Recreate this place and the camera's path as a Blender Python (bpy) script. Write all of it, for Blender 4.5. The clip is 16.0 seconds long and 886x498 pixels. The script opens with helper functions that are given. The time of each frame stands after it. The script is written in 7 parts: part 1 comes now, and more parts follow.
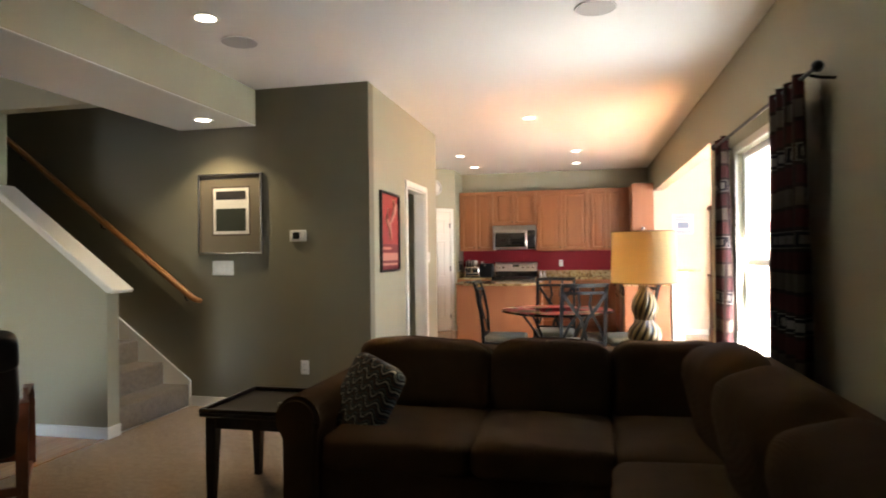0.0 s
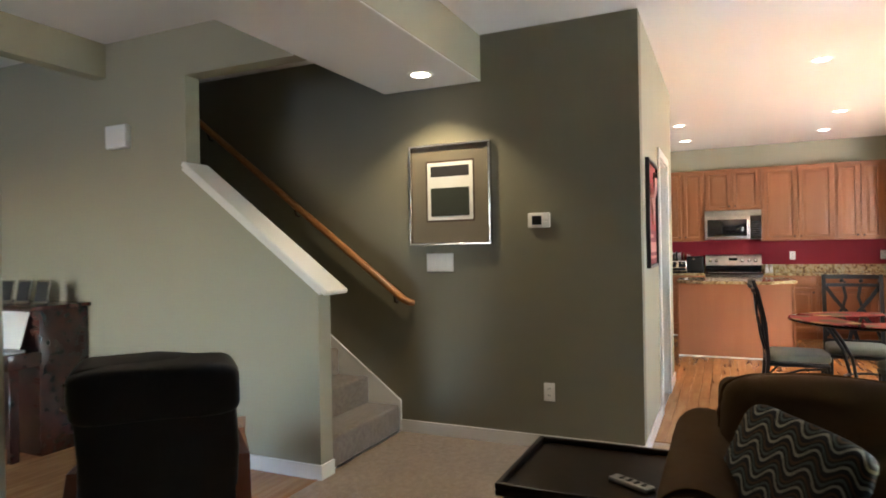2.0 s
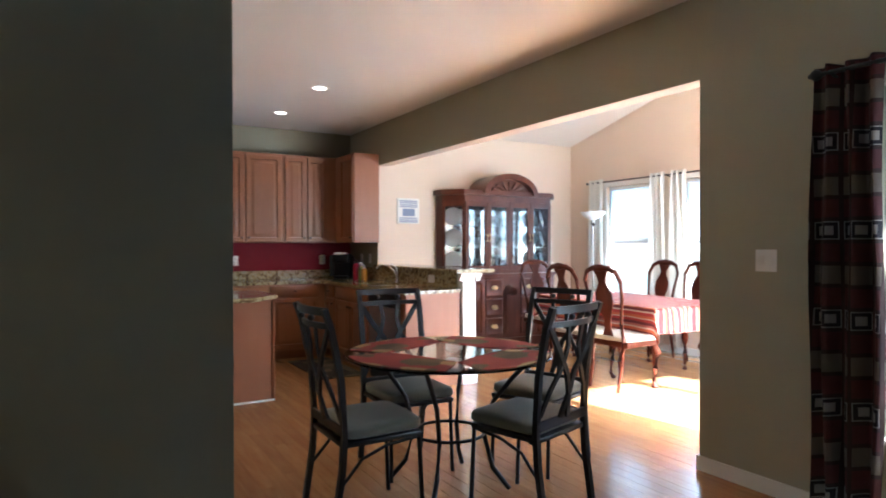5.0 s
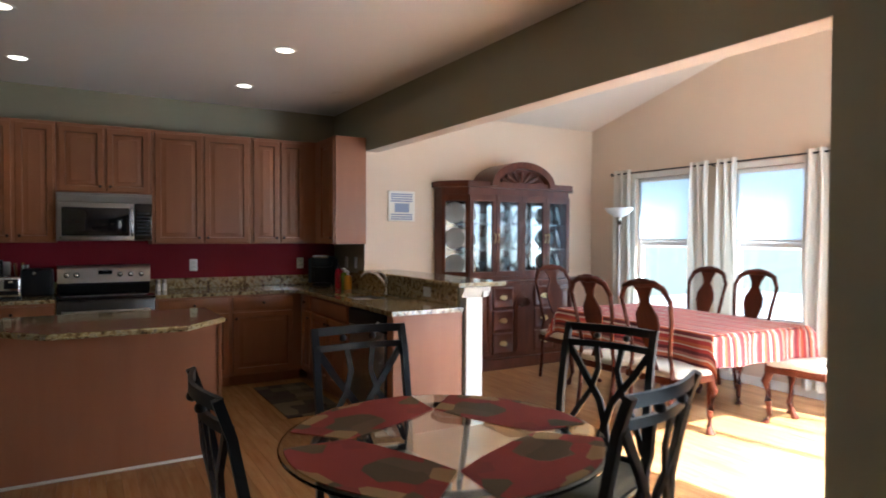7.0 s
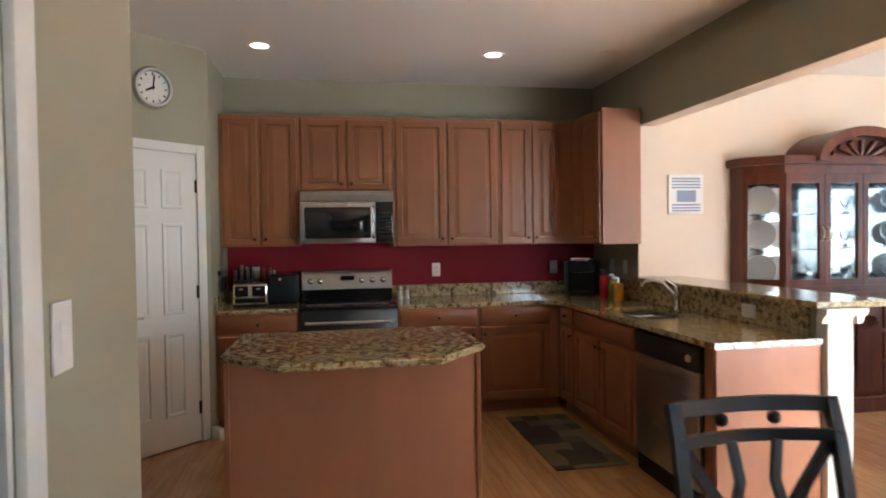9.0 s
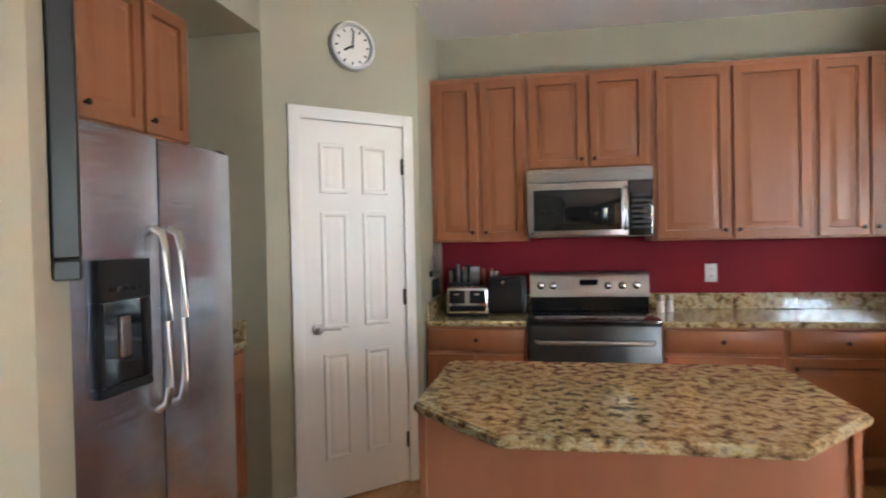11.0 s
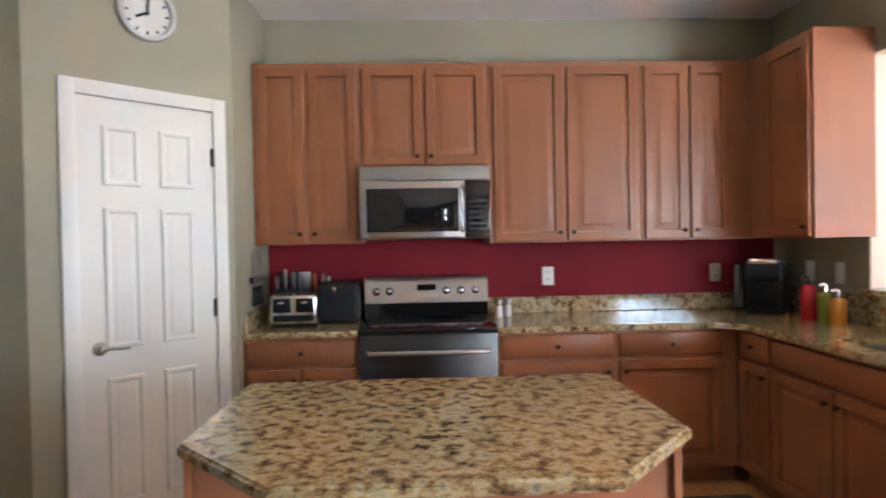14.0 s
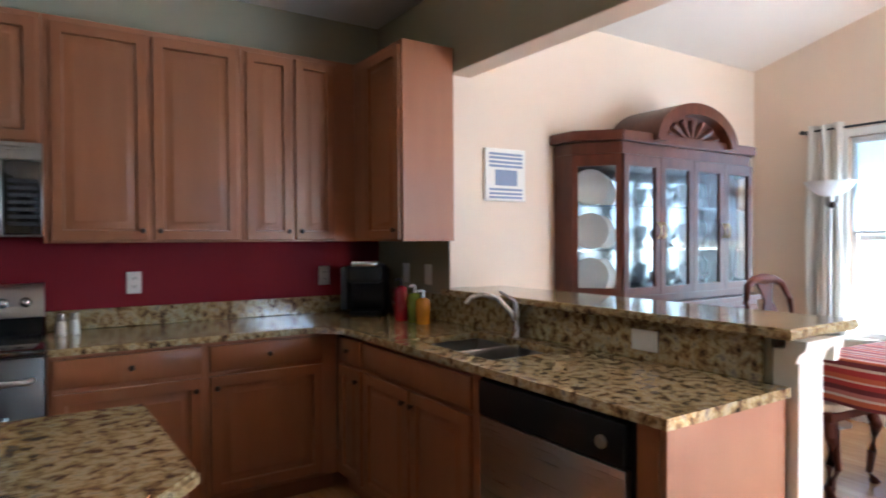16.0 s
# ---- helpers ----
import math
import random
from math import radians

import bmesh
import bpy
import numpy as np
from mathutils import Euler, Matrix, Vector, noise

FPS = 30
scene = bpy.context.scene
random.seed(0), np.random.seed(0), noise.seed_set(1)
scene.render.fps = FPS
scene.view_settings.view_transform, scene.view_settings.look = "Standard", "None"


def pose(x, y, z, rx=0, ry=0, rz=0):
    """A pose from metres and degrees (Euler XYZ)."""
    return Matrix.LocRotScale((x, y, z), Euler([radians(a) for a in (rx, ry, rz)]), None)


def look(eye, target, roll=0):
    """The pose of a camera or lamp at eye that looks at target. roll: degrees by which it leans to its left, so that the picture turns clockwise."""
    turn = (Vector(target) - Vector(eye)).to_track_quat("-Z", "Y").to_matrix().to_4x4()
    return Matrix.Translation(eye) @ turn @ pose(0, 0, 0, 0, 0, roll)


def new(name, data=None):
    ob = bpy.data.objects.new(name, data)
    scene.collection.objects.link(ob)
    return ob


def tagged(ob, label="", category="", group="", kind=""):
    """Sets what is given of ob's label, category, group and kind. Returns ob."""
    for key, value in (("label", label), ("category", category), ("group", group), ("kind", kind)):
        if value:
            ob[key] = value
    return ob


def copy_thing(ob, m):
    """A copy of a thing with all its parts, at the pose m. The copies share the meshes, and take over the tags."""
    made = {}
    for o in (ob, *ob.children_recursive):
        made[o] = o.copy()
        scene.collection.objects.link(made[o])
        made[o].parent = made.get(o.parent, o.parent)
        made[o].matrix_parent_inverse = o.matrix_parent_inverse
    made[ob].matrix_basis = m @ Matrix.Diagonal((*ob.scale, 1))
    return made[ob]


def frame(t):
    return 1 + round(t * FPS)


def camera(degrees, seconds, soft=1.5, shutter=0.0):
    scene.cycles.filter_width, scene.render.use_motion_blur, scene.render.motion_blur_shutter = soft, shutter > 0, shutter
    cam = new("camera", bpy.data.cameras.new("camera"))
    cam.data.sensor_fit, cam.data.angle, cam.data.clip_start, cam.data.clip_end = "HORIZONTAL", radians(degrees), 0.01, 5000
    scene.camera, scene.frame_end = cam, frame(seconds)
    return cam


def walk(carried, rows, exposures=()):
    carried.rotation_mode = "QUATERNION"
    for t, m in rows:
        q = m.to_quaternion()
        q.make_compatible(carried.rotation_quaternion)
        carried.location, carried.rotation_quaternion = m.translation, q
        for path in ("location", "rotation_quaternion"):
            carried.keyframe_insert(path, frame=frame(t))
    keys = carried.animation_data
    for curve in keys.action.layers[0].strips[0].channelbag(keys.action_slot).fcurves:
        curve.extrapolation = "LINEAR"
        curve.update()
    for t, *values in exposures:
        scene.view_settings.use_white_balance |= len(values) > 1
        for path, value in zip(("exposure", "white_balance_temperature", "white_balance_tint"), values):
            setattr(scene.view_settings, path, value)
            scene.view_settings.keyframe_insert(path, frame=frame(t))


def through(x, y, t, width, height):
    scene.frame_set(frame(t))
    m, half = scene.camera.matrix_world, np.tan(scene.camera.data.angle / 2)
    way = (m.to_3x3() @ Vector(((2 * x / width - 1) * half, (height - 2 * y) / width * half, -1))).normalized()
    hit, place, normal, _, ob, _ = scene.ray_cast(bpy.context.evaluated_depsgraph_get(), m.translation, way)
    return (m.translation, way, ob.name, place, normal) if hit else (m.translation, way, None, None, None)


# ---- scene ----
cam = camera(71.4, 16.0, 1.8, 0.4)
PATH = [
    (0, (0.462, -0.325, 1.339), (0.022, 1.626, 1.355), -0.7),
    (0.5, (0.23, -0.16, 1.336), (-0.377, 1.746, 1.353), -0.8),
    (1, (-0.105, 0.023, 1.335), (-0.906, 1.855, 1.343), -0.9),
    (1.5, (-0.462, 0.278, 1.33), (-1.328, 2.081, 1.332), -0.9),
    (2, (-0.817, 0.618, 1.33), (-1.648, 2.437, 1.331), -1.0),
    (2.5, (-1.078, 0.938, 1.322), (-1.713, 2.835, 1.32), -0.9),
    (3, (-1.253, 1.391, 1.319), (-1.564, 3.366, 1.317), -0.8),
    (3.5, (-1.423, 1.853, 1.304), (-1.38, 3.852, 1.304), -0.6),
    (4, (-1.549, 2.348, 1.295), (-1.128, 4.303, 1.29), -0.4),
    (4.5, (-1.594, 2.809, 1.303), (-0.817, 4.652, 1.299), -0.3),
    (5, (-1.580, 3.240, 1.335), (-0.556, 4.958, 1.323), -0.1),
    (5.6, (-1.440, 3.600, 1.385), (-0.276, 5.226, 1.363), 0.1),
    (6.2, (-1.210, 3.930, 1.430), (-0.037, 5.550, 1.398), 0.3),
    (6.8, (-0.979, 4.203, 1.466), (0.088, 5.894, 1.426), 0.3),
    (7, (-0.914, 4.298, 1.457), (0.103, 6.02, 1.414), 0.2),
    (7.5, (-0.804, 4.541, 1.466), (0.042, 6.352, 1.424), -0.2),
    (8, (-0.771, 4.854, 1.46), (-0.123, 6.745, 1.413), -0.5),
    (8.5, (-0.785, 5.183, 1.45), (-0.334, 7.081, 1.403), -0.7),
    (9, (-0.835, 5.53, 1.462), (-0.479, 7.497, 1.416), -0.8),
    (9.5, (-0.869, 5.89, 1.459), (-0.554, 7.865, 1.416), -0.8),
    (10, (-0.932, 6.224, 1.439), (-0.752, 8.215, 1.397), -1.0),
    (10.8, (-0.927, 6.620, 1.418), (-1.167, 8.606, 1.382), -1.2),
    (11.55, (-0.905, 6.870, 1.402), (-1.476, 8.787, 1.372), -1.5),
    (12.3, (-0.882, 6.975, 1.392), (-1.5, 8.877, 1.371), -1.8),
    (12.5, (-0.869, 6.994, 1.392), (-1.445, 8.909, 1.371), -1.7),
    (13, (-0.83, 7.013, 1.393), (-1.246, 8.969, 1.368), -1.6),
    (13.5, (-0.807, 7.026, 1.392), (-0.989, 9.017, 1.366), -1.4),
    (14, (-0.768, 7.024, 1.396), (-0.679, 9.022, 1.367), -1.1),
    (14.5, (-0.703, 7.057, 1.383), (-0.333, 9.023, 1.359), -0.8),
    (15, (-0.591, 7.114, 1.384), (0.037, 9.013, 1.362), -0.6),
    (15.5, (-0.468, 7.176, 1.39), (0.385, 8.985, 1.364), -0.5),
    (16, (-0.35, 7.235, 1.377), (0.748, 8.906, 1.347), -0.3),
]
EXPOSURES = [(0, 4.4, 6400, 9), (1, 4.52, 6000, 8), (2.5, 4.63, 6000, 8), (3, 4.4, 5700, 8), (3.5, 4.1, 5500, 7), (4.5, 3.65, 5150, 6), (7, 2.73, 5400, 6), (8, 2.86, 5850, 6), (9, 3.4, 5600, 6), (10, 3.61, 5550, 6), (12.5, 4.78, 5350, 7), (13.5, 4.68, 5350, 7), (14, 4.24, 5250, 7), (14.6, 3.93, 5200, 6), (15.3, 3.78, 5050, 6), (16, 3.35, 5050, 6)]
walk(cam, [(t, look(eye, target, roll)) for t, eye, target, roll in PATH], EXPOSURES)

# ---- world, sun and lamps ----
SUN_DIR = Vector((-0.17, 1.0, -0.93)).normalized()
world = bpy.data.worlds.new("world")
scene.world = world
world.use_nodes = True
wn, wl = world.node_tree.nodes, world.node_tree.links
sky = wn.new("ShaderNodeTexSky")
sky.sky_type, sky.sun_disc = "NISHITA", False
sky.sun_elevation = math.asin(-SUN_DIR.z)
sky.sun_rotation = math.atan2(-SUN_DIR.x, -SUN_DIR.y)
wn["Background"].inputs[1].default_value = 0.15
wl.new(sky.outputs[0], wn["Background"].inputs[0])
sun = new("sun", bpy.data.lights.new("sun", "SUN"))
sun.data.energy, sun.data.angle, sun.data.color = 5.0, radians(0.5), (1.0, 0.96, 0.90)
sun.matrix_basis = look((0, 0, 30), Vector((0, 0, 30)) + SUN_DIR)


def window_light(name, eye, target, w, h, energy, color=(0.86, 0.93, 1.0)):
    """An area lamp in a window's opening, for the sky's light."""
    lamp = new(name, bpy.data.lights.new(name, "AREA"))
    lamp.data.shape, lamp.data.size, lamp.data.size_y = "RECTANGLE", w, h
    lamp.data.energy, lamp.data.color = energy, color
    lamp.matrix_basis = look(eye, target)
    return lamp


window_light("sky_light_dining", (4.72, 8.0, 1.45), (0, 8.0, 1.2), 0.9, 1.5, 1.3)
window_light("sky_light_dining", (4.72, 9.0, 1.45), (0, 9.0, 1.2), 0.9, 1.5, 1.3)
window_light("sky_light_dining_door", (3.48, 5.45, 1.1), (3.3, 9, 1.8), 2.1, 1.9, 4.5)
window_light("sky_light_living", (1.56, 4.0, 1.3), (-2, 4.0, 1.1), 1.15, 1.5, 0.55)
window_light("sky_light_front_room", (-4.1, -2.42, 1.4), (-4.1, 3, 1.1), 1.2, 1.5, 1.0, (0.22, 0.36, 1.0))

CAN_WARM = (1.0, 0.79, 0.49)
CAN_W, HALL_W, LAMP_W = 0.68, 0.07, 0.12


def can_lamp(x, y, z, energy=22, cone=100):
    lamp = new("can_lamp", bpy.data.lights.new("can_lamp", "SPOT"))
    lamp.data.energy, lamp.data.color, lamp.data.spot_size, lamp.data.spot_blend = energy, CAN_WARM, radians(cone), 0.6
    lamp.data.shadow_soft_size = 0.05
    lamp.matrix_basis = look((x, y, z - 0.03), (x, y, 0))


# ---- materials ----
def nodes_of(name):
    m = bpy.data.materials.new(name)
    m.use_nodes = True
    nt = m.node_tree
    return m, nt, nt.nodes["Principled BSDF"]


def coords(nt, scale=(1, 1, 1), world_space=False):
    """Coordinates in metres, scaled; of the object, or of the place."""
    n = nt.nodes
    if world_space:
        src = n.new("ShaderNodeNewGeometry").outputs["Position"]
    else:
        src = n.new("ShaderNodeTexCoord").outputs["Object"]
    mp = n.new("ShaderNodeMapping")
    mp.inputs["Scale"].default_value = scale
    nt.links.new(src, mp.inputs["Vector"])
    return mp.outputs["Vector"]


def noise_node(nt, vec, scale, detail=3.0, rough=0.55):
    t = nt.nodes.new("ShaderNodeTexNoise")
    t.inputs["Scale"].default_value, t.inputs["Detail"].default_value, t.inputs["Roughness"].default_value = scale, detail, rough
    nt.links.new(vec, t.inputs["Vector"])
    return t.outputs["Fac"]


def ramp(nt, fac, stops, constant=False):
    r = nt.nodes.new("ShaderNodeValToRGB")
    r.color_ramp.interpolation = "CONSTANT" if constant else "LINEAR"
    while len(r.color_ramp.elements) < len(stops):
        r.color_ramp.elements.new(0.5)
    for e, (p, c) in zip(r.color_ramp.elements, stops):
        e.position, e.color = p, (*c, 1)
    nt.links.new(fac, r.inputs["Fac"])
    return r.outputs["Color"]


def mix(nt, fac, a, b, kind="MIX"):
    m = nt.nodes.new("ShaderNodeMix")
    m.data_type, m.blend_type = "RGBA", kind
    for sock, v in ((m.inputs[0], fac), (m.inputs[6], a), (m.inputs[7], b)):
        if isinstance(v, (int, float)):
            sock.default_value = v
        elif isinstance(v, tuple):
            sock.default_value = (*v, 1)
        else:
            nt.links.new(v, sock)
    return m.outputs[2]


def math_node(nt, op, a, b=0.0):
    m = nt.nodes.new("ShaderNodeMath")
    m.operation = op
    for sock, v in ((m.inputs[0], a), (m.inputs[1], b)):
        if isinstance(v, (int, float)):
            sock.default_value = v
        else:
            nt.links.new(v, sock)
    return m.outputs[0]


def bump(nt, bsdf, height, strength, distance=0.002):
    b = nt.nodes.new("ShaderNodeBump")
    b.inputs["Strength"].default_value, b.inputs["Distance"].default_value = strength, distance
    nt.links.new(height, b.inputs["Height"])
    nt.links.new(b.outputs["Normal"], bsdf.inputs["Normal"])


def shades(c, k):
    return tuple(min(1.0, v * k) for v in c)


def plain(name, c, rough=0.5, metal=0.0, var=0.12, scale=3.0, fine=60.0, relief=0.15, coat=0.0, world_space=False, spec=0.5):
    """A surface of one colour with broad stains, fine grain and a light relief."""
    m, nt, b = nodes_of(name)
    v = coords(nt, world_space=world_space)
    broad, grain = noise_node(nt, v, scale), noise_node(nt, v, fine, 2.0)
    col = mix(nt, broad, shades(c, 1 - var), shades(c, 1 + var))
    col = mix(nt, math_node(nt, "MULTIPLY", grain, 0.35), col, shades(c, 1 - var * 1.5))
    nt.links.new(col, b.inputs["Base Color"])
    rr = nt.nodes.new("ShaderNodeMapRange")
    rr.inputs[3].default_value, rr.inputs[4].default_value = max(0.02, rough * 0.85), min(1.0, rough * 1.15)
    nt.links.new(broad, rr.inputs[0])
    nt.links.new(rr.outputs[0], b.inputs["Roughness"])
    b.inputs["Metallic"].default_value, b.inputs["Coat Weight"].default_value = metal, coat
    b.inputs["Specular IOR Level"].default_value = spec
    if relief:
        bump(nt, b, grain, relief)
    return m


def timber(name, dark, light, rough=0.38, grain=(22, 22, 2.2), coat=0.15, spread=0.25, spec=0.4):
    """Stained wood with grain along the third axis of the scale, a little different from piece to piece."""
    m, nt, b = nodes_of(name)
    info = nt.nodes.new("ShaderNodeObjectInfo")
    shift = nt.nodes.new("ShaderNodeVectorMath")
    shift.operation = "ADD"
    v = coords(nt, grain)
    comb = nt.nodes.new("ShaderNodeCombineXYZ")
    for i in range(3):
        nt.links.new(math_node(nt, "MULTIPLY", info.outputs["Random"], 37.0 + 11 * i), comb.inputs[i])
    nt.links.new(v, shift.inputs[0])
    nt.links.new(comb.outputs[0], shift.inputs[1])
    g = noise_node(nt, shift.outputs[0], 1.0, 6.0, 0.62)
    broad = noise_node(nt, shift.outputs[0], 0.16, 2.0)
    col = ramp(nt, g, [(0.3, dark), (0.7, light)])
    col = mix(nt, math_node(nt, "MULTIPLY", broad, 0.5), col, shades(dark, 0.9))
    isle = nt.nodes.new("ShaderNodeNewGeometry").outputs["Random Per Island"]
    own = math_node(nt, "FRACT", math_node(nt, "ADD", info.outputs["Random"], isle))
    tint = math_node(nt, "ADD", math_node(nt, "MULTIPLY", own, spread), 1 - spread / 2)
    hsv = nt.nodes.new("ShaderNodeHueSaturation")
    nt.links.new(col, hsv.inputs["Color"])
    nt.links.new(tint, hsv.inputs["Value"])
    nt.links.new(hsv.outputs[0], b.inputs["Base Color"])
    b.inputs["Roughness"].default_value, b.inputs["Coat Weight"].default_value = rough, coat
    b.inputs["Coat Roughness"].default_value = 0.15
    b.inputs["Specular IOR Level"].default_value = spec
    bump(nt, b, g, 0.12, 0.001)
    return m


def granite(name):
    m, nt, b = nodes_of(name)
    v = coords(nt, (1.0, 1.0, 1.0), True)
    warp = nt.nodes.new("ShaderNodeTexNoise")
    warp.inputs["Scale"].default_value = 9.0
    nt.links.new(v, warp.inputs["Vector"])
    vv = nt.nodes.new("ShaderNodeVectorMath")
    vv.operation = "MULTIPLY_ADD"
    nt.links.new(warp.outputs["Color"], vv.inputs[0])
    vv.inputs[1].default_value = (0.02, 0.02, 0.02)
    nt.links.new(v, vv.inputs[2])
    blot = noise_node(nt, vv.outputs[0], 27, 5, 0.62)
    speck = noise_node(nt, vv.outputs[0], 95, 3, 0.6)
    base = ramp(nt, blot, [(0.33, (0.055, 0.038, 0.026)), (0.41, (0.22, 0.14, 0.07)), (0.50, (0.42, 0.315, 0.145)), (0.58, (0.55, 0.475, 0.29)), (0.68, (0.28, 0.24, 0.19))])
    dark = ramp(nt, speck, [(0.36, (0.04, 0.035, 0.03)), (0.45, (1, 1, 1))])
    nt.links.new(mix(nt, 0.45, base, dark, "MULTIPLY"), b.inputs["Base Color"])
    b.inputs["Roughness"].default_value, b.inputs["Coat Weight"].default_value = 0.14, 0.4
    return m


def carpet_mat(name, c):
    m, nt, b = nodes_of(name)
    v = coords(nt, world_space=True)
    tuft, broad, mid = noise_node(nt, v, 160, 3, 0.7), noise_node(nt, v, 3.2, 5, 0.65), noise_node(nt, v, 26, 4, 0.7)
    col = mix(nt, broad, shades(c, 0.62), shades(c, 1.32))
    col = mix(nt, math_node(nt, "MULTIPLY", tuft, 0.6), col, shades(c, 0.6))
    col = mix(nt, ramp(nt, mid, [(0.42, (0, 0, 0)), (0.62, (0.6, 0.6, 0.6))]), col, shades(c, 1.3))
    nt.links.new(col, b.inputs["Base Color"])
    b.inputs["Roughness"].default_value, b.inputs["Sheen Weight"].default_value = 0.95, 0.2
    bump(nt, b, math_node(nt, "ADD", tuft, mid), 0.7, 0.006)
    return m


def fabric(name, c, weave=500.0, var=0.2, rough=0.9, ribs=0.0, sheen=0.2):
    m, nt, b = nodes_of(name)
    b.inputs["Specular IOR Level"].default_value = 0.5 if rough < 0.6 else 0.12
    v = coords(nt)
    broad, grain = noise_node(nt, v, 4, 3), noise_node(nt, v, weave, 2)
    col = mix(nt, broad, shades(c, 1 - var), shades(c, 1 + var))
    col = mix(nt, math_node(nt, "MULTIPLY", grain, 0.5), col, shades(c, 0.55))
    h = grain
    if ribs:
        sep = nt.nodes.new("ShaderNodeSeparateXYZ")
        nt.links.new(v, sep.inputs[0])
        wave = math_node(nt, "SINE", math_node(nt, "MULTIPLY", sep.outputs[0], ribs))
        h = math_node(nt, "ADD", grain, math_node(nt, "MULTIPLY", wave, 0.5))
        h = math_node(nt, "ADD", h, math_node(nt, "MULTIPLY", noise_node(nt, v, 9, 4), 9.0))
    nt.links.new(col, b.inputs["Base Color"])
    b.inputs["Roughness"].default_value, b.inputs["Sheen Weight"].default_value = rough, sheen
    bump(nt, b, h, 0.4, 0.002)
    return m


def blotched(name, scale, stops, rough=0.85, stretch=(1, 1, 1), randomness=0.8):
    """Printed cloth of many coloured patches."""
    m, nt, b = nodes_of(name)
    v = coords(nt, stretch)
    t = nt.nodes.new("ShaderNodeTexVoronoi")
    t.inputs["Scale"].default_value, t.inputs["Randomness"].default_value = scale, randomness
    nt.links.new(v, t.inputs["Vector"])
    sep = nt.nodes.new("ShaderNodeSeparateColor")
    nt.links.new(t.outputs["Color"], sep.inputs[0])
    col = ramp(nt, sep.outputs[0], stops, True)
    grain = noise_node(nt, v, 300, 2)
    col = mix(nt, math_node(nt, "MULTIPLY", grain, 0.3), col, (0.05, 0.03, 0.03))
    nt.links.new(col, b.inputs["Base Color"])
    b.inputs["Roughness"].default_value = rough
    bump(nt, b, grain, 0.3)
    return m


def waved(name, stops):
    """Cloth printed with fine wavy bands."""
    m, nt, b = nodes_of(name)
    v = coords(nt)
    sep = nt.nodes.new("ShaderNodeSeparateXYZ")
    nt.links.new(v, sep.inputs[0])
    sway = math_node(nt, "MULTIPLY", math_node(nt, "SINE", math_node(nt, "MULTIPLY", sep.outputs[0], 75.0)), 1.5)
    band = math_node(nt, "ADD", math_node(nt, "MULTIPLY", sep.outputs[2], 17.0), math_node(nt, "MULTIPLY", sway, 0.22))
    band = math_node(nt, "ADD", band, math_node(nt, "MULTIPLY", noise_node(nt, v, 12, 2), 0.5))
    col = ramp(nt, math_node(nt, "FRACT", math_node(nt, "ADD", band, 40.0)), stops, True)
    grain = noise_node(nt, v, 300, 2)
    nt.links.new(mix(nt, math_node(nt, "MULTIPLY", grain, 0.3), col, (0.03, 0.03, 0.03)), b.inputs["Base Color"])
    b.inputs["Roughness"].default_value = 0.85
    bump(nt, b, grain, 0.3)
    return m


def glowing(name, c, strength):
    m, nt, b = nodes_of(name)
    b.inputs["Base Color"].default_value = (*c, 1)
    b.inputs["Emission Color"].default_value = (*c, 1)
    b.inputs["Emission Strength"].default_value = strength
    return m


def glass_mat(name, c=(0.95, 0.97, 0.96), rough=0.0, ior=1.45):
    m, nt, b = nodes_of(name)
    b.inputs["Base Color"].default_value = (*c, 1)
    b.inputs["Roughness"].default_value = rough
    b.inputs["Transmission Weight"].default_value = 1.0
    b.inputs["IOR"].default_value = ior
    return m


def brushed(name, c, axis=(4, 4, 400), rough=0.28):
    m, nt, b = nodes_of(name)
    g = noise_node(nt, coords(nt, axis), 1.0, 3)
    nt.links.new(mix(nt, g, shades(c, 0.97), shades(c, 1.03)), b.inputs["Base Color"])
    rr = nt.nodes.new("ShaderNodeMapRange")
    rr.inputs[3].default_value, rr.inputs[4].default_value = rough * 0.8, rough * 1.3
    nt.links.new(g, rr.inputs[0])
    nt.links.new(rr.outputs[0], b.inputs["Roughness"])
    b.inputs["Metallic"].default_value = 1.0
    bump(nt, b, g, 0.02, 0.0003)
    return m


def wavy_steel(name, c):
    """Sheet steel with a fine level grain and shallow level ripples."""
    m, nt, b = nodes_of(name)
    grain = noise_node(nt, coords(nt, (900, 900, 4)), 1.0, 2)
    ripple = noise_node(nt, coords(nt, (0.7, 0.7, 6.0)), 1.0, 4, 0.65)
    nt.links.new(mix(nt, grain, shades(c, 0.96), shades(c, 1.04)), b.inputs["Base Color"])
    b.inputs["Roughness"].default_value, b.inputs["Metallic"].default_value = 0.22, 1.0
    wide = nt.nodes.new("ShaderNodeBump")
    wide.inputs["Strength"].default_value, wide.inputs["Distance"].default_value = 1.0, 0.006
    nt.links.new(ripple, wide.inputs["Height"])
    fine = nt.nodes.new("ShaderNodeBump")
    fine.inputs["Strength"].default_value, fine.inputs["Distance"].default_value = 1.0, 0.0003
    nt.links.new(grain, fine.inputs["Height"])
    nt.links.new(wide.outputs["Normal"], fine.inputs["Normal"])
    nt.links.new(fine.outputs["Normal"], b.inputs["Normal"])
    return m


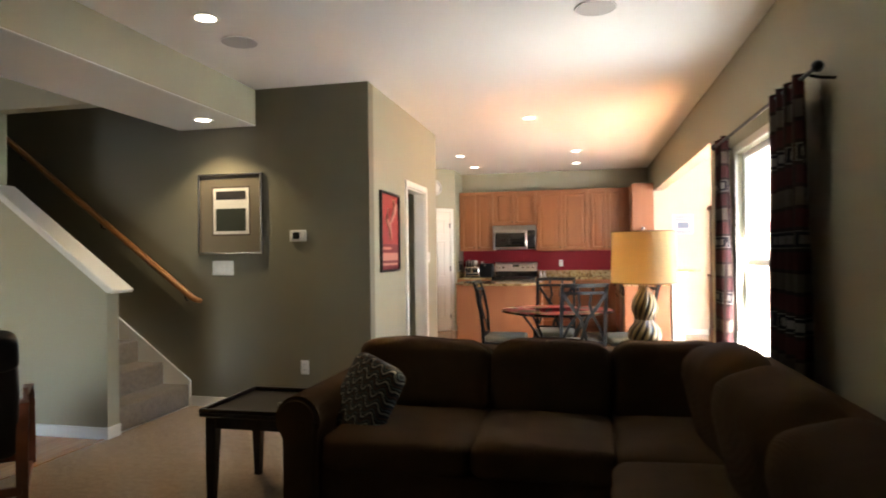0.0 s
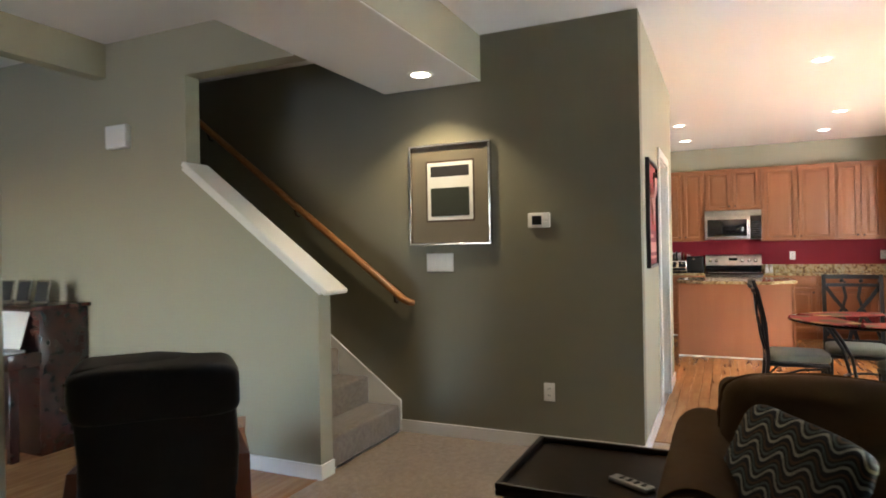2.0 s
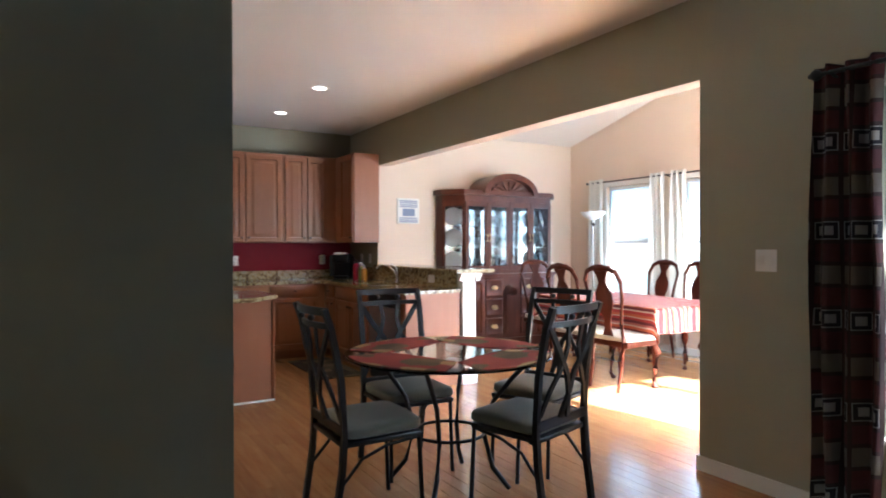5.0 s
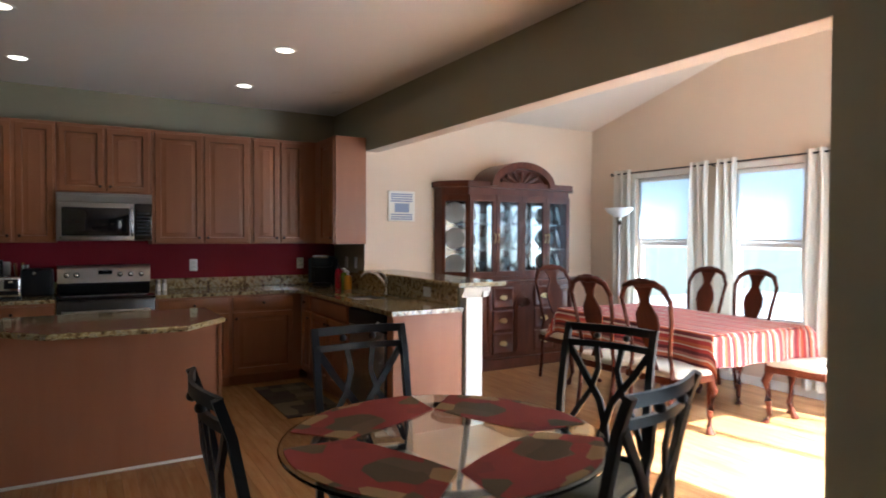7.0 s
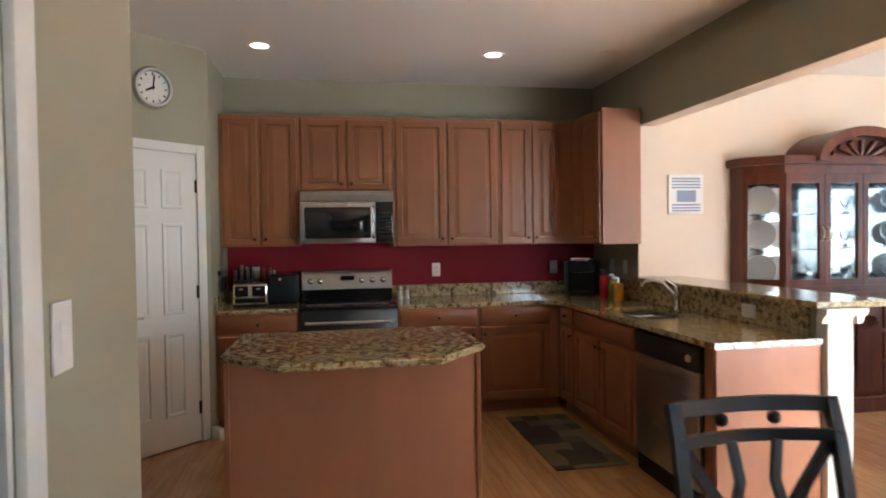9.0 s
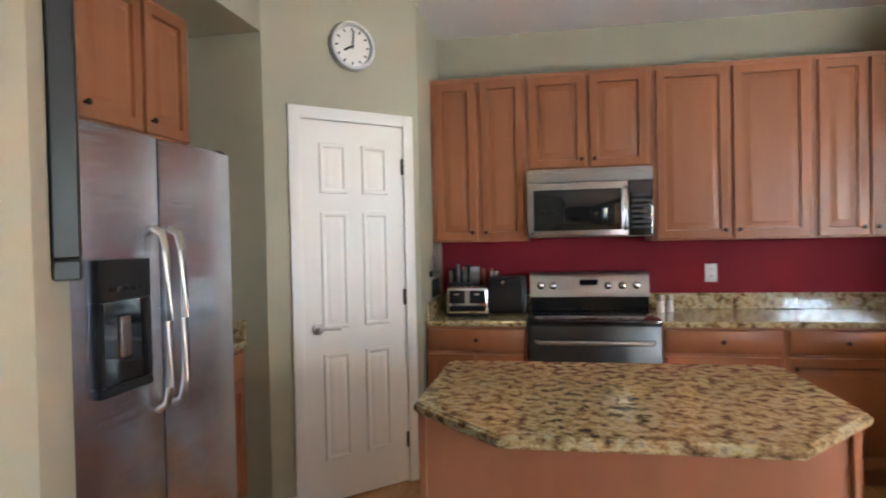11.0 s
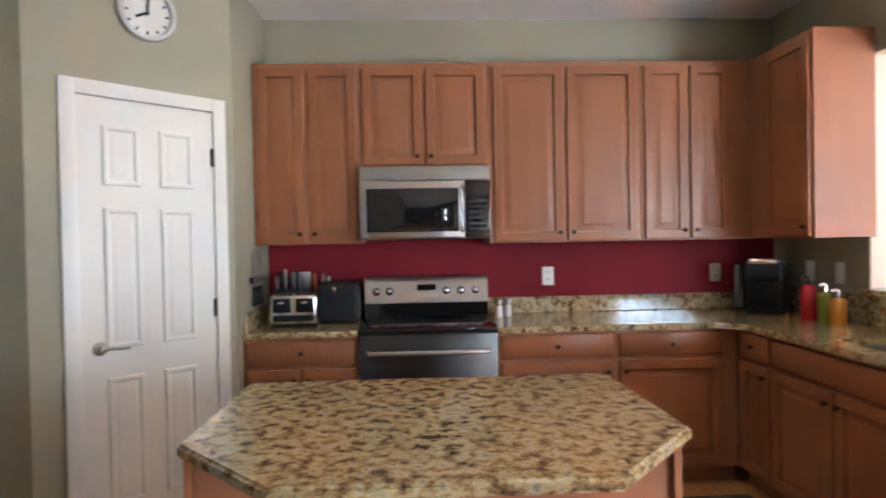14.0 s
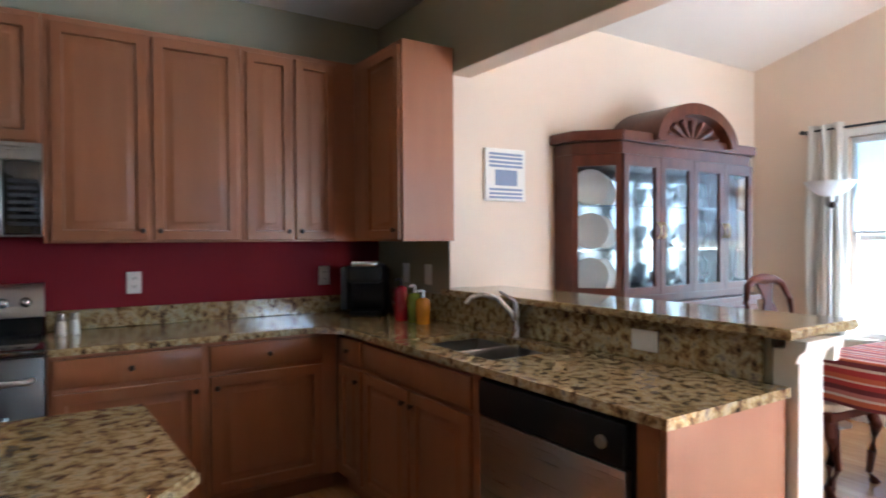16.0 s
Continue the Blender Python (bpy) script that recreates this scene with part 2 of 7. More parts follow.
def sheer_mat(name, c, through=0.45):
    m, nt, b = nodes_of(name)
    g = noise_node(nt, coords(nt), 300, 2)
    nt.links.new(mix(nt, g, shades(c, 0.9), c), b.inputs["Base Color"])
    b.inputs["Roughness"].default_value = 0.9
    tr = nt.nodes.new("ShaderNodeBsdfTranslucent")
    tr.inputs[0].default_value = (*c, 1)
    ms = nt.nodes.new("ShaderNodeMixShader")
    ms.inputs[0].default_value = through
    nt.links.new(b.outputs[0], ms.inputs[1])
    nt.links.new(tr.outputs[0], ms.inputs[2])
    nt.links.new(ms.outputs[0], nt.nodes["Material Output"].inputs["Surface"])
    return m


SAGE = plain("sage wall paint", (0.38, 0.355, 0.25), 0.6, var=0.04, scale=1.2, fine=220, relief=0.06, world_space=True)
# close to the sage hue at about half its brightness
GREEN_DARK = plain("darker green wall", (0.195, 0.178, 0.118), 0.6, var=0.04, scale=1.2, fine=220, relief=0.06, world_space=True)
CREAM = plain("peach cream wall paint", (0.70, 0.57, 0.44), 0.6, var=0.03, scale=1.2, fine=220, relief=0.06, world_space=True)
RED_PAINT = plain("deep red wall paint", (0.23, 0.012, 0.022), 0.7, spec=0.25, var=0.06, scale=1.5, fine=220, relief=0.06, world_space=True)
CEIL = plain("ceiling paint", (0.84, 0.82, 0.79), 0.8, var=0.03, scale=1.0, fine=160, relief=0.1, world_space=True)
TRIM = plain("white trim paint", (0.80, 0.78, 0.72), 0.35, var=0.04, scale=4, fine=150, relief=0.03)
CARPET = carpet_mat("beige carpet", (0.335, 0.245, 0.165))
OAK = timber("oak floorboard", (0.36, 0.165, 0.060), (0.52, 0.285, 0.118), 0.22, (30, 3.0, 30), 0.25, 0.22)
CHERRY = timber("cherry stained maple", (0.275, 0.104, 0.040), (0.33, 0.130, 0.052), 0.40, (11, 11, 1.6), 0.10, 0.10)
CHERRY_FLAT = timber("cherry veneer panel", (0.325, 0.132, 0.060), (0.375, 0.156, 0.073), 0.45, (9, 9, 1.2), 0.06, 0.05)
GRANITE = granite("speckled gold granite")
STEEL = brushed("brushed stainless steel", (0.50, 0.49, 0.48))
# STEEL with the kitchen's shade put into its base colour, for the oven door
STEEL_SHADED = brushed("stainless steel, darkened for shade", (0.085, 0.083, 0.082), (4, 4, 400), 0.34)
# the blue in these two base colours stands in for reflected window light
STEEL_UP = brushed("brushed stainless steel, upright", (0.58, 0.60, 0.66), (400, 400, 3), 0.22)
STEEL_WAVY = wavy_steel("lightly rippled stainless sheet, tinted for reflections", (0.60, 0.64, 0.74))
CHROME = plain("chrome", (0.75, 0.75, 0.76), 0.12, 1.0, var=0.03, relief=0)
NICKEL = plain("satin nickel", (0.50, 0.47, 0.43), 0.3, 1.0, var=0.05, relief=0)
BLACK_GLASS = plain("black glass", (0.012, 0.012, 0.013), 0.06, var=0.1, relief=0, coat=0.5)
BLACK_PLASTIC = plain("black plastic", (0.016, 0.016, 0.017), 0.42, var=0.15, relief=0.05, spec=0.18)
BRONZE = plain("dark bronze", (0.06, 0.04, 0.03), 0.4, 0.8, var=0.15, relief=0.05)
WHITE_PLASTIC = plain("white plastic", (0.80, 0.79, 0.76), 0.35, var=0.03, relief=0.02)


# ---- mesh helpers ----
def bx(bm, x0, x1, y0, y1, z0, z1):
    vs = [bm.verts.new((x, y, z)) for x in (x0, x1) for y in (y0, y1) for z in (z0, z1)]
    for f in ((0, 1, 3, 2), (4, 6, 7, 5), (0, 4, 5, 1), (2, 3, 7, 6), (0, 2, 6, 4), (1, 5, 7, 3)):
        bm.faces.new([vs[i] for i in f])
    return vs


def box(x0, x1, y0, y1, z0, z1, bevel=0.0, seg=2):
    bm = bmesh.new()
    bx(bm, x0, x1, y0, y1, z0, z1)
    bmesh.ops.recalc_face_normals(bm, faces=bm.faces)
    if bevel:
        bmesh.ops.bevel(bm, geom=list(bm.edges), offset=bevel, segments=seg, affect="EDGES", profile=0.5)
    return bm


def ring_at(bm, c, u, v, r, n):
    return [bm.verts.new(c + u * (r * math.cos(2 * math.pi * i / n)) + v * (r * math.sin(2 * math.pi * i / n))) for i in range(n)]


def tube(bm, pts, r, n=8, cap=True):
    """A round bar along points; r is one radius or one for each point."""
    pts = [Vector(p) for p in pts]
    rs = r if isinstance(r, (list, tuple)) else [r] * len(pts)
    rings = []
    ref = Vector((0, 0, 1))
    for i, p in enumerate(pts):
        d = (pts[min(i + 1, len(pts) - 1)] - pts[max(i - 1, 0)]).normalized()
        u = d.cross(ref)
        if u.length < 0.05:
            u = d.cross(Vector((1, 0, 0)))
        u.normalize()
        ring = ring_at(bm, p, u, d.cross(u).normalized(), rs[i], n)
        rings.append(ring)
    for a, b in zip(rings, rings[1:]):
        for i in range(n):
            bm.faces.new((a[i], a[(i + 1) % n], b[(i + 1) % n], b[i]))
    if cap:
        bm.faces.new(rings[0][::-1])
        bm.faces.new(rings[-1])
    return bm


def bar(bm, pts, w, h):
    """A flat bar of oblong section along points: w across, h upright or along its thickness."""
    pts = [Vector(p) for p in pts]
    rings = []
    for i, p in enumerate(pts):
        d = (pts[min(i + 1, len(pts) - 1)] - pts[max(i - 1, 0)]).normalized()
        u = d.cross(Vector((0, 1, 0)))
        if u.length < 0.1:
            u = d.cross(Vector((1, 0, 0)))
        u.normalize()
        v = d.cross(u).normalized()
        rings.append([bm.verts.new(p + u * (a * w / 2) + v * (b * h / 2)) for a, b in ((-1, -1), (1, -1), (1, 1), (-1, 1))])
    for a, b in zip(rings, rings[1:]):
        for i in range(4):
            bm.faces.new((a[i], a[(i + 1) % 4], b[(i + 1) % 4], b[i]))
    bm.faces.new(rings[0][::-1])
    bm.faces.new(rings[-1])
    return bm


def lathe(bm, profile, c=(0, 0, 0), n=28, caps=True):
    """A turned shape: profile of (radius, height)."""
    c = Vector(c)
    rings = []
    for r, z in profile:
        rings.append(ring_at(bm, c + Vector((0, 0, z)), Vector((1, 0, 0)), Vector((0, 1, 0)), max(r, 0.0004), n))
    for a, b in zip(rings, rings[1:]):
        for i in range(n):
            bm.faces.new((a[i], a[(i + 1) % n], b[(i + 1) % n], b[i]))
    if caps:
        bm.faces.new(rings[0][::-1])
        bm.faces.new(rings[-1])
    return bm


def prism(bm, poly, z0, z1, place=lambda a, b, c: (a, b, c)):
    """A polygon drawn out from z0 to z1; place maps (a, b, height) to x, y, z."""
    lo = [bm.verts.new(place(a, b, z0)) for a, b in poly]
    hi = [bm.verts.new(place(a, b, z1)) for a, b in poly]
    n = len(poly)
    for i in range(n):
        bm.faces.new((lo[i], lo[(i + 1) % n], hi[(i + 1) % n], hi[i]))
    bm.faces.new(lo[::-1])
    bm.faces.new(hi)
    return bm


def nested(bm, x0, x1, z0, z1, rings, back=0.0):
    """A panel in the x-z plane that faces -y: rings of (inset, depth out of the plane)."""
    loops = []
    for inset, d in rings:
        loops.append([bm.verts.new(p) for p in ((x0 + inset, -d, z0 + inset), (x1 - inset, -d, z0 + inset), (x1 - inset, -d, z1 - inset), (x0 + inset, -d, z1 - inset))])
    for a, b in zip(loops, loops[1:]):
        for i in range(4):
            bm.faces.new((a[i], a[(i + 1) % 4], b[(i + 1) % 4], b[i]))
    bm.faces.new(loops[-1])
    return bm


def smooth(me, angle=40):
    me.shade_smooth()
    me.set_sharp_from_angle(angle=radians(angle))


def part(name, bm, material, parent=None, label="", soft=True):
    """Links a bmesh as one mesh object under a thing or a part."""
    bmesh.ops.recalc_face_normals(bm, faces=bm.faces)
    me = bpy.data.meshes.new(name)
    bm.to_mesh(me)
    bm.free()
    me.materials.append(material)
    if soft:
        smooth(me)
    ob = new(name, me)
    if parent is not None:
        ob.parent = parent
    if label:
        tagged(ob, label)
    return ob


def thing(name, label, category, group="", at=(0, 0, 0), turn=0.0):
    ob = tagged(new(name), label, category, group)
    ob.empty_display_size = 0.1
    ob.matrix_basis = pose(*at, 0, 0, turn)
    return ob


def solid(name, bm, material, label="", category=""):
    ob = part(name, bm, material, None, "", False)
    return tagged(ob, label, category, "", "structure")


def boxes(*lots):
    bm = bmesh.new()
    for lot in lots:
        bx(bm, *lot)
    return bm


def cloth(bm, verts_at, nu, nv):
    """A sheet from a function of u, v in 0..1."""
    grid = [[bm.verts.new(verts_at(i / nu, j / nv)) for j in range(nv + 1)] for i in range(nu + 1)]
    for i in range(nu):
        for j in range(nv):
            bm.faces.new((grid[i][j], grid[i + 1][j], grid[i + 1][j + 1], grid[i][j + 1]))
    return bm


# ---- structure ----
H = 2.81           # ceiling of living room, hall and kitchen
XR = 1.60          # face of the wall towards the dining room
YP = 4.62          # face of the wall with the framed picture
YB = 11.0          # back wall of the kitchen
XP = -1.287        # face of the wall with the poster
YD, XD = 10.2, 4.8  # back and side walls of the dining room
YS = 5.35          # south wall of the dining room

solid("floor_slab", boxes((-8, 6, -2.7, 11.4, -0.2, -0.012)), CEIL, "plain floor slab under the boards and the carpet", "floor")
bm = bmesh.new()
prism(bm, [(-3.0, -2.5), (XR, -2.5), (XR, 5.02), (XP, 5.02), (XP, YP), (-3.0, YP)], -0.0115, 0.0)
solid("floor_carpet", bm, CARPET, "beige cut-pile carpet in the living room", "carpet")
solid("ground", boxes((-80, 80, -80, 120, -0.45, -0.25)), plain("lawn", (0.085, 0.09, 0.06), 0.95, var=0.3, scale=0.4, fine=30, relief=0.3, world_space=True), "mown lawn around the house", "lawn")
solid("ceiling", boxes((-8, XR, -2.6, YB, H, H + 0.12), (XR, 1.75, -2.6, 11.1, H, H + 0.12)), CEIL, "white painted flat ceiling", "ceiling")
# vaulted ceiling of the dining room
bm = bmesh.new()
RID, RZ = 7.8, 3.42
prism(bm, [(YD + 0.1, 2.80 - 0.025), (RID, RZ), (YS - 0.1, 2.80 - 0.025), (YS - 0.1, 2.95), (RID, RZ + 0.15), (YD + 0.1, 2.95)], 1.752, XD + 0.15, lambda a, b, c: (c, a, b))
solid("ceiling_vaulted", bm, plain("warm ceiling paint", (0.74, 0.67, 0.58), 0.8, var=0.03, scale=1.0, fine=160, relief=0.1, world_space=True), "white vaulted ceiling of the dining room", "ceiling")
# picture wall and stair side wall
solid("wall_picture", boxes((-7.0, XP, YP, YP + 0.12, 0.0, 2.495), (-3.02, XP, YP, YP + 0.12, 2.495, H), (-7.0, -3.1, YP, YP + 0.12, 2.495, 4.6)), GREEN_DARK, "darker green wall beside the stairs", "wall")
# wall with poster and inner door, then a recess with the fridge
DY0, DY1 = 5.76, 6.50
solid("wall_poster", boxes((XP - 0.12, XP, YP + 0.12, DY0, 0, H), (XP - 0.12, XP, DY1, 7.08, 0, H), (XP - 0.12, XP, DY0, DY1, 2.04, H)), SAGE, "sage green painted wall with a white door frame", "wall")
solid("wall_recess", boxes((-3.1, -2.337, 8.11, 8.188, 0, H), (-3.2, -3.1, 8.09, 9.72, 0, H), (-3.1, -2.36, 9.62, 9.72, 0, H)), SAGE, "sage green painted walls of the fridge recess", "wall")
bm = bmesh.new()
prism(bm, [(XP, 7.08), (-2.16, 8.10), (-2.335, 8.19), (XP - 0.12, 7.08)], 0, H)
solid("wall_diagonal", bm, SAGE, "sage green angled wall leading to the fridge", "wall")
solid("soffit_fridge", boxes((-3.1, -2.36, 8.19, 9.62, 2.475, H)), SAGE, "sage green lowered ceiling over the fridge", "soffit")
bm = bmesh.new()
PA, PB = Vector((-2.36, 9.62)), Vector((-1.70, 10.26))
pd = (PB - PA).normalized()
pn = Vector((-pd.y, pd.x))
PW = (PB - PA).length


def pantry_poly(s0, s1):
    a, b = PA + pd * s0, PA + pd * s1
    return [tuple(a), tuple(b), tuple(b + pn * 0.1), tuple(a + pn * 0.1)]


PD0, PD1 = 0.19, 0.81
prism(bm, pantry_poly(0, PD0), 0, H)
prism(bm, pantry_poly(PD1, PW), 0, H)
prism(bm, pantry_poly(PD0, PD1), 2.06, H)
solid("wall_pantry", bm, SAGE, "sage green angled wall of the pantry", "wall")
solid("wall_pantry_side", boxes((-1.81, -1.705, 10.262, YB, 0, H)), SAGE, "sage green wall beside the kitchen counter", "wall")
solid("wall_pantry_back", boxes((-3.2, -3.1, 9.722, YB + 0.12, 0, H), (-3.1, -1.812, YB, YB + 0.12, 0, H)), SAGE, "plain back walls of the pantry", "wall")
solid("wall_kitchen_back", boxes((-1.705, 1.75, YB, YB + 0.12, 0, 0.90), (-1.705, 1.75, YB, YB + 0.12, 1.42, H)), SAGE, "sage green kitchen wall over the cabinets", "wall")
solid("wall_backsplash", boxes((-1.705, 1.75, YB, YB + 0.12, 0.90, 1.42)), RED_PAINT, "deep red painted wall between counter and cabinets", "wall")
# wall towards the dining room, with its wide opening and the living room window
OY0, OY1, OZ = 5.60, 10.14, 2.315
WY0, WY1, WZ0, WZ1 = 3.34, 4.64, 0.45, 2.06
solid("wall_right", boxes((XR, 1.75, -2.6, WY0, 0, H), (XR, 1.75, WY1, OY0, 0, H), (XR, 1.75, WY0, WY1, 0, WZ0), (XR, 1.75, WY0, WY1, WZ1, H),
                          (XR, 1.75, OY0, OY1, OZ, 3.5), (XR, 1.75, OY1, YB, 0, H)), SAGE, "sage green wall with a wide opening to the dining room", "wall")
solid("opening_lining", boxes((XR + 0.003, 1.747, OY0, OY1, OZ - 0.004, OZ), (XR + 0.003, 1.747, OY0 - 0.0, OY0 + 0.004, 0, OZ - 0.004), (XR + 0.002, 1.75, OY1 - 0.004, OY1, 1.104, OZ - 0.004)), CREAM, "cream painted lining of the wide opening", "trim")
solid("wall_right_dining_face", boxes((1.75, 1.756, OY1, YD, 0, 3.0), (1.75, 1.756, YS, OY0, 0, 2.9), (1.75, 1.756, OY0, OY1, OZ, 3.5)), CREAM, "cream painted dining side of the wall", "wall")
# dining room
solid("wall_dining_back", boxes((1.604, XD + 0.12, YD, YD + 0.12, 0, 2.80)), CREAM, "peach cream painted dining room wall", "wall")
DW = [(7.33, 8.20), (8.56, 9.46)]
DZ0, DZ1 = 0.62, 2.14
bm = boxes((XD, XD + 0.12, YS, 7.33, 0, 2.7), (XD, XD + 0.12, 8.20, 8.56, 0, 2.7), (XD, XD + 0.12, 9.46, YD, 0, 2.7), (XD, XD + 0.12, 7.33, 8.20, 0, DZ0), (XD, XD + 0.12, 8.56, 9.46, 0, DZ0),
           (XD, XD + 0.12, 7.33, 8.20, DZ1, 2.7), (XD, XD + 0.12, 8.56, 9.46, DZ1, 2.7))
prism(bm, [(YS, 2.7), (YD, 2.7), (YD, 2.80), (RID, RZ + 0.02), (YS, 2.80)], XD, XD + 0.12, lambda a, b, c: (c, a, b))
solid("wall_dining_side", bm, CREAM, "peach cream gable wall with two windows", "wall")
GX0, GX1, GZ = 2.36, 4.60, 2.08
solid("wall_dining_south", boxes((1.75, GX0, YS - 0.12, YS, 0, 3.0), (GX1, XD + 0.12, YS - 0.12, YS, 0, 3.0), (GX0, GX1, YS - 0.12, YS, GZ, 3.0)), CREAM, "peach cream wall with a glazed patio door", "wall")
# half wall of the breakfast bar
solid("wall_half", boxes((XR, 1.75, 8.30, OY1, 0, 1.065)), SAGE, "half-height wall between kitchen and dining room", "wall")
# stairwell, hall and soffit
solid("soffit_hall", boxes((-3.1, -2.337, -2.5, YP, 2.495, H - 0.002)), SAGE, "sage green dropped beam along the living room", "soffit")
solid("soffit_hall_underside", boxes((-3.098, -2.339, -2.5, YP - 0.002, 2.489, 2.495)), CEIL, "white underside of the dropped beam", "soffit")
solid("wall_left", boxes((-3.12, -3.0, -2.5, 1.87, 0, 2.489)), SAGE, "sage green living room wall with a light switch", "wall")
KY0, KY1 = 3.58, 3.70
bm = bmesh.new()
prism(bm, [(-2.975, 0), (-2.975, 1.134), (-4.0, 1.90), (-4.0, 2.55), (-4.0, H), (-7.0, H), (-7.0, 0)], KY0, KY1, lambda a, b, c: (a, c, b))
solid("wall_stair", bm, SAGE, "sage green wall of the stairs with a sloped top", "wall")
solid("wall_stair_header", boxes((-4.0, -3.1, KY0, KY1, 2.495, 4.6), (-7, -4.0, KY0, KY1, H + 0.12, 4.6)), SAGE, "wall above the stair opening", "wall")
solid("ceiling_stairwell", boxes((-7, -2.3, KY0 - 0.1, YP + 0.2, 4.6, 4.7), (-3.1, -3.02, KY1, YP, 2.495, 4.6)), CEIL, "ceiling and end of the stairwell", "ceiling")
solid("wall_hall", boxes((-7.1, -7.0, -2.5, YP, 0, 4.6)), SAGE, "sage green walls of the front room", "wall")
solid("beam_hall", boxes((-4.87, -4.75, -2.5, KY0, 2.57, H)), SAGE, "beam between hall and front room", "beam")
FZ0, FZ1 = 0.7, 2.1
solid("wall_front", boxes((-7.1, -4.8, -2.6, -2.5, 0, H), (-3.4, -2.4, -2.6, -2.5, 0, H), (0.0, XR, -2.6, -2.5, 0, H), (-4.8, -3.4, -2.6, -2.5, 0, FZ0), (-4.8, -3.4, -2.6, -2.5, FZ1, H),
                            (-2.4, 0.0, -2.6, -2.5, 0, H)), SAGE, "sage green front wall with a window", "wall")
# unseen slab, added only to keep the sun out of the front window
solid("sun_block_roof", boxes((-8.0, 2.0, -5.2, -2.6, 2.6, 2.75)), CEIL, "unseen slab added to shade the front window", "roof")
solid("patio", boxes((XD + 0.3, 17.0, 2.0, 16.0, -0.25, -0.2), (2.9, XD + 0.3, 3.6, YS - 0.13, -0.25, -0.2)), plain("pale concrete", (0.36, 0.36, 0.34), 0.9, var=0.1, scale=0.8, fine=40, world_space=True), "pale concrete patio outside the dining room", "patio")
solid("wall_closet", boxes((-2.6, -2.5, YP + 0.12, 6.88, 0, H), (-2.5, XP - 0.12, YP + 0.122, YP + 0.15, 0, H), (-2.5, XP - 0.122, 6.88, 7.0, 0, H)), SAGE, "plain wall of the closet behind the inner door", "wall")

# baseboards and trim
BB = 0.085
solid("baseboard_picture", boxes((-3.0, XP + 0.0, YP - 0.014, YP, 0, BB)), TRIM, "white baseboard", "baseboard")
solid("baseboard_poster", boxes((XP, XP + 0.014, YP - 0.014, DY0 - 0.07, 0, BB), (XP, XP + 0.014, DY1 + 0.07, 7.08, 0, BB)), TRIM, "white baseboard", "baseboard")
solid("baseboard_knee", boxes((-4.74, -2.961, KY0 - 0.014, KY0, 0, BB), (-2.975, -2.961, KY0, KY1, 0, BB)), TRIM, "white baseboard around the stair wall", "baseboard")
solid("baseboard_right", boxes((XR - 0.014, XR, -2.5, WY0, 0, BB), (XR - 0.014, XR, WY0, OY0, 0, BB), (XR - 0.014, 1.764, OY0, OY0 + 0.014, 0, BB)), TRIM, "white baseboard", "baseboard")
solid("baseboard_dining", boxes((1.76, XD, YD - 0.014, YD, 0, BB), (XD - 0.014, XD, YS, YD - 0.014, 0, BB)), TRIM, "white baseboard", "baseboard")
bm = bmesh.new()
prism(bm, pantry_poly(PD1 + 0.07, PW), 0, BB, lambda a, b, c: (a - pn.x * 0.112, b - pn.y * 0.112, c))
prism(bm, pantry_poly(0, PD0 - 0.07), 0, BB, lambda a, b, c: (a - pn.x * 0.112, b - pn.y * 0.112, c))
solid("baseboard_pantry", bm, TRIM, "white baseboard", "baseboard")
# sloped cap on the stair wall
bm = bmesh.new()
slope = Vector((-1.07, 0.80)).normalized()
up = Vector((0.80, 1.07)).normalized()
p0 = Vector((-2.93, 1.10)) - slope * 0.045
p1 = Vector((-4.0, 1.90))
prism(bm, [tuple(p0), tuple(p0 + up * 0.032), tuple(p1 + up * 0.032), tuple(p1)], KY0 - 0.05, KY1 + 0.05, lambda a, b, c: (a, c, b))
bmesh.ops.bevel(bm, geom=list(bm.edges), offset=0.006, segments=2, affect="EDGES")
q0, q1 = p0 + slope * 0.05 - up * 0.03, p1 - up * 0.03
prism(bm, [tuple(q0), tuple(q0 + up * 0.03), tuple(p1), tuple(q1)], KY0 - 0.022, KY1 + 0.022, lambda a, b, c: (a, c, b))
solid("trim_stair_cap", bm, TRIM, "white sloped wooden cap on the stair wall", "trim")


# ---- kitchen ----
DOOR_RINGS = [(0.0, 0.0), (0.0, 0.017), (0.003, 0.020), (0.049, 0.020), (0.053, 0.003), (0.066, 0.003), (0.092, 0.019), (0.096, 0.019)]
DRAWER_RINGS = [(0.0, 0.0), (0.0, 0.016), (0.005, 0.020)]


def knob(parent, x, z, material=None):
    bm = bmesh.new()
    lathe(bm, [(0.006, 0.0), (0.006, 0.012), (0.011, 0.014), (0.0135, 0.020), (0.011, 0.026), (0.002, 0.028)], n=14)
    bmesh.ops.transform(bm, matrix=pose(x, -0.019, z, 90, 0, 0), verts=bm.verts)
    return part("knob", bm, material or BRONZE, parent, "dark bronze knob")


def front(parent, name, x0, x1, z0, z1, rings, knobs=(), material=None, y=0.0):
    bm = bmesh.new()
    nested(bm, x0, x1, z0, z1, rings)
    ob = part(name, bm, material or CHERRY, parent)
    ob.location.y = y
    for kx_, kz in knobs:
        knob(ob, kx_, kz)
    return ob


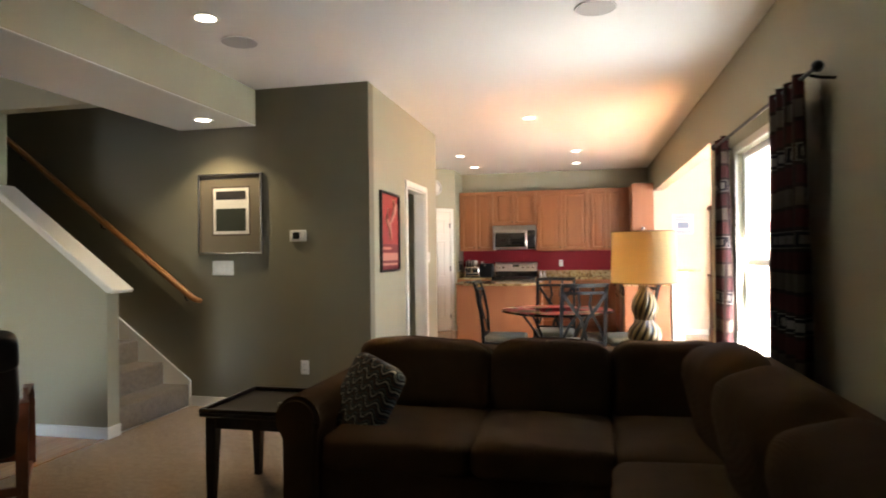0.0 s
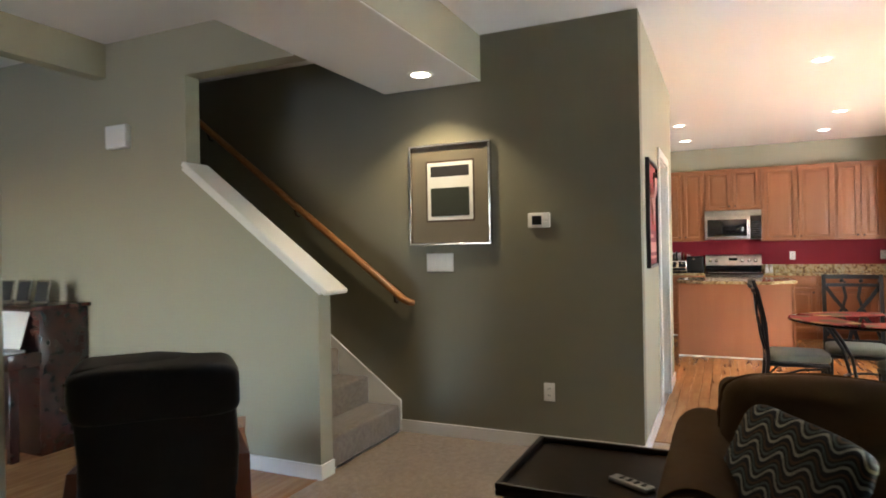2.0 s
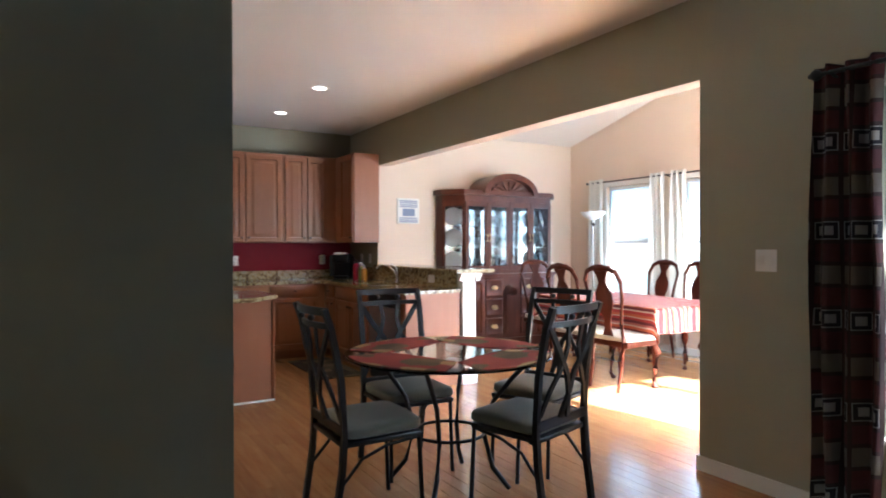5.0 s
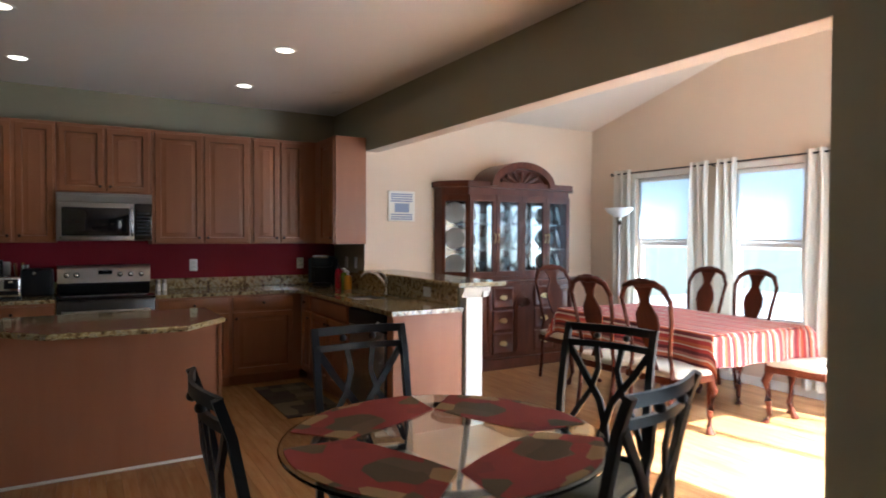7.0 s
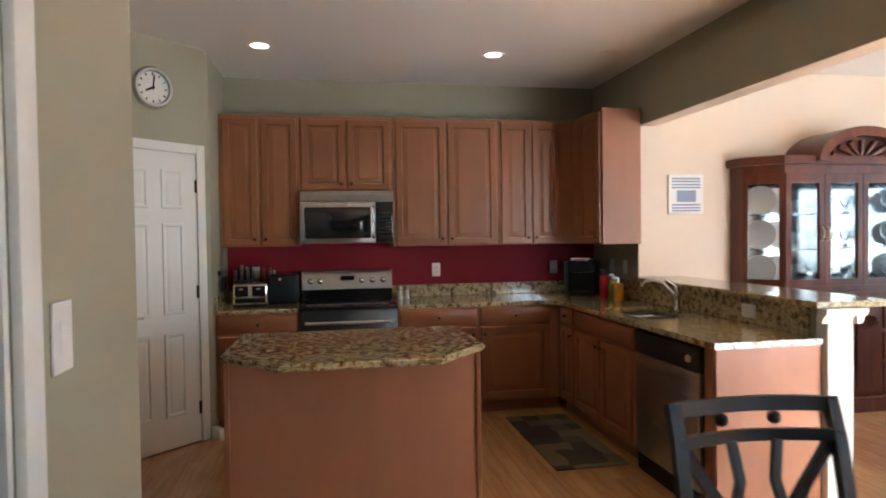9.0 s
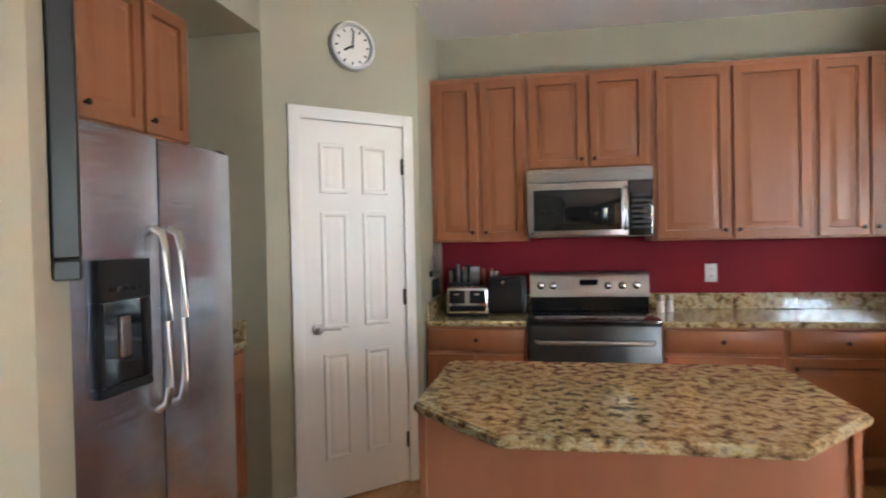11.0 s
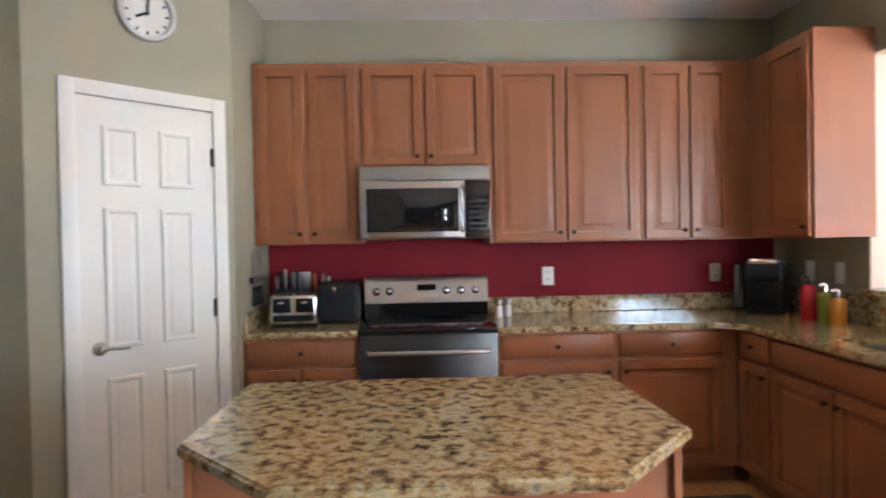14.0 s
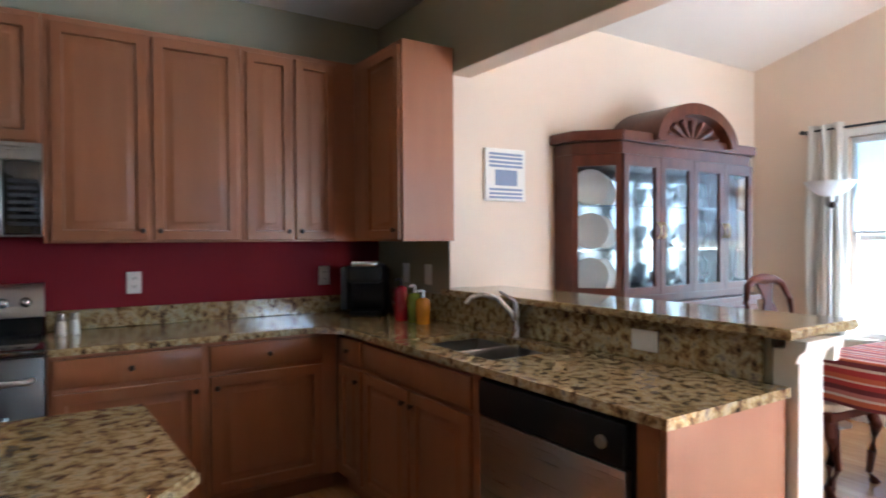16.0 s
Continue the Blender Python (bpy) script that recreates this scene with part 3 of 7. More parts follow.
def upper_cabinet(at, turn, w, z0, z1, depth, doors, label, knob_low=True):
    """Wall cabinet; doors: list of (x0, x1, knob side)."""
    c = thing("wall_cabinet", label, "cabinet", "kitchen wall cabinets", at, turn)
    part("body", box(0, w, 0, depth - 0.003, z0, z1, 0.002, 1), CHERRY_FLAT, c)
    for x0, x1, side in doors:
        kx_ = x1 - 0.028 if side > 0 else x0 + 0.028
        front(c, "door", x0, x1, z0 + 0.012, z1 - 0.03, DOOR_RINGS, [(kx_, z0 + 0.06)])
    return c


UF = YB - 0.33
upper_cabinet((-1.703, UF, 0), 0, 0.618, 1.385, 2.443, 0.33, [(0.03, 0.295, 1), (0.325, 0.6, -1)], "cherry wood wall cabinet with two narrow doors beside the microwave")
upper_cabinet((-1.083, UF, 0), 0, 0.755, 1.83, 2.443, 0.33, [(0.02, 0.365, 1), (0.39, 0.735, -1)], "short cherry wood wall cabinet above the microwave")
upper_cabinet((-0.326, UF, 0), 0, 0.915, 1.37, 2.443, 0.33, [(0.03, 0.445, 1), (0.47, 0.89, -1)], "wide cherry wood wall cabinet with two doors")
upper_cabinet((0.591, UF, 0), 0, 0.676, 1.37, 2.443, 0.33, [(0.02, 0.28, 1), (0.30, 0.54, -1)], "cherry wood wall cabinet with two narrow doors near the corner")
upper_cabinet((1.268, 10.996, 0), -90, 0.916, 1.37, 2.443, 0.33, [(0.50, 0.895, 1)], "cherry wood corner wall cabinet with a plain end panel")

BF = YB - 0.615    # front of the base cabinets
CT = 0.914


def base_cabinet(at, turn, w, fronts, label, depth=0.60, top=CT - 0.032):
    c = thing("base_cabinet", label, "cabinet", "kitchen base cabinets", at, turn)
    part("body", box(0, w, 0, depth, 0.10, top, 0.002, 1), CHERRY_FLAT, c)
    if top < CT - 0.1:
        part("face_frame", box(0, w, 0, 0.02, top, CT - 0.032), CHERRY_FLAT, c)
    part("toe_kick", box(0, w, 0.06, depth, 0.0, 0.10), CHERRY, c, "recessed wooden plinth")
    for kind, x0, x1, side in fronts:
        if kind == "drawer":
            front(c, "drawer", x0, x1, 0.735, 0.862, DRAWER_RINGS, [((x0 + x1) / 2, 0.80)])
        elif kind == "blank":
            front(c, "panel", x0, x1, 0.735, 0.862, DRAWER_RINGS)
        else:
            front(c, "door", x0, x1, 0.125, 0.712, DOOR_RINGS, [(x1 - 0.028 if side > 0 else x0 + 0.028, 0.655)])
    return c


base_cabinet((-1.703, BF, 0), 0, 0.615, [("drawer", 0.02, 0.6, 0), ("door", 0.02, 0.30, 1), ("door", 0.32, 0.6, -1)], "cherry wood base cabinet with a drawer beside the range")
base_cabinet((-0.325, BF, 0), 0, 0.65, [("drawer", 0.02, 0.63, 0), ("door", 0.02, 0.63, 1)], "cherry wood base cabinet with one drawer and one door")
base_cabinet((0.326, BF, 0), 0, 0.69, [("drawer", 0.02, 0.60, 0), ("door", 0.02, 0.60, -1)], "cherry wood base cabinet by the inner corner")
PF = 1.02          # front of the peninsula cabinets
base_cabinet((PF, BF + 0.0, 0), -90, 0.335, [("drawer", 0.06, 0.32, 0), ("door", 0.06, 0.32, 1)], "narrow cherry wood base cabinet in the corner", 0.575)
base_cabinet((PF, 10.048, 0), -90, 0.985, [("blank", 0.02, 0.93, 0), ("door", 0.02, 0.465, 1), ("door", 0.485, 0.93, -1)], "cherry wood sink cabinet with two doors", 0.575, 0.70)
pen = thing("end_panel", "plain cherry veneer panel closing the counter's end", "panel", "", (0, 0, 0))
part("panel", box(PF - 0.01, XR - 0.002, 8.25, 8.272, 0.0, CT - 0.032, 0.002, 1), CHERRY_FLAT, pen)
part("stile", box(PF - 0.012, PF + 0.05, 8.272, 8.345, 0.0, CT - 0.032, 0.002, 1), CHERRY, pen)

# dishwasher
dw = thing("dishwasher", "stainless steel dishwasher with a black control strip", "dishwasher", "", (PF, 9.06, 0), -90)
part("body", box(0.0, 0.71, 0.0, 0.56, 0.0, CT - 0.034), BLACK_PLASTIC, dw)
part("door", box(0.02, 0.69, -0.028, -0.001, 0.12, 0.735, 0.006), STEEL, dw, "brushed steel door")
cs = part("control_strip", box(0.02, 0.69, -0.034, -0.001, 0.74, 0.868, 0.008), BLACK_PLASTIC, dw, "glossy black control strip")
bm = bmesh.new()
lathe(bm, [(0.02, 0), (0.02, 0.008), (0.016, 0.014), (0.002, 0.015)], n=18)
bmesh.ops.transform(bm, matrix=pose(0.61, -0.033, 0.80, 90, 0, 0), verts=bm.verts)
part("dial", bm, NICKEL, cs, "round metal badge")


def slab(name, poly, z0, z1, label, hole=None):
    bm = bmesh.new()
    prism(bm, poly, z0, z1)
    bmesh.ops.recalc_face_normals(bm, faces=bm.faces)
    edges = [e for e in bm.edges if abs(e.verts[0].co.z - e.verts[1].co.z) < 1e-5]
    bmesh.ops.bevel(bm, geom=edges, offset=0.008, segments=3, affect="EDGES")
    ob = part(name, bm, GRANITE)
    return tagged(ob, label, "worktop")


slab("worktop", [(-1.703, BF - 0.03), (-1.086, BF - 0.03), (-1.086, YB - 0.003), (-1.703, YB - 0.003)], CT - 0.032, CT, "speckled gold granite worktop beside the range")
# L-shaped worktop with a cut-out for the sink
SX0, SX1, SY0, SY1 = 1.10, 1.49, 9.10, 9.72
bm = bmesh.new()
FX = PF - 0.03
prism(bm, [(-0.325, BF - 0.03), (FX - 0.12, BF - 0.03), (FX, BF - 0.15), (XR - 0.003, BF - 0.15), (XR - 0.003, YB - 0.003), (-0.325, YB - 0.003)], CT - 0.032, CT)
for lot in ((FX, SX0, 8.235, BF - 0.15), (SX1, XR - 0.003, 8.235, BF - 0.15), (SX0, SX1, 8.235, SY0), (SX0, SX1, SY1, BF - 0.15)):
    bx(bm, *lot, CT - 0.032, CT)
bmesh.ops.remove_doubles(bm, verts=bm.verts, dist=0.0005)
tagged(part("worktop", bm, GRANITE, soft=False), "speckled gold granite worktop running round the corner to the sink", "worktop")
slab("worktop", [(-1.073, 8.241), (-0.354, 8.238), (-0.082, 8.54), (-0.10, 9.18), (-1.352, 9.19), (-1.355, 8.535)], CT - 0.034, CT, "speckled gold granite island top with clipped corners")
slab("breakfast_bar", [(1.53, 8.20), (1.97, 8.20), (1.97, 10.13), (1.53, 10.13)], 1.067, 1.102, "speckled gold granite breakfast bar ledge")
spl = thing("splashback", "low granite splashback along the kitchen walls", "splashback")
part("slab", box(-1.703, -1.09, YB - 0.022, YB - 0.002, CT, 1.02, 0.003, 1), GRANITE, spl)
part("slab", box(-0.322, XR - 0.003, YB - 0.022, YB - 0.002, CT, 1.02, 0.003, 1), GRANITE, spl)
part("slab", box(-1.705, -1.685, BF, YB - 0.024, CT, 1.02, 0.003, 1), GRANITE, spl)
part("slab", box(XR - 0.022, XR - 0.002, 8.32, YB - 0.024, CT, 1.064, 0.003, 1), GRANITE, spl)

# island
isl = thing("kitchen_island", "kitchen island of plain cherry veneer panels", "island")
part("front_panel", box(-1.325, -0.125, 8.56, 8.58, 0.0, CT - 0.034, 0.002, 1), CHERRY_FLAT, isl)
part("body", box(-1.32, -0.13, 8.581, 9.16, 0.0, CT - 0.034), CHERRY_FLAT, isl)
part("corner_post", box(-0.128, -0.105, 8.545, 8.60, 0.0, CT - 0.034, 0.003, 1), CHERRY, isl)
part("corner_post", box(-1.345, -1.322, 8.545, 8.60, 0.0, CT - 0.034, 0.003, 1), CHERRY, isl)
part("shoe_moulding", box(-1.34, -0.11, 8.538, 8.558, 0.0, 0.016, 0.005), TRIM, isl, "thin pale moulding strip")

# white post at the end of the half wall
post = thing("bar_post", "white painted post with a moulded cap under the bar", "post")
part("shaft", box(1.605, 1.755, 8.215, 8.298, 0.0, 1.03, 0.004, 1), TRIM, post)
bm = bmesh.new()
prism(bm, [(0, 0.99), (0.012, 0.995), (0.02, 1.02), (0.04, 1.04), (0.045, 1.066), (-0.02, 1.066), (-0.02, 0.99)], 1.56, 1.80, lambda a, b, c: (c, 8.215 - a, b))
prism(bm, [(0, 0.99), (0.012, 0.995), (0.02, 1.02), (0.04, 1.04), (0.045, 1.066), (-0.02, 1.066), (-0.02, 0.99)], 8.175, 8.32, lambda a, b, c: (1.755 + a, c, b))
part("cap_moulding", bm, TRIM, post)
part("base", box(1.598, 1.767, 8.203, 8.298, 0.0, 0.09, 0.004, 1), TRIM, post)

# microwave over the range
mw = thing("microwave", "stainless steel over-the-range microwave with black glass door", "microwave", "", (-1.083, 10.58, 0))
part("body", box(0.0, 0.755, 0.012, 0.415, 1.402, 1.826, 0.004, 1), STEEL, mw)
part("vent_grille", box(0.004, 0.751, -0.006, 0.012, 1.742, 1.805, 0.004, 1), STEEL, mw, "slotted steel vent strip")
d = part("door", box(0.004, 0.60, -0.022, 0.012, 1.408, 1.738, 0.008), STEEL, mw)
part("window", box(0.04, 0.565, -0.026, -0.018, 1.445, 1.695, 0.006), BLACK_GLASS, d, "black glass window")
bm = bmesh.new()
tube(bm, [(0.585, -0.02, 1.445), (0.585, -0.055, 1.465), (0.585, -0.062, 1.57), (0.585, -0.055, 1.685), (0.585, -0.02, 1.705)], 0.011, 10)
part("handle", bm, STEEL_UP, d, "curved steel handle")
cp = part("control_panel", box(0.607, 0.751, -0.018, 0.012, 1.408, 1.738, 0.005), BLACK_GLASS, mw, "black keypad")
for i in range(7):
    part("key_strip", box(0.625, 0.735, -0.0205, -0.016, 1.45 + i * 0.032, 1.466 + i * 0.032), plain("keypad grey", (0.035, 0.035, 0.038), 0.4) if i == 0 else bpy.data.materials["keypad grey"], cp)
part("badge", box(0.02, 0.05, -0.0245, -0.020, 1.418, 1.436, 0.002, 1), CHROME, d)

# range
rg = thing("range", "freestanding black electric range with steel trim", "range", "", (-1.083, 10.33, 0))
part("body", box(0.003, 0.752, 0.03, 0.62, 0.0, 0.90), BLACK_PLASTIC, rg)
part("cooktop", box(0.0, 0.755, 0.0, 0.60, 0.90, 0.925, 0.006), BLACK_GLASS, rg, "black glass ceramic cooktop")
# door steel is darkened in its colour to stand for shade
od = part("oven_door", box(0.006, 0.749, -0.012, 0.03, 0.22, 0.895, 0.008), STEEL_SHADED, rg, "brushed steel oven door with shade in its colour")
part("window", box(0.13, 0.625, -0.016, -0.008, 0.36, 0.66, 0.004), BLACK_GLASS, od, "black oven window")
bm = bmesh.new()
tube(bm, [(0.05, -0.012, 0.80), (0.06, -0.05, 0.80), (0.2, -0.064, 0.802), (0.55, -0.064, 0.802), (0.695, -0.05, 0.80), (0.705, -0.012, 0.80)], 0.013, 10)
part("handle", bm, STEEL, od, "bowed steel handle")
part("drawer", box(0.006, 0.749, -0.010, 0.03, 0.05, 0.21, 0.006), STEEL, rg, "steel storage drawer")
bm = bmesh.new()
prism(bm, [(0.50, 0.925), (0.60, 0.925), (0.60, 1.15), (0.575, 1.164), (0.545, 1.162), (0.525, 1.13), (0.505, 1.01)], 0.0, 0.755, lambda a, b, c: (c, a, b))
bp = part("back_panel", bm, BLACK_GLASS, rg, "black backguard")
bm = bmesh.new()
prism(bm, [(0.492, 1.012), (0.510, 1.135), (0.532, 1.168), (0.565, 1.172), (0.57, 1.166), (0.536, 1.16), (0.516, 1.132), (0.500, 1.012)], -0.002, 0.757, lambda a, b, c: (c, a - 0.004, b))
fc = part("control_fascia", bm, STEEL, rg, "curved steel control fascia")
for x in (0.07, 0.15, 0.50, 0.59, 0.68):
    bm = bmesh.new()
    lathe(bm, [(0.024, 0), (0.024, 0.006), (0.019, 0.010), (0.017, 0.026), (0.002, 0.028)], n=18)
    bmesh.ops.transform(bm, matrix=pose(x, 0.494, 1.085, 80, 0, 0), verts=bm.verts)
    dl = part("dial", bm, BLACK_PLASTIC, fc, "round burner dial")
    bm = bmesh.new()
    lathe(bm, [(0.0165, 0.020), (0.0175, 0.027), (0.012, 0.031), (0.001, 0.032)], n=18)
    bmesh.ops.transform(bm, matrix=pose(x, 0.494, 1.085, 80, 0, 0), verts=bm.verts)
    part("cap", bm, CHROME, dl, "polished metal dial cap")
part("display", box(0.32, 0.435, 0.478, 0.503, 1.09, 1.125, 0.004, 1), BLACK_GLASS, fc, "dark clock display")

# fridge, faces the room
fr = thing("fridge", "stainless steel side-by-side fridge with a black ice dispenser", "fridge", "", (-2.285, 8.235, 0), 90)
part("body", box(0.0, 0.915, 0.075, 0.78, 0.02, 1.77, 0.006, 1), BLACK_PLASTIC, fr)


def fridge_door(name, x0, x1):
    bm = bmesh.new()
    n = 10
    pts = [(x0 + (x1 - x0) * i / n, -0.012 + 0.02 * (2 * (i / n) - 1) ** 2) for i in range(n + 1)]
    poly = [(x0, 0.07)] + pts + [(x1, 0.07)]
    prism(bm, poly, 0.09, 1.785)
    bmesh.ops.recalc_face_normals(bm, faces=bm.faces)
    return part(name, bm, STEEL_WAVY, fr, "gently bowed brushed steel door")


fd = fridge_door("freezer_door", 0.0, 0.427)
fe = fridge_door("fridge_door", 0.435, 0.915)
for dd, x in ((fd, 0.385), (fe, 0.475)):
    bm = bmesh.new()
    tube(bm, [(x, 0.0, 0.84), (x, -0.035, 0.86), (x, -0.048, 0.92), (x, -0.054, 1.15), (x, -0.048, 1.39), (x, -0.035, 1.45), (x, 0.0, 1.47)], 0.0135, 10)
    part("handle", bm, NICKEL, dd, "long steel bar handle")
dp = part("dispenser", box(0.08, 0.325, -0.030, 0.02, 1.24, 1.37, 0.004, 1), BLACK_PLASTIC, fd, "black ice and water dispenser panel")
part("drip_ledge", box(0.08, 0.325, -0.030, 0.02, 0.95, 0.98, 0.004, 1), BLACK_PLASTIC, fd)
part("bezel", box(0.08, 0.105, -0.030, 0.02, 0.98, 1.24, 0.004, 1), BLACK_PLASTIC, fd)
part("bezel", box(0.30, 0.325, -0.030, 0.02, 0.98, 1.24, 0.004, 1), BLACK_PLASTIC, fd)
for i in range(5):
    part("button", box(0.125 + 0.034 * i, 0.15 + 0.034 * i, -0.032, -0.029, 1.27, 1.285), BLACK_GLASS, dp)
bm = bmesh.new()
bx(bm, 0.10, 0.305, 0.006, 0.009, 0.97, 1.25)
recess = part("recess", bm, BLACK_GLASS, fd)
recess.location.y = -0.0225
part("paddle", box(0.18, 0.225, -0.028, -0.016, 1.06, 1.19, 0.006), NICKEL, fd, "metal dispenser lever")
for x in (0.03, 0.87):
    part("hinge_cover", box(x - 0.03, x + 0.03, 0.01, 0.14, 1.77, 1.80, 0.006), BLACK_PLASTIC, fr)
fcab = thing("wall_cabinet", "deep cherry wood cabinet above the fridge", "cabinet", "kitchen wall cabinets", (-2.62, 8.20, 0), 90)
part("body", box(0.0, 1.17, 0.0, 0.47, 1.87, 2.472, 0.002, 1), CHERRY_FLAT, fcab)
front(fcab, "door", 0.02, 0.43, 1.885, 2.45, DOOR_RINGS, [(0.40, 1.94)])
front(fcab, "door", 0.465, 0.825, 1.885, 2.45, DOOR_RINGS, [(0.495, 1.94)])
front(fcab, "door", 0.85, 1.155, 1.885, 2.45, DOOR_RINGS, [(0.88, 1.94)])
base_cabinet((-2.50, 9.165, 0), 90, 0.452, [("drawer", 0.03, 0.43, 0), ("door", 0.03, 0.43, -1)], "cherry wood base cabinet squeezed beside the fridge", 0.58)
slab("worktop", [(-3.08, 9.165), (-2.47, 9.165), (-2.47, 9.617), (-3.08, 9.617)], CT - 0.032, CT, "short speckled granite worktop beside the fridge")
tagged(part("splashback", box(-3.08, -2.48, 9.598, 9.617, CT, 1.02, 0.003, 1), GRANITE), "low granite splashback beside the fridge", "splashback")


def six_panel_door(name, parent, w, h, material):
    bm = bmesh.new()
    bx(bm, 0, w, 0.0, 0.035, 0, h)
    # stiles and rails proud of sunk raised panels
    st, mid = 0.105, 0.09
    pw = (w - 2 * st - mid) / 2
    rows = [(0.22, 0.80), (0.93, 1.56), (1.66, 1.93)]
    for x0 in (st, st + pw + mid):
        for z0, z1 in rows:
            nested(bm, x0, x0 + pw, z0, z1, [(0.0, 0.0005), (0.004, 0.009), (0.018, 0.009), (0.026, 0.0022), (0.03, 0.0022), (0.045, 0.008), (0.05, 0.008)])
    return part(name, bm, material, parent)


DOOR_WHITE = plain("white door paint", (0.82, 0.79, 0.72), 0.35, var=0.03, scale=2, fine=90, relief=0.04)
pdoor = tagged(new("door_1"), "white six-panel pantry door with a lever handle", "door", "", "structure")
ang = math.degrees(math.atan2(pd.y, pd.x))
pdoor.matrix_basis = pose(PA.x + pd.x * PD0 - pn.x * 0.0, PA.y + pd.y * PD0, 0, 0, 0, ang)
six_panel_door("leaf", pdoor, PD1 - PD0, 2.05, DOOR_WHITE).location.z = 0.008
W_ = PD1 - PD0
for nm, lot in (("casing", (-0.065, 0.0, -0.016, 0.0, 0, 2.125)), ("casing", (W_, W_ + 0.065, -0.016, 0.0, 0, 2.125)), ("casing", (0.0, W_, -0.016, 0.0, 2.06, 2.125))):
    part(nm, box(*lot, 0.004), TRIM, pdoor)
bm = bmesh.new()
lathe(bm, [(0.031, 0), (0.031, 0.006), (0.014, 0.012), (0.012, 0.045), (0.002, 0.046)], n=18)
bmesh.ops.transform(bm, matrix=pose(0.075, -0.008, 0.945, 90, 0, 0), verts=bm.verts)
tube(bm, [(0.075, -0.05, 0.945), (0.10, -0.052, 0.948), (0.14, -0.052, 0.944), (0.185, -0.05, 0.942)], 0.008, 8)
part("lever_handle", bm, NICKEL, pdoor, "satin nickel lever handle")
for z in (0.25, 1.08, 1.83):
    part("hinge", box(W_ - 0.014, W_ + 0.004, -0.014, -0.001, z - 0.045, z + 0.045, 0.002, 1), BRONZE, pdoor, "dark metal hinge")

# ---- living room and stairs ----
def cushion(sx, sy, sz, e1=0.35, e2=0.3, nu=44, nv=24):
    """A stuffed cushion about the origin: a rounded block with soft edges."""
    bm = bmesh.new()

    def pw(c, e):
        return math.copysign(abs(c) ** e, c)

    rows = []
    for j in range(1, nv):
        b = -math.pi / 2 + math.pi * j / nv
        rows.append([bm.verts.new((sx / 2 * pw(math.cos(b), e1) * pw(math.cos(a), e2), sy / 2 * pw(math.cos(b), e1) * pw(math.sin(a), e2), sz / 2 * pw(math.sin(b), e1)))
                     for a in (2 * math.pi * i / nu for i in range(nu))])
    for r, q in zip(rows, rows[1:]):
        for i in range(nu):
            bm.faces.new((r[i], r[(i + 1) % nu], q[(i + 1) % nu], q[i]))
    lo, hi = bm.verts.new((0, 0, -sz / 2)), bm.verts.new((0, 0, sz / 2))
    for i in range(nu):
        bm.faces.new((rows[0][(i + 1) % nu], rows[0][i], lo))
        bm.faces.new((rows[-1][i], rows[-1][(i + 1) % nu], hi))
    for v in bm.verts:
        q = v.co + Vector((sx, sy, sz)) * 9
        v.co *= 1 + 0.06 * noise.noise(q * 4.0) + 0.028 * noise.noise(Vector((q.x * 9, q.y * 9, q.z * 22)))
    return bm


def piping(sx, sy, sz, e):
    """The corded seam round a cushion's upright middle."""
    pts = []
    for i in range(65):
        b = 2 * math.pi * i / 64 + 0.01
        v = Vector((sx / 2 * math.copysign(abs(math.cos(b)) ** e, math.cos(b)), -0.02, sz / 2 * math.copysign(abs(math.sin(b)) ** e, math.sin(b))))
        q = v + Vector((sx, sy, sz)) * 9
        pts.append(tuple(v * (1.004 + 0.06 * noise.noise(q * 4.0) + 0.028 * noise.noise(Vector((q.x * 9, q.y * 9, q.z * 22))))))
    bm = bmesh.new()
    tube(bm, pts, 0.007, 6)
    return bm


def moved(bm, m):
    bmesh.ops.transform(bm, matrix=m, verts=bm.verts)
    return bm


STAIR_CARPET = carpet_mat("stair carpet", (0.25, 0.20, 0.15))
RISE, RUN, SX = 0.195, 0.26, -3.03
st = tagged(new("staircase"), "carpeted stairs rising beside the darker green wall", "stairs", "", "structure")
for i in range(14):
    bm = box(SX - RUN * (i + 1) - 0.02, SX - RUN * i + 0.025, KY1 + 0.002, YP - 0.022, 0.0 if i == 0 else RISE * i - 0.05, RISE * (i + 1), 0.018, 3)
    part("step", bm, STAIR_CARPET, st)
bm = bmesh.new()
zt = 0.225
prism(bm, [(-3.0, 0.0), (-3.0, zt), (-6.6, zt + 3.6 * 0.75), (-6.6, 3.6 * 0.75 - 0.2), (-3.3, 0.0)], YP - 0.02, YP - 0.001, lambda a, b, c: (a, c, b))
solid("trim_stair_skirt", bm, TRIM, "white skirting board along the stairs", "trim")

ORANGE_OAK = timber("honey oak", (0.33, 0.13, 0.035), (0.50, 0.22, 0.07), 0.35, (3, 30, 30), 0.2, 0.1)
hr = thing("handrail", "honey oak handrail on the stair wall", "handrail")
bm = bmesh.new()
tube(bm, [(-2.88, YP - 0.02, 0.945), (-2.90, YP - 0.05, 0.952), (-2.94, YP - 0.062, 0.975), (-4.9, YP - 0.062, 2.46), (-6.2, YP - 0.062, 3.45)], [0.022, 0.026, 0.028, 0.028, 0.028], 12)
part("rail", bm, ORANGE_OAK, hr)
for x in (-3.02, -3.9, -4.8):
    bm = bmesh.new()
    z = 0.975 + (-2.94 - x) * 0.757
    tube(bm, [(x, YP - 0.002, z - 0.09), (x, YP - 0.04, z - 0.085), (x, YP - 0.06, z - 0.025)], 0.008, 8)
    part("bracket", bm, BRONZE, hr, "metal wall bracket")

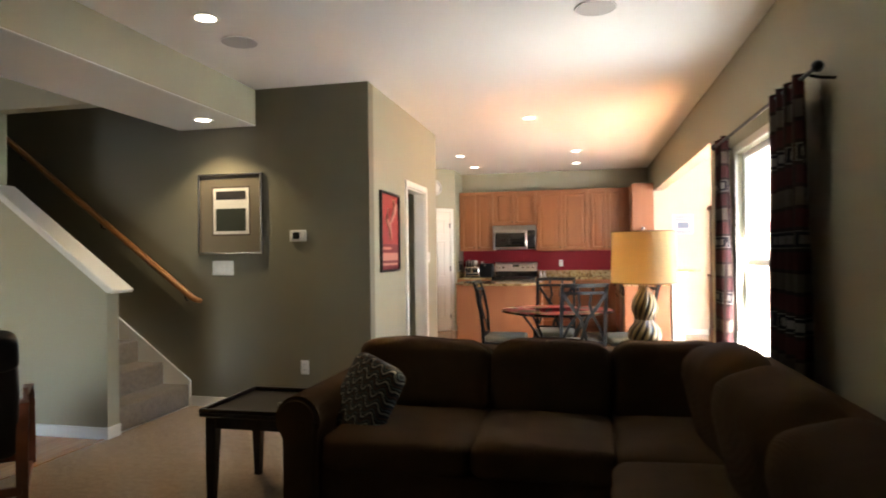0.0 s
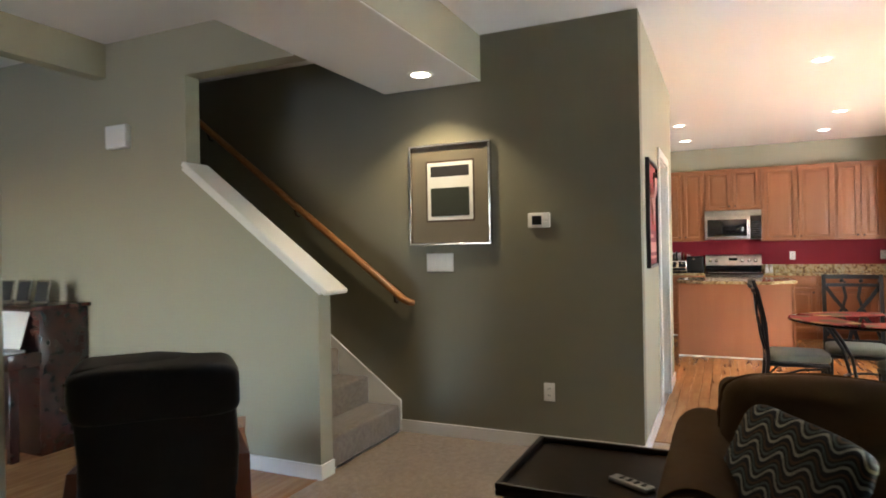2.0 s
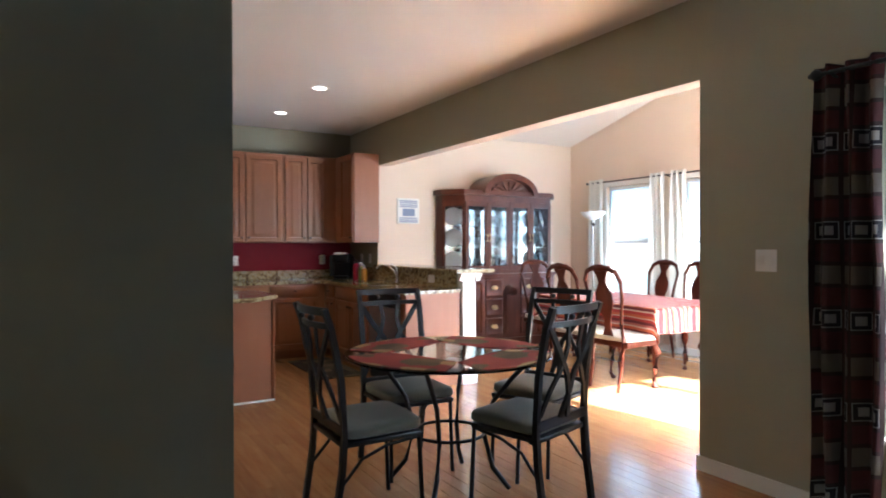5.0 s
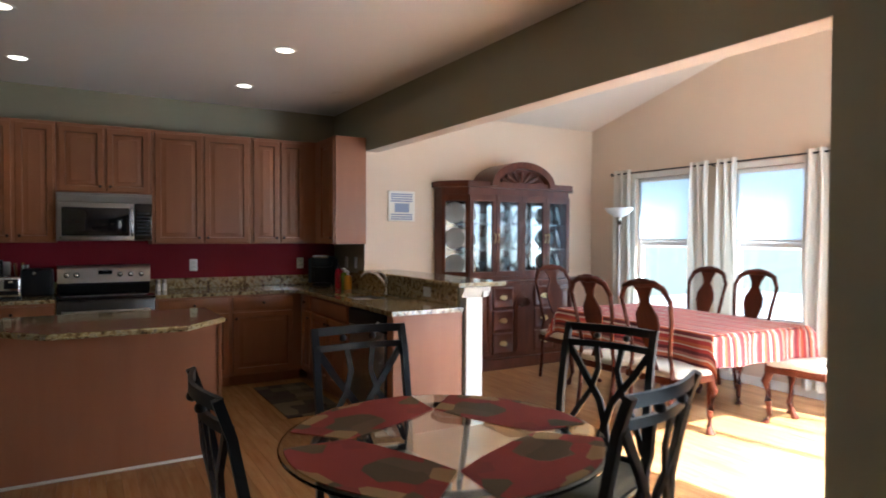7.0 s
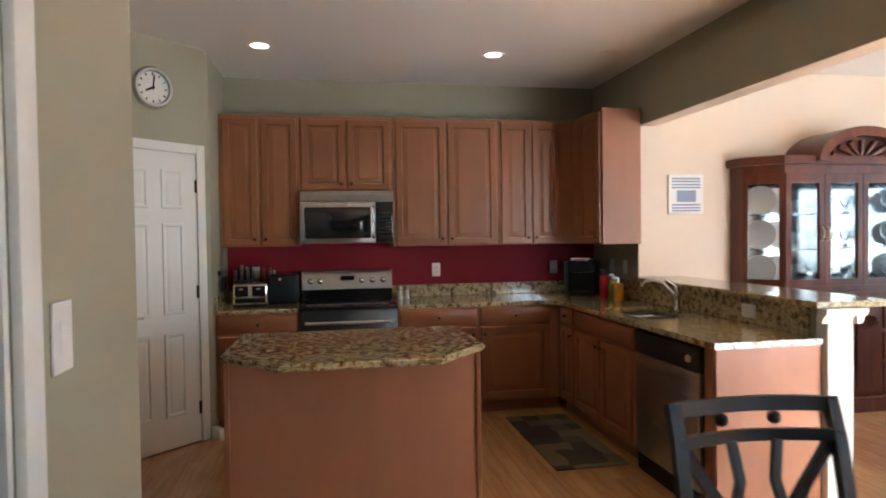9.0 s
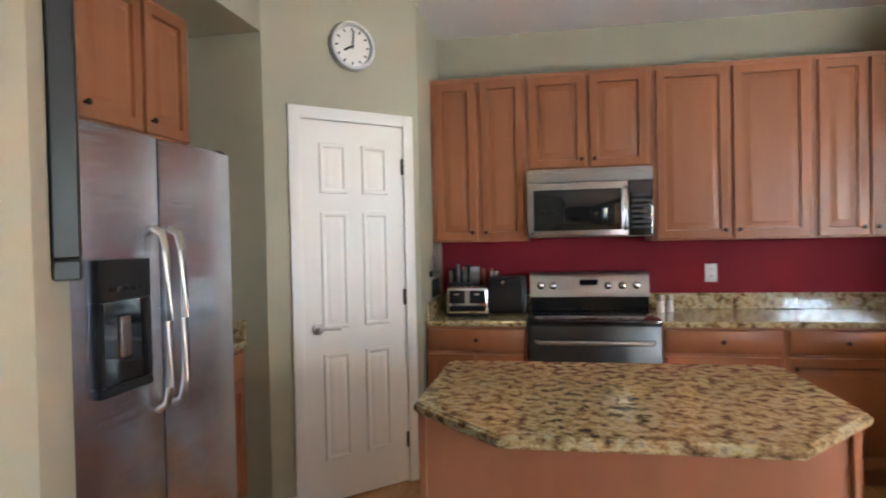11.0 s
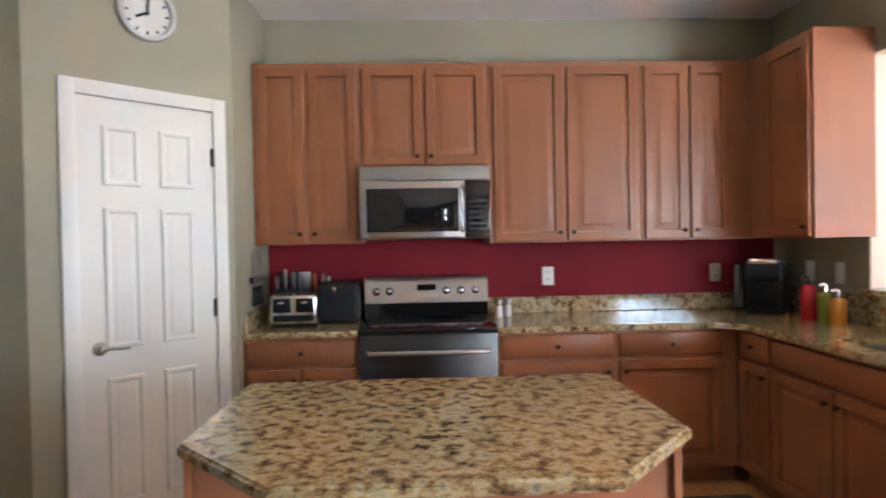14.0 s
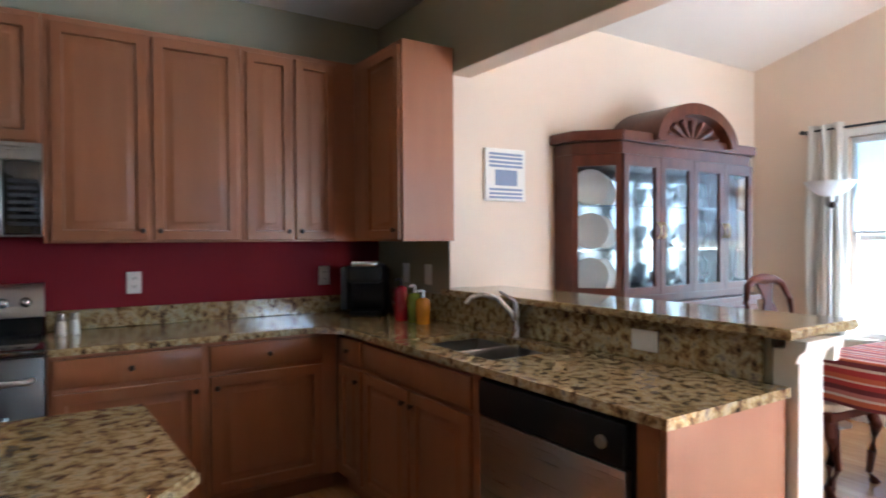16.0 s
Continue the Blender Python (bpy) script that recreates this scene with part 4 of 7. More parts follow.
SILVER = plain("silver picture frame", (0.55, 0.54, 0.52), 0.22, 1.0, var=0.05, relief=0)
MATBOARD = plain("taupe mat board", (0.17, 0.14, 0.095), 0.7, var=0.05)
BLACK_WOOD = plain("black lacquered wood", (0.02, 0.017, 0.015), 0.35, var=0.1)
WHITE_PAPER = plain("white paper", (0.78, 0.76, 0.70), 0.6, var=0.03)
PANE = glass_mat("picture glass")


def framed(name, label, w, h, rail, depth, frame_mat, at, turn, layers, glazed=True):
    """A framed picture that faces local -y; layers: (name, x0, x1, z0, z1, material, label) from back to front."""
    p = thing(name, label, "picture", "", at, turn)
    for nm, lot in (("frame", (0, w, -depth, -0.001, h - rail, h)), ("frame", (0, w, -depth, -0.001, 0, rail)), ("frame", (0, rail, -depth, -0.001, rail, h - rail)), ("frame", (w - rail, w, -depth, -0.001, rail, h - rail))):
        part(nm, box(*lot, min(0.003, rail / 4), 1), frame_mat, p)
    for i, (nm, x0, x1, z0, z1, m, lb) in enumerate(layers):
        part(nm, box(x0, x1, -depth * 0.35 - 0.0015 * (i + 1), -depth * 0.35 - 0.0015 * i if i else -0.002, z0, z1), m, p, lb)
    return p


ART_DARK = plain("dark printed ink", (0.028, 0.024, 0.022), 0.6, var=0.3)
ART_GREEN = plain("dark green printed ink", (0.025, 0.03, 0.015), 0.6, var=0.3)
GOLD_LINE = plain("dark gold inner frame", (0.06, 0.035, 0.015), 0.4)
framed("framed_print", "silver framed print of dark bands on a taupe mat", 0.623, 0.715, 0.016, 0.045, SILVER, (-2.888, YP, 1.36), 0, [
    ("mat", 0.014, 0.609, 0.014, 0.70, MATBOARD, "wide taupe mat"), ("inner_frame", 0.125, 0.50, 0.165, 0.60, GOLD_LINE, "thin dark inner frame"),
    ("paper", 0.138, 0.487, 0.178, 0.587, WHITE_PAPER, "white paper"), ("band", 0.165, 0.46, 0.485, 0.56, ART_DARK, "dark upper band"), ("band", 0.165, 0.46, 0.205, 0.405, ART_GREEN, "dark lower band")])
POSTER_RED = plain("red poster print", (0.38, 0.035, 0.03), 0.5, var=0.25, scale=6)
POSTER_DARK = plain("dark red poster print", (0.20, 0.015, 0.02), 0.5, var=0.2, scale=6)
POSTER_PALE = plain("pale poster print", (0.62, 0.30, 0.22), 0.5, var=0.2)
po = framed("poster", "red poster in a thin black frame", 0.565, 0.735, 0.022, 0.028, BLACK_WOOD, (XP, 4.87, 1.18), 90, [
    ("sheet", 0.02, 0.545, 0.02, 0.715, POSTER_RED, "red printed sheet"), ("lower_band", 0.02, 0.545, 0.02, 0.255, POSTER_DARK, "dark red lower band"), ("title_bar", 0.06, 0.52, 0.105, 0.175, POSTER_PALE, "pale bar of lettering"), ("line_bar", 0.06, 0.50, 0.06, 0.08, POSTER_PALE, ""), ("line_bar", 0.06, 0.30, 0.205, 0.228, POSTER_PALE, "")])
for pts in ([(0.30, 0.30), (0.24, 0.42), (0.16, 0.48), (0.22, 0.58)], [(0.24, 0.42), (0.36, 0.52), (0.46, 0.63)], [(0.34, 0.50), (0.40, 0.58), (0.38, 0.67)]):
    bm = bmesh.new()
    tube(bm, [(x, -0.0165, z) for x, z in pts], [0.012, 0.022, 0.018, 0.008][:len(pts)], 6)
    part("brush_stroke", bm, POSTER_PALE, po, "pale painted stroke")
BROWN_PRINT = blotched("brown printed picture", 7, [(0.0, (0.32, 0.10, 0.05)), (0.3, (0.55, 0.32, 0.18)), (0.55, (0.20, 0.07, 0.04)), (0.75, (0.62, 0.45, 0.30))])
for sx in (0.275, 0.735):
    ang_d = math.atan2(8.10 - 7.08, -2.16 - XP)
    framed("framed_photograph", "brown picture with a cream mat in a black frame", 0.40, 0.40, 0.024, 0.03, BLACK_WOOD, (XP + sx * math.cos(ang_d), 7.08 + sx * math.sin(ang_d), 1.375), math.degrees(ang_d), [
        ("mat", 0.02, 0.38, 0.02, 0.38, WHITE_PAPER, "cream mat"), ("print", 0.075, 0.325, 0.07, 0.335, BROWN_PRINT, "brown print")])


def wall_plate(label, at, turn, w, h, toggles=(), sockets=0):
    p = thing("wall_plate", label, "switch", "wall plates", at, turn)
    part("plate", box(-w / 2, w / 2, -0.007, -0.0005, -h / 2, h / 2, 0.003), WHITE_PLASTIC, p)
    for x in toggles:
        part("toggle", box(x - 0.016, x + 0.016, -0.011, -0.006, -0.03, 0.03, 0.003, 1), WHITE_PLASTIC, p)
    for k in range(sockets):
        s_ = part("socket", box(-0.017, 0.017, -0.010, -0.006, 0.008 - 0.044 * k, 0.038 - 0.044 * k, 0.003, 1), WHITE_PLASTIC, p)
        part("slot", box(-0.008, -0.005, -0.0106, -0.009, 0.017 - 0.044 * k, 0.03 - 0.044 * k), BLACK_PLASTIC, s_)
        part("slot", box(0.005, 0.008, -0.0106, -0.009, 0.017 - 0.044 * k, 0.03 - 0.044 * k), BLACK_PLASTIC, s_)
    return p


wall_plate("white three-gang switch plate below the framed print", (-2.668, YP, 1.236), 0, 0.21, 0.13, (-0.05, 0, 0.05))
wall_plate("white power outlet low on the darker green wall", (-1.887, YP, 0.373), 0, 0.075, 0.12, (), 2)
wall_plate("white rocker switch beside the hall opening", (-3.0, 1.69, 1.25), 90, 0.075, 0.12, (0,))
wall_plate("white rocker switch beside the wide opening", (XR, 5.19, 1.25), -90, 0.118, 0.118, (-0.023, 0.023))
wall_plate("white rocker switch beside the inner door", (XP, 6.66, 1.30), 90, 0.075, 0.12, (0,))
wall_plate("white power outlet on the red wall", (0.089, YB, 1.15), 0, 0.075, 0.12, (), 2)
wall_plate("white power outlet on the red wall near the corner", (1.20, YB, 1.15), 0, 0.075, 0.12, (), 2)
wall_plate("white power outlet on the red wall behind the toaster", (-1.5, YB, 1.15), 0, 0.118, 0.12, (), 2)
wall_plate("dull metal switch plate by the sink corner", (XR, 10.36, 1.17), -90, 0.075, 0.12, (0,))
wall_plate("dull metal switch plate by the corner cabinet", (XR, 10.62, 1.17), -90, 0.075, 0.12, (0,))
wall_plate("white outlet plate on the granite splashback", (XR - 0.022, 8.77, 0.99), -90, 0.12, 0.08, (-0.025, 0.025))
th = thing("thermostat", "white wall thermostat with a dark display", "thermostat", "", (-1.934, YP, 1.512))
b_ = part("housing", box(-0.075, 0.075, -0.03, -0.0005, -0.05, 0.05, 0.008), WHITE_PLASTIC, th)
part("display", box(-0.045, 0.02, -0.0325, -0.028, -0.03, 0.03, 0.002, 1), BLACK_GLASS, th, "dark display")
part("button", box(0.035, 0.06, -0.033, -0.028, 0.0, 0.012, 0.002, 1), WHITE_PLASTIC, th)
part("button", box(0.035, 0.06, -0.033, -0.028, -0.022, -0.01, 0.002, 1), WHITE_PLASTIC, th)
ch = thing("door_chime", "white door chime box high on the wall", "chime", "", (-4.6, KY0, 2.14))
part("housing", box(-0.10, 0.10, -0.055, -0.0005, -0.08, 0.08, 0.012), WHITE_PLASTIC, ch)
part("grille", box(-0.085, 0.085, -0.058, -0.05, -0.05, 0.05, 0.003), TRIM, ch)

# recessed lamps, speakers and the hall lamp
LENS = glowing("lamp lens", (1.0, 0.86, 0.66), 0.8)


def downlight(x, y, z, lit=True, r=0.088, energy=22, cone=100):
    d_ = thing("recessed_light", "round white recessed ceiling light, " + ("lit" if lit else "unlit"), "ceiling light", "recessed lights", (x, y, z))
    bm = bmesh.new()
    lathe(bm, [(r * 0.72, -0.004), (r, -0.006), (r, -0.001), (r * 0.70, -0.001)], n=32, caps=False)
    part("trim_ring", bm, WHITE_PLASTIC, d_)
    part("lens", lathe(bmesh.new(), [(r * 0.70, -0.0035), (r * 0.5, -0.0045), (0.001, -0.005)], n=28), LENS if lit else WHITE_PLASTIC, d_, "glowing lens" if lit else "dark lens")
    if lit:
        can_lamp(x, y, z, energy, cone)
    return d_


for x, y in ((-1.78, 3.05), (-0.08, 6.43), (-1.31, 8.80), (0.395, 8.80), (-1.306, 10.05), (0.388, 10.05)):
    downlight(x, y, H, True, 0.088, CAN_W)
downlight(-2.63, 4.276, 2.489, True, 0.088, CAN_W * 3.0, 120)
downlight(1.25, 9.9, H, False, 0.075)
for x, y in ((-1.81, 3.483), (0.562, 3.485)):
    s_ = thing("ceiling_speaker", "round grey ceiling speaker grille", "speaker", "ceiling speakers", (x, y, H))
    part("grille", lathe(bmesh.new(), [(0.118, -0.001), (0.118, -0.007), (0.11, -0.009), (0.001, -0.010)], n=36), plain("speaker grille", (0.50, 0.49, 0.48), 0.7, fine=400, relief=0.5) if x < 0 else bpy.data.materials["speaker grille"], s_)
    bm = bmesh.new()
    tube(bm, [(0.121 * math.cos(a), 0.121 * math.sin(a), -0.004) for a in (2 * math.pi * i / 36 for i in range(37))], 0.005, 6)
    part("rim", bm, WHITE_PLASTIC, s_)
fl = thing("flush_lamp", "flush ceiling lamp with a frosted glass bowl, lit", "ceiling light", "", (-3.80, 2.56, H))
part("base", lathe(bmesh.new(), [(0.17, -0.001), (0.17, -0.02), (0.15, -0.035), (0.12, -0.036)], n=36), plain("aged bronze", (0.22, 0.13, 0.07), 0.35, 0.8), fl, "bronze base")
part("bowl", lathe(bmesh.new(), [(0.15, -0.036), (0.148, -0.06), (0.12, -0.095), (0.06, -0.115), (0.001, -0.12)], n=36), glowing("frosted lamp glass", (1.0, 0.85, 0.62), 0.07), fl, "frosted glass bowl")
part("finial", lathe(bmesh.new(), [(0.012, -0.118), (0.014, -0.128), (0.006, -0.138), (0.001, -0.14)], n=14), BRONZE, fl)
hl = new("hall_lamp", bpy.data.lights.new("hall_lamp", "POINT"))
hl.data.energy, hl.data.color, hl.data.shadow_soft_size = HALL_W, CAN_WARM, 0.1
hl.location = (-3.80, 2.6, H - 0.2)

# inner door, set ajar behind its white frame
d2 = tagged(new("door_2"), "white inner door frame with the door ajar", "door", "", "structure")
for lot in ((XP, XP + 0.018, DY0 - 0.065, DY0, 0, 2.10), (XP, XP + 0.018, DY1, DY1 + 0.065, 0, 2.10), (XP, XP + 0.018, DY0, DY1, 2.035, 2.10)):
    part("casing", box(*lot, 0.005), TRIM, d2)
for lot in ((XP - 0.119, XP - 0.001, DY0, DY0 + 0.016, 0, 2.035), (XP - 0.119, XP - 0.001, DY1 - 0.016, DY1, 0, 2.035), (XP - 0.119, XP - 0.001, DY0 + 0.016, DY1 - 0.016, 2.02, 2.035)):
    part("jamb", box(*lot), TRIM, d2)
lf = six_panel_door("leaf", d2, 0.70, 2.01, DOOR_WHITE)
lf.matrix_basis = pose(XP - 0.13, DY0 + 0.02, 0.006, 0, 0, 172)
for z in (0.25, 1.05, 1.80):
    part("hinge", box(XP - 0.115, XP - 0.02, DY0 + 0.016, DY0 + 0.02, z - 0.045, z + 0.045), BRONZE, d2, "dark metal hinge")

# sofa
SOFA = fabric("brown corduroy", (0.098, 0.056, 0.027), 350, 0.28, 0.95, 900, 0.0)
SOFA_DARK = plain("dark sofa foot", (0.02, 0.015, 0.01), 0.5)
so = thing("sectional_sofa", "brown corduroy corner sofa with loose back cushions", "sofa")
part("base", box(-0.86, 1.42, 2.50, 3.46, 0.06, 0.31, 0.03, 3), SOFA, so)
part("base", box(0.62, 1.42, 0.25, 2.52, 0.06, 0.31, 0.03, 3), SOFA, so)
part("back_frame", box(-0.85, 1.44, 3.28, 3.53, 0.07, 0.775, 0.05, 4), SOFA, so)
part("back_frame", box(1.24, 1.46, 0.25, 3.30, 0.07, 0.775, 0.05, 4), SOFA, so)
bm = bmesh.new()
prof = [(-0.80, 0.06), (-0.80, 0.50)] + [(-0.905 + 0.118 * math.cos(a), 0.535 + 0.118 * math.sin(a)) for a in (math.radians(d_) for d_ in range(-20, 226, 15))] + [(-0.985, 0.44), (-0.985, 0.06)]
prism(bm, prof, 2.44, 3.42, lambda a, b, c: (a, c, b))
bmesh.ops.recalc_face_normals(bm, faces=bm.faces)
bmesh.ops.bevel(bm, geom=[e for e in bm.edges if abs(e.verts[0].co.y - e.verts[1].co.y) < 1e-5], offset=0.02, segments=3, affect="EDGES")
part("armrest", bm, SOFA, so, "rolled armrest")
for x0, x1 in ((-0.79, -0.06), (-0.05, 0.605), (0.615, 1.24)):
    w = x1 - x0
    part("seat_cushion", moved(cushion(w + 0.02, 0.86, 0.20, 0.45, 0.22), pose((x0 + x1) / 2, 2.86, 0.385)), SOFA, so)
for y0, y1 in ((1.36, 2.42), (0.28, 1.35)):
    part("seat_cushion", moved(cushion(0.74, y1 - y0, 0.20, 0.45, 0.2), pose(0.93, (y0 + y1) / 2, 0.385)), SOFA, so)
for x0, x1, h in ((-0.85, -0.05, 0.45), (-0.045, 0.605, 0.455), (0.61, 1.22, 0.46)):
    m_ = pose((x0 + x1) / 2, 3.19, 0.62, -10, 0, 0)
    bc_ = part("back_cushion", moved(cushion(x1 - x0, 0.27, h, 0.42, 0.35), m_), SOFA, so)
    part("piping", moved(piping(x1 - x0, 0.27, h, 0.42), m_), SOFA, bc_, "corded seam")
for y, s_ in ((2.62, 0.62), (1.93, 0.66), (1.22, 0.66), (0.55, 0.64)):
    part("back_cushion", moved(cushion(0.33, s_ + 0.05, 0.54, 0.6, 0.62), pose(1.11, y, 0.65, 0, -14, 5)), SOFA, so)
for x, y in ((-0.8, 2.56), (-0.8, 3.4), (1.36, 3.4), (0.7, 0.32), (1.36, 0.32)):
    part("foot", box(x - 0.03, x + 0.03, y - 0.03, y + 0.03, 0.0, 0.06), SOFA_DARK, so)
PILLOW = waved("wave printed pillow cloth", [(0.0, (0.015, 0.015, 0.017)), (0.26, (0.42, 0.39, 0.31)), (0.42, (0.018, 0.016, 0.016)), (0.60, (0.10, 0.12, 0.11)), (0.74, (0.02, 0.015, 0.012)), (0.86, (0.10, 0.055, 0.03))])
pl = part("throw_pillow", cushion(0.41, 0.15, 0.42, 0.32, 0.85), PILLOW)
pl.matrix_basis = pose(-0.66, 2.76, 0.585, -24, 14, -36)
tagged(pl, "patterned grey and blue throw pillow on the sofa", "pillow")

# side table with a tray rim
ESPRESSO = timber("espresso stained wood", (0.012, 0.007, 0.005), (0.03, 0.016, 0.01), 0.38, (20, 20, 2), 0.05, 0.1, 0.25)
tb = thing("side_table", "espresso wood side table with a raised tray rim", "table", "", (-1.545, 2.60, 0))
part("tabletop", box(0.0, 0.57, 0.0, 0.58, 0.485, 0.508, 0.004, 1), ESPRESSO, tb)
for lot in ((0.0, 0.57, 0.0, 0.02), (0.0, 0.57, 0.56, 0.58), (0.0, 0.02, 0.02, 0.56), (0.55, 0.57, 0.02, 0.56)):
    part("rim", box(*lot, 0.508, 0.53, 0.004, 2), ESPRESSO, tb)
for lot in ((0.03, 0.54, 0.03, 0.05), (0.03, 0.54, 0.53, 0.55), (0.03, 0.05, 0.05, 0.53), (0.52, 0.54, 0.05, 0.53)):
    part("apron", box(*lot, 0.42, 0.485), ESPRESSO, tb)
for x, y in ((0.055, 0.055), (0.515, 0.055), (0.055, 0.525), (0.515, 0.525)):
    bm = bmesh.new()
    dx, dy = (-0.02 if x < 0.3 else 0.02), (-0.02 if y < 0.3 else 0.02)
    prev = None
    for z, s_ in ((0.485, 0.03), (0.25, 0.026), (0.0, 0.018)):
        ring = [bm.verts.new((x + dx * (0.485 - z) + a * s_, y + dy * (0.485 - z) + b * s_, z)) for a, b in ((-1, -1), (1, -1), (1, 1), (-1, 1))]
        if prev:
            for i in range(4):
                bm.faces.new((prev[i], prev[(i + 1) % 4], ring[(i + 1) % 4], ring[i]))
        else:
            bm.faces.new(ring)
        prev = ring
    bm.faces.new(prev[::-1])
    part("leg", bm, ESPRESSO, tb)
rm = thing("remote_control", "pale remote control lying on the side table", "remote", "", (-1.12, 2.80, 0.508), 60)
part("case", box(-0.025, 0.025, -0.08, 0.08, 0.0, 0.018, 0.006), plain("pale grey plastic", (0.4, 0.39, 0.36), 0.35), rm)
for i in range(4):
    part("button", box(-0.012, 0.012, -0.06 + i * 0.03, -0.045 + i * 0.03, 0.0175, 0.021, 0.002, 1), BLACK_PLASTIC, rm)

# console table and table lamp behind the sofa
cn = thing("console_table", "espresso wood console table behind the sofa", "table", "", (-0.21, 3.60, 0))
part("tabletop", box(0.0, 1.50, 0.0, 0.40, 0.635, 0.665, 0.005, 2), ESPRESSO, cn)
part("apron", box(0.04, 1.46, 0.03, 0.37, 0.56, 0.635), ESPRESSO, cn)
for x, y in ((0.03, 0.02), (1.43, 0.02), (0.03, 0.34), (1.43, 0.34)):
    part("leg", box(x, x + 0.04, y, y + 0.04, 0.0, 0.635, 0.004, 1), ESPRESSO, cn)
lp = thing("table_lamp", "table lamp with a ribbed gold base and amber shade", "lamp", "", (0.845, 3.80, 0.665))
prof = [(0.075, 0.0), (0.078, 0.012), (0.05, 0.03), (0.045, 0.045), (0.085, 0.085), (0.105, 0.13), (0.098, 0.18), (0.06, 0.225), (0.05, 0.24), (0.07, 0.275), (0.082, 0.32), (0.072, 0.37), (0.04, 0.42), (0.03, 0.45), (0.036, 0.46), (0.012, 0.47), (0.010, 0.52), (0.001, 0.521)]
m, nt, b = nodes_of("gold and black ribbed ceramic")
sep = nt.nodes.new("ShaderNodeSeparateXYZ")
nt.links.new(coords(nt), sep.inputs[0])
ang_ = math_node(nt, "ADD", math_node(nt, "MULTIPLY", math_node(nt, "ARCTAN2", sep.outputs[0], sep.outputs[1]), 14.0), math_node(nt, "MULTIPLY", sep.outputs[2], 60.0))
wv = math_node(nt, "SINE", ang_)
nt.links.new(ramp(nt, math_node(nt, "ADD", math_node(nt, "MULTIPLY", wv, 0.5), 0.5), [(0.35, (0.03, 0.02, 0.012)), (0.6, (0.50, 0.33, 0.13))]), b.inputs["Base Color"])
b.inputs["Roughness"].default_value = 0.3
bump(nt, b, wv, 0.6, 0.006)
part("base", lathe(bmesh.new(), prof, n=40), m, lp, "ribbed gold and black ceramic base")
bm = bmesh.new()
for r0, r1, flip in ((0.205, 0.195, 1), (0.202, 0.192, -1)):
    lo = ring_at(bm, Vector((0, 0, 0.475)), Vector((1, 0, 0)), Vector((0, 1, 0)), r0, 40)
    hi = ring_at(bm, Vector((0, 0, 0.80)), Vector((1, 0, 0)), Vector((0, 1, 0)), r1, 40)
    for i in range(40):
        bm.faces.new((lo[i], lo[(i + 1) % 40], hi[(i + 1) % 40], hi[i]))
SHADE = sheer_mat("amber lamp shade linen", (0.82, 0.62, 0.32))
part("shade", bm, SHADE, lp, "amber linen drum shade")
SHADE_TRIM = plain("dark shade trim", (0.25, 0.14, 0.05), 0.7)
for z, r in ((0.475, 0.204), (0.80, 0.194)):
    bm = bmesh.new()
    tube(bm, [(r * math.cos(a), r * math.sin(a), z) for a in (2 * math.pi * i / 40 for i in range(41))], 0.004, 6, False)
    part("shade_trim", bm, SHADE_TRIM, lp)
bm = bmesh.new()
tube(bm, [(0, 0, 0.52), (0, 0, 0.80), (0, 0, 0.805)], [0.004, 0.004, 0.003], 8)
tube(bm, [(-0.194, 0, 0.79), (0, 0, 0.795), (0.194, 0, 0.79)], 0.002, 6)
lathe(bm, [(0.004, 0.80), (0.012, 0.815), (0.008, 0.83), (0.001, 0.835)], n=12)
part("harp", bm, NICKEL, lp)
part("bulb", lathe(bmesh.new(), [(0.012, 0.52), (0.03, 0.54), (0.033, 0.555), (0.02, 0.57), (0.001, 0.574)], n=16), glowing("lamp bulb", (1.0, 0.8, 0.5), 0.4), lp, "glowing bulb")
tl = new("table_lamp_light", bpy.data.lights.new("table_lamp_light", "POINT"))
tl.data.energy, tl.data.color, tl.data.shadow_soft_size = LAMP_W, (1.0, 0.72, 0.40), 0.04
tl.location = (0.845, 3.80, 1.24)

# black lounge chair on a bent wood frame
LEATHER = fabric("black leather", (0.010, 0.010, 0.012), 120, 0.3, 0.45, 0, 0.0)
BENT = timber("reddish bent wood", (0.12, 0.035, 0.015), (0.20, 0.065, 0.03), 0.3, (8, 8, 8), 0.2, 0.1)
ac = thing("lounge_chair", "black leather lounge chair on a bent reddish wood frame", "armchair", "", (-2.73, 2.26, 0), 44)
part("back_cushion", moved(cushion(0.53, 0.13, 0.70, 0.16, 0.2), pose(0, -0.04, 0.62, 12, 0, 0)), LEATHER, ac)
part("headrest", moved(cushion(0.54, 0.17, 0.20, 0.35, 0.2), pose(0, -0.11, 0.86, 12, 0, 0)), LEATHER, ac, "thick black head cushion")
part("seat_cushion", moved(cushion(0.53, 0.60, 0.13, 0.35, 0.25), pose(0, 0.36, 0.36, 8, 0, 0)), LEATHER, ac)
for x in (-0.285, 0.285):
    bm = bmesh.new()
    bar(bm, [(x, 0.72, 0.02), (x, 0.30, 0.02), (x, -0.14, 0.03)], 0.055, 0.025)
    bar(bm, [(x, 0.70, 0.03), (x, 0.72, 0.25), (x, 0.66, 0.46), (x, 0.50, 0.56), (x, 0.20, 0.575), (x, 0.02, 0.54), (x, -0.10, 0.40), (x, -0.14, 0.2), (x, -0.10, 0.03)], 0.055, 0.024)
    part("side_frame", bm, BENT, ac, "bent wood arm and leg")
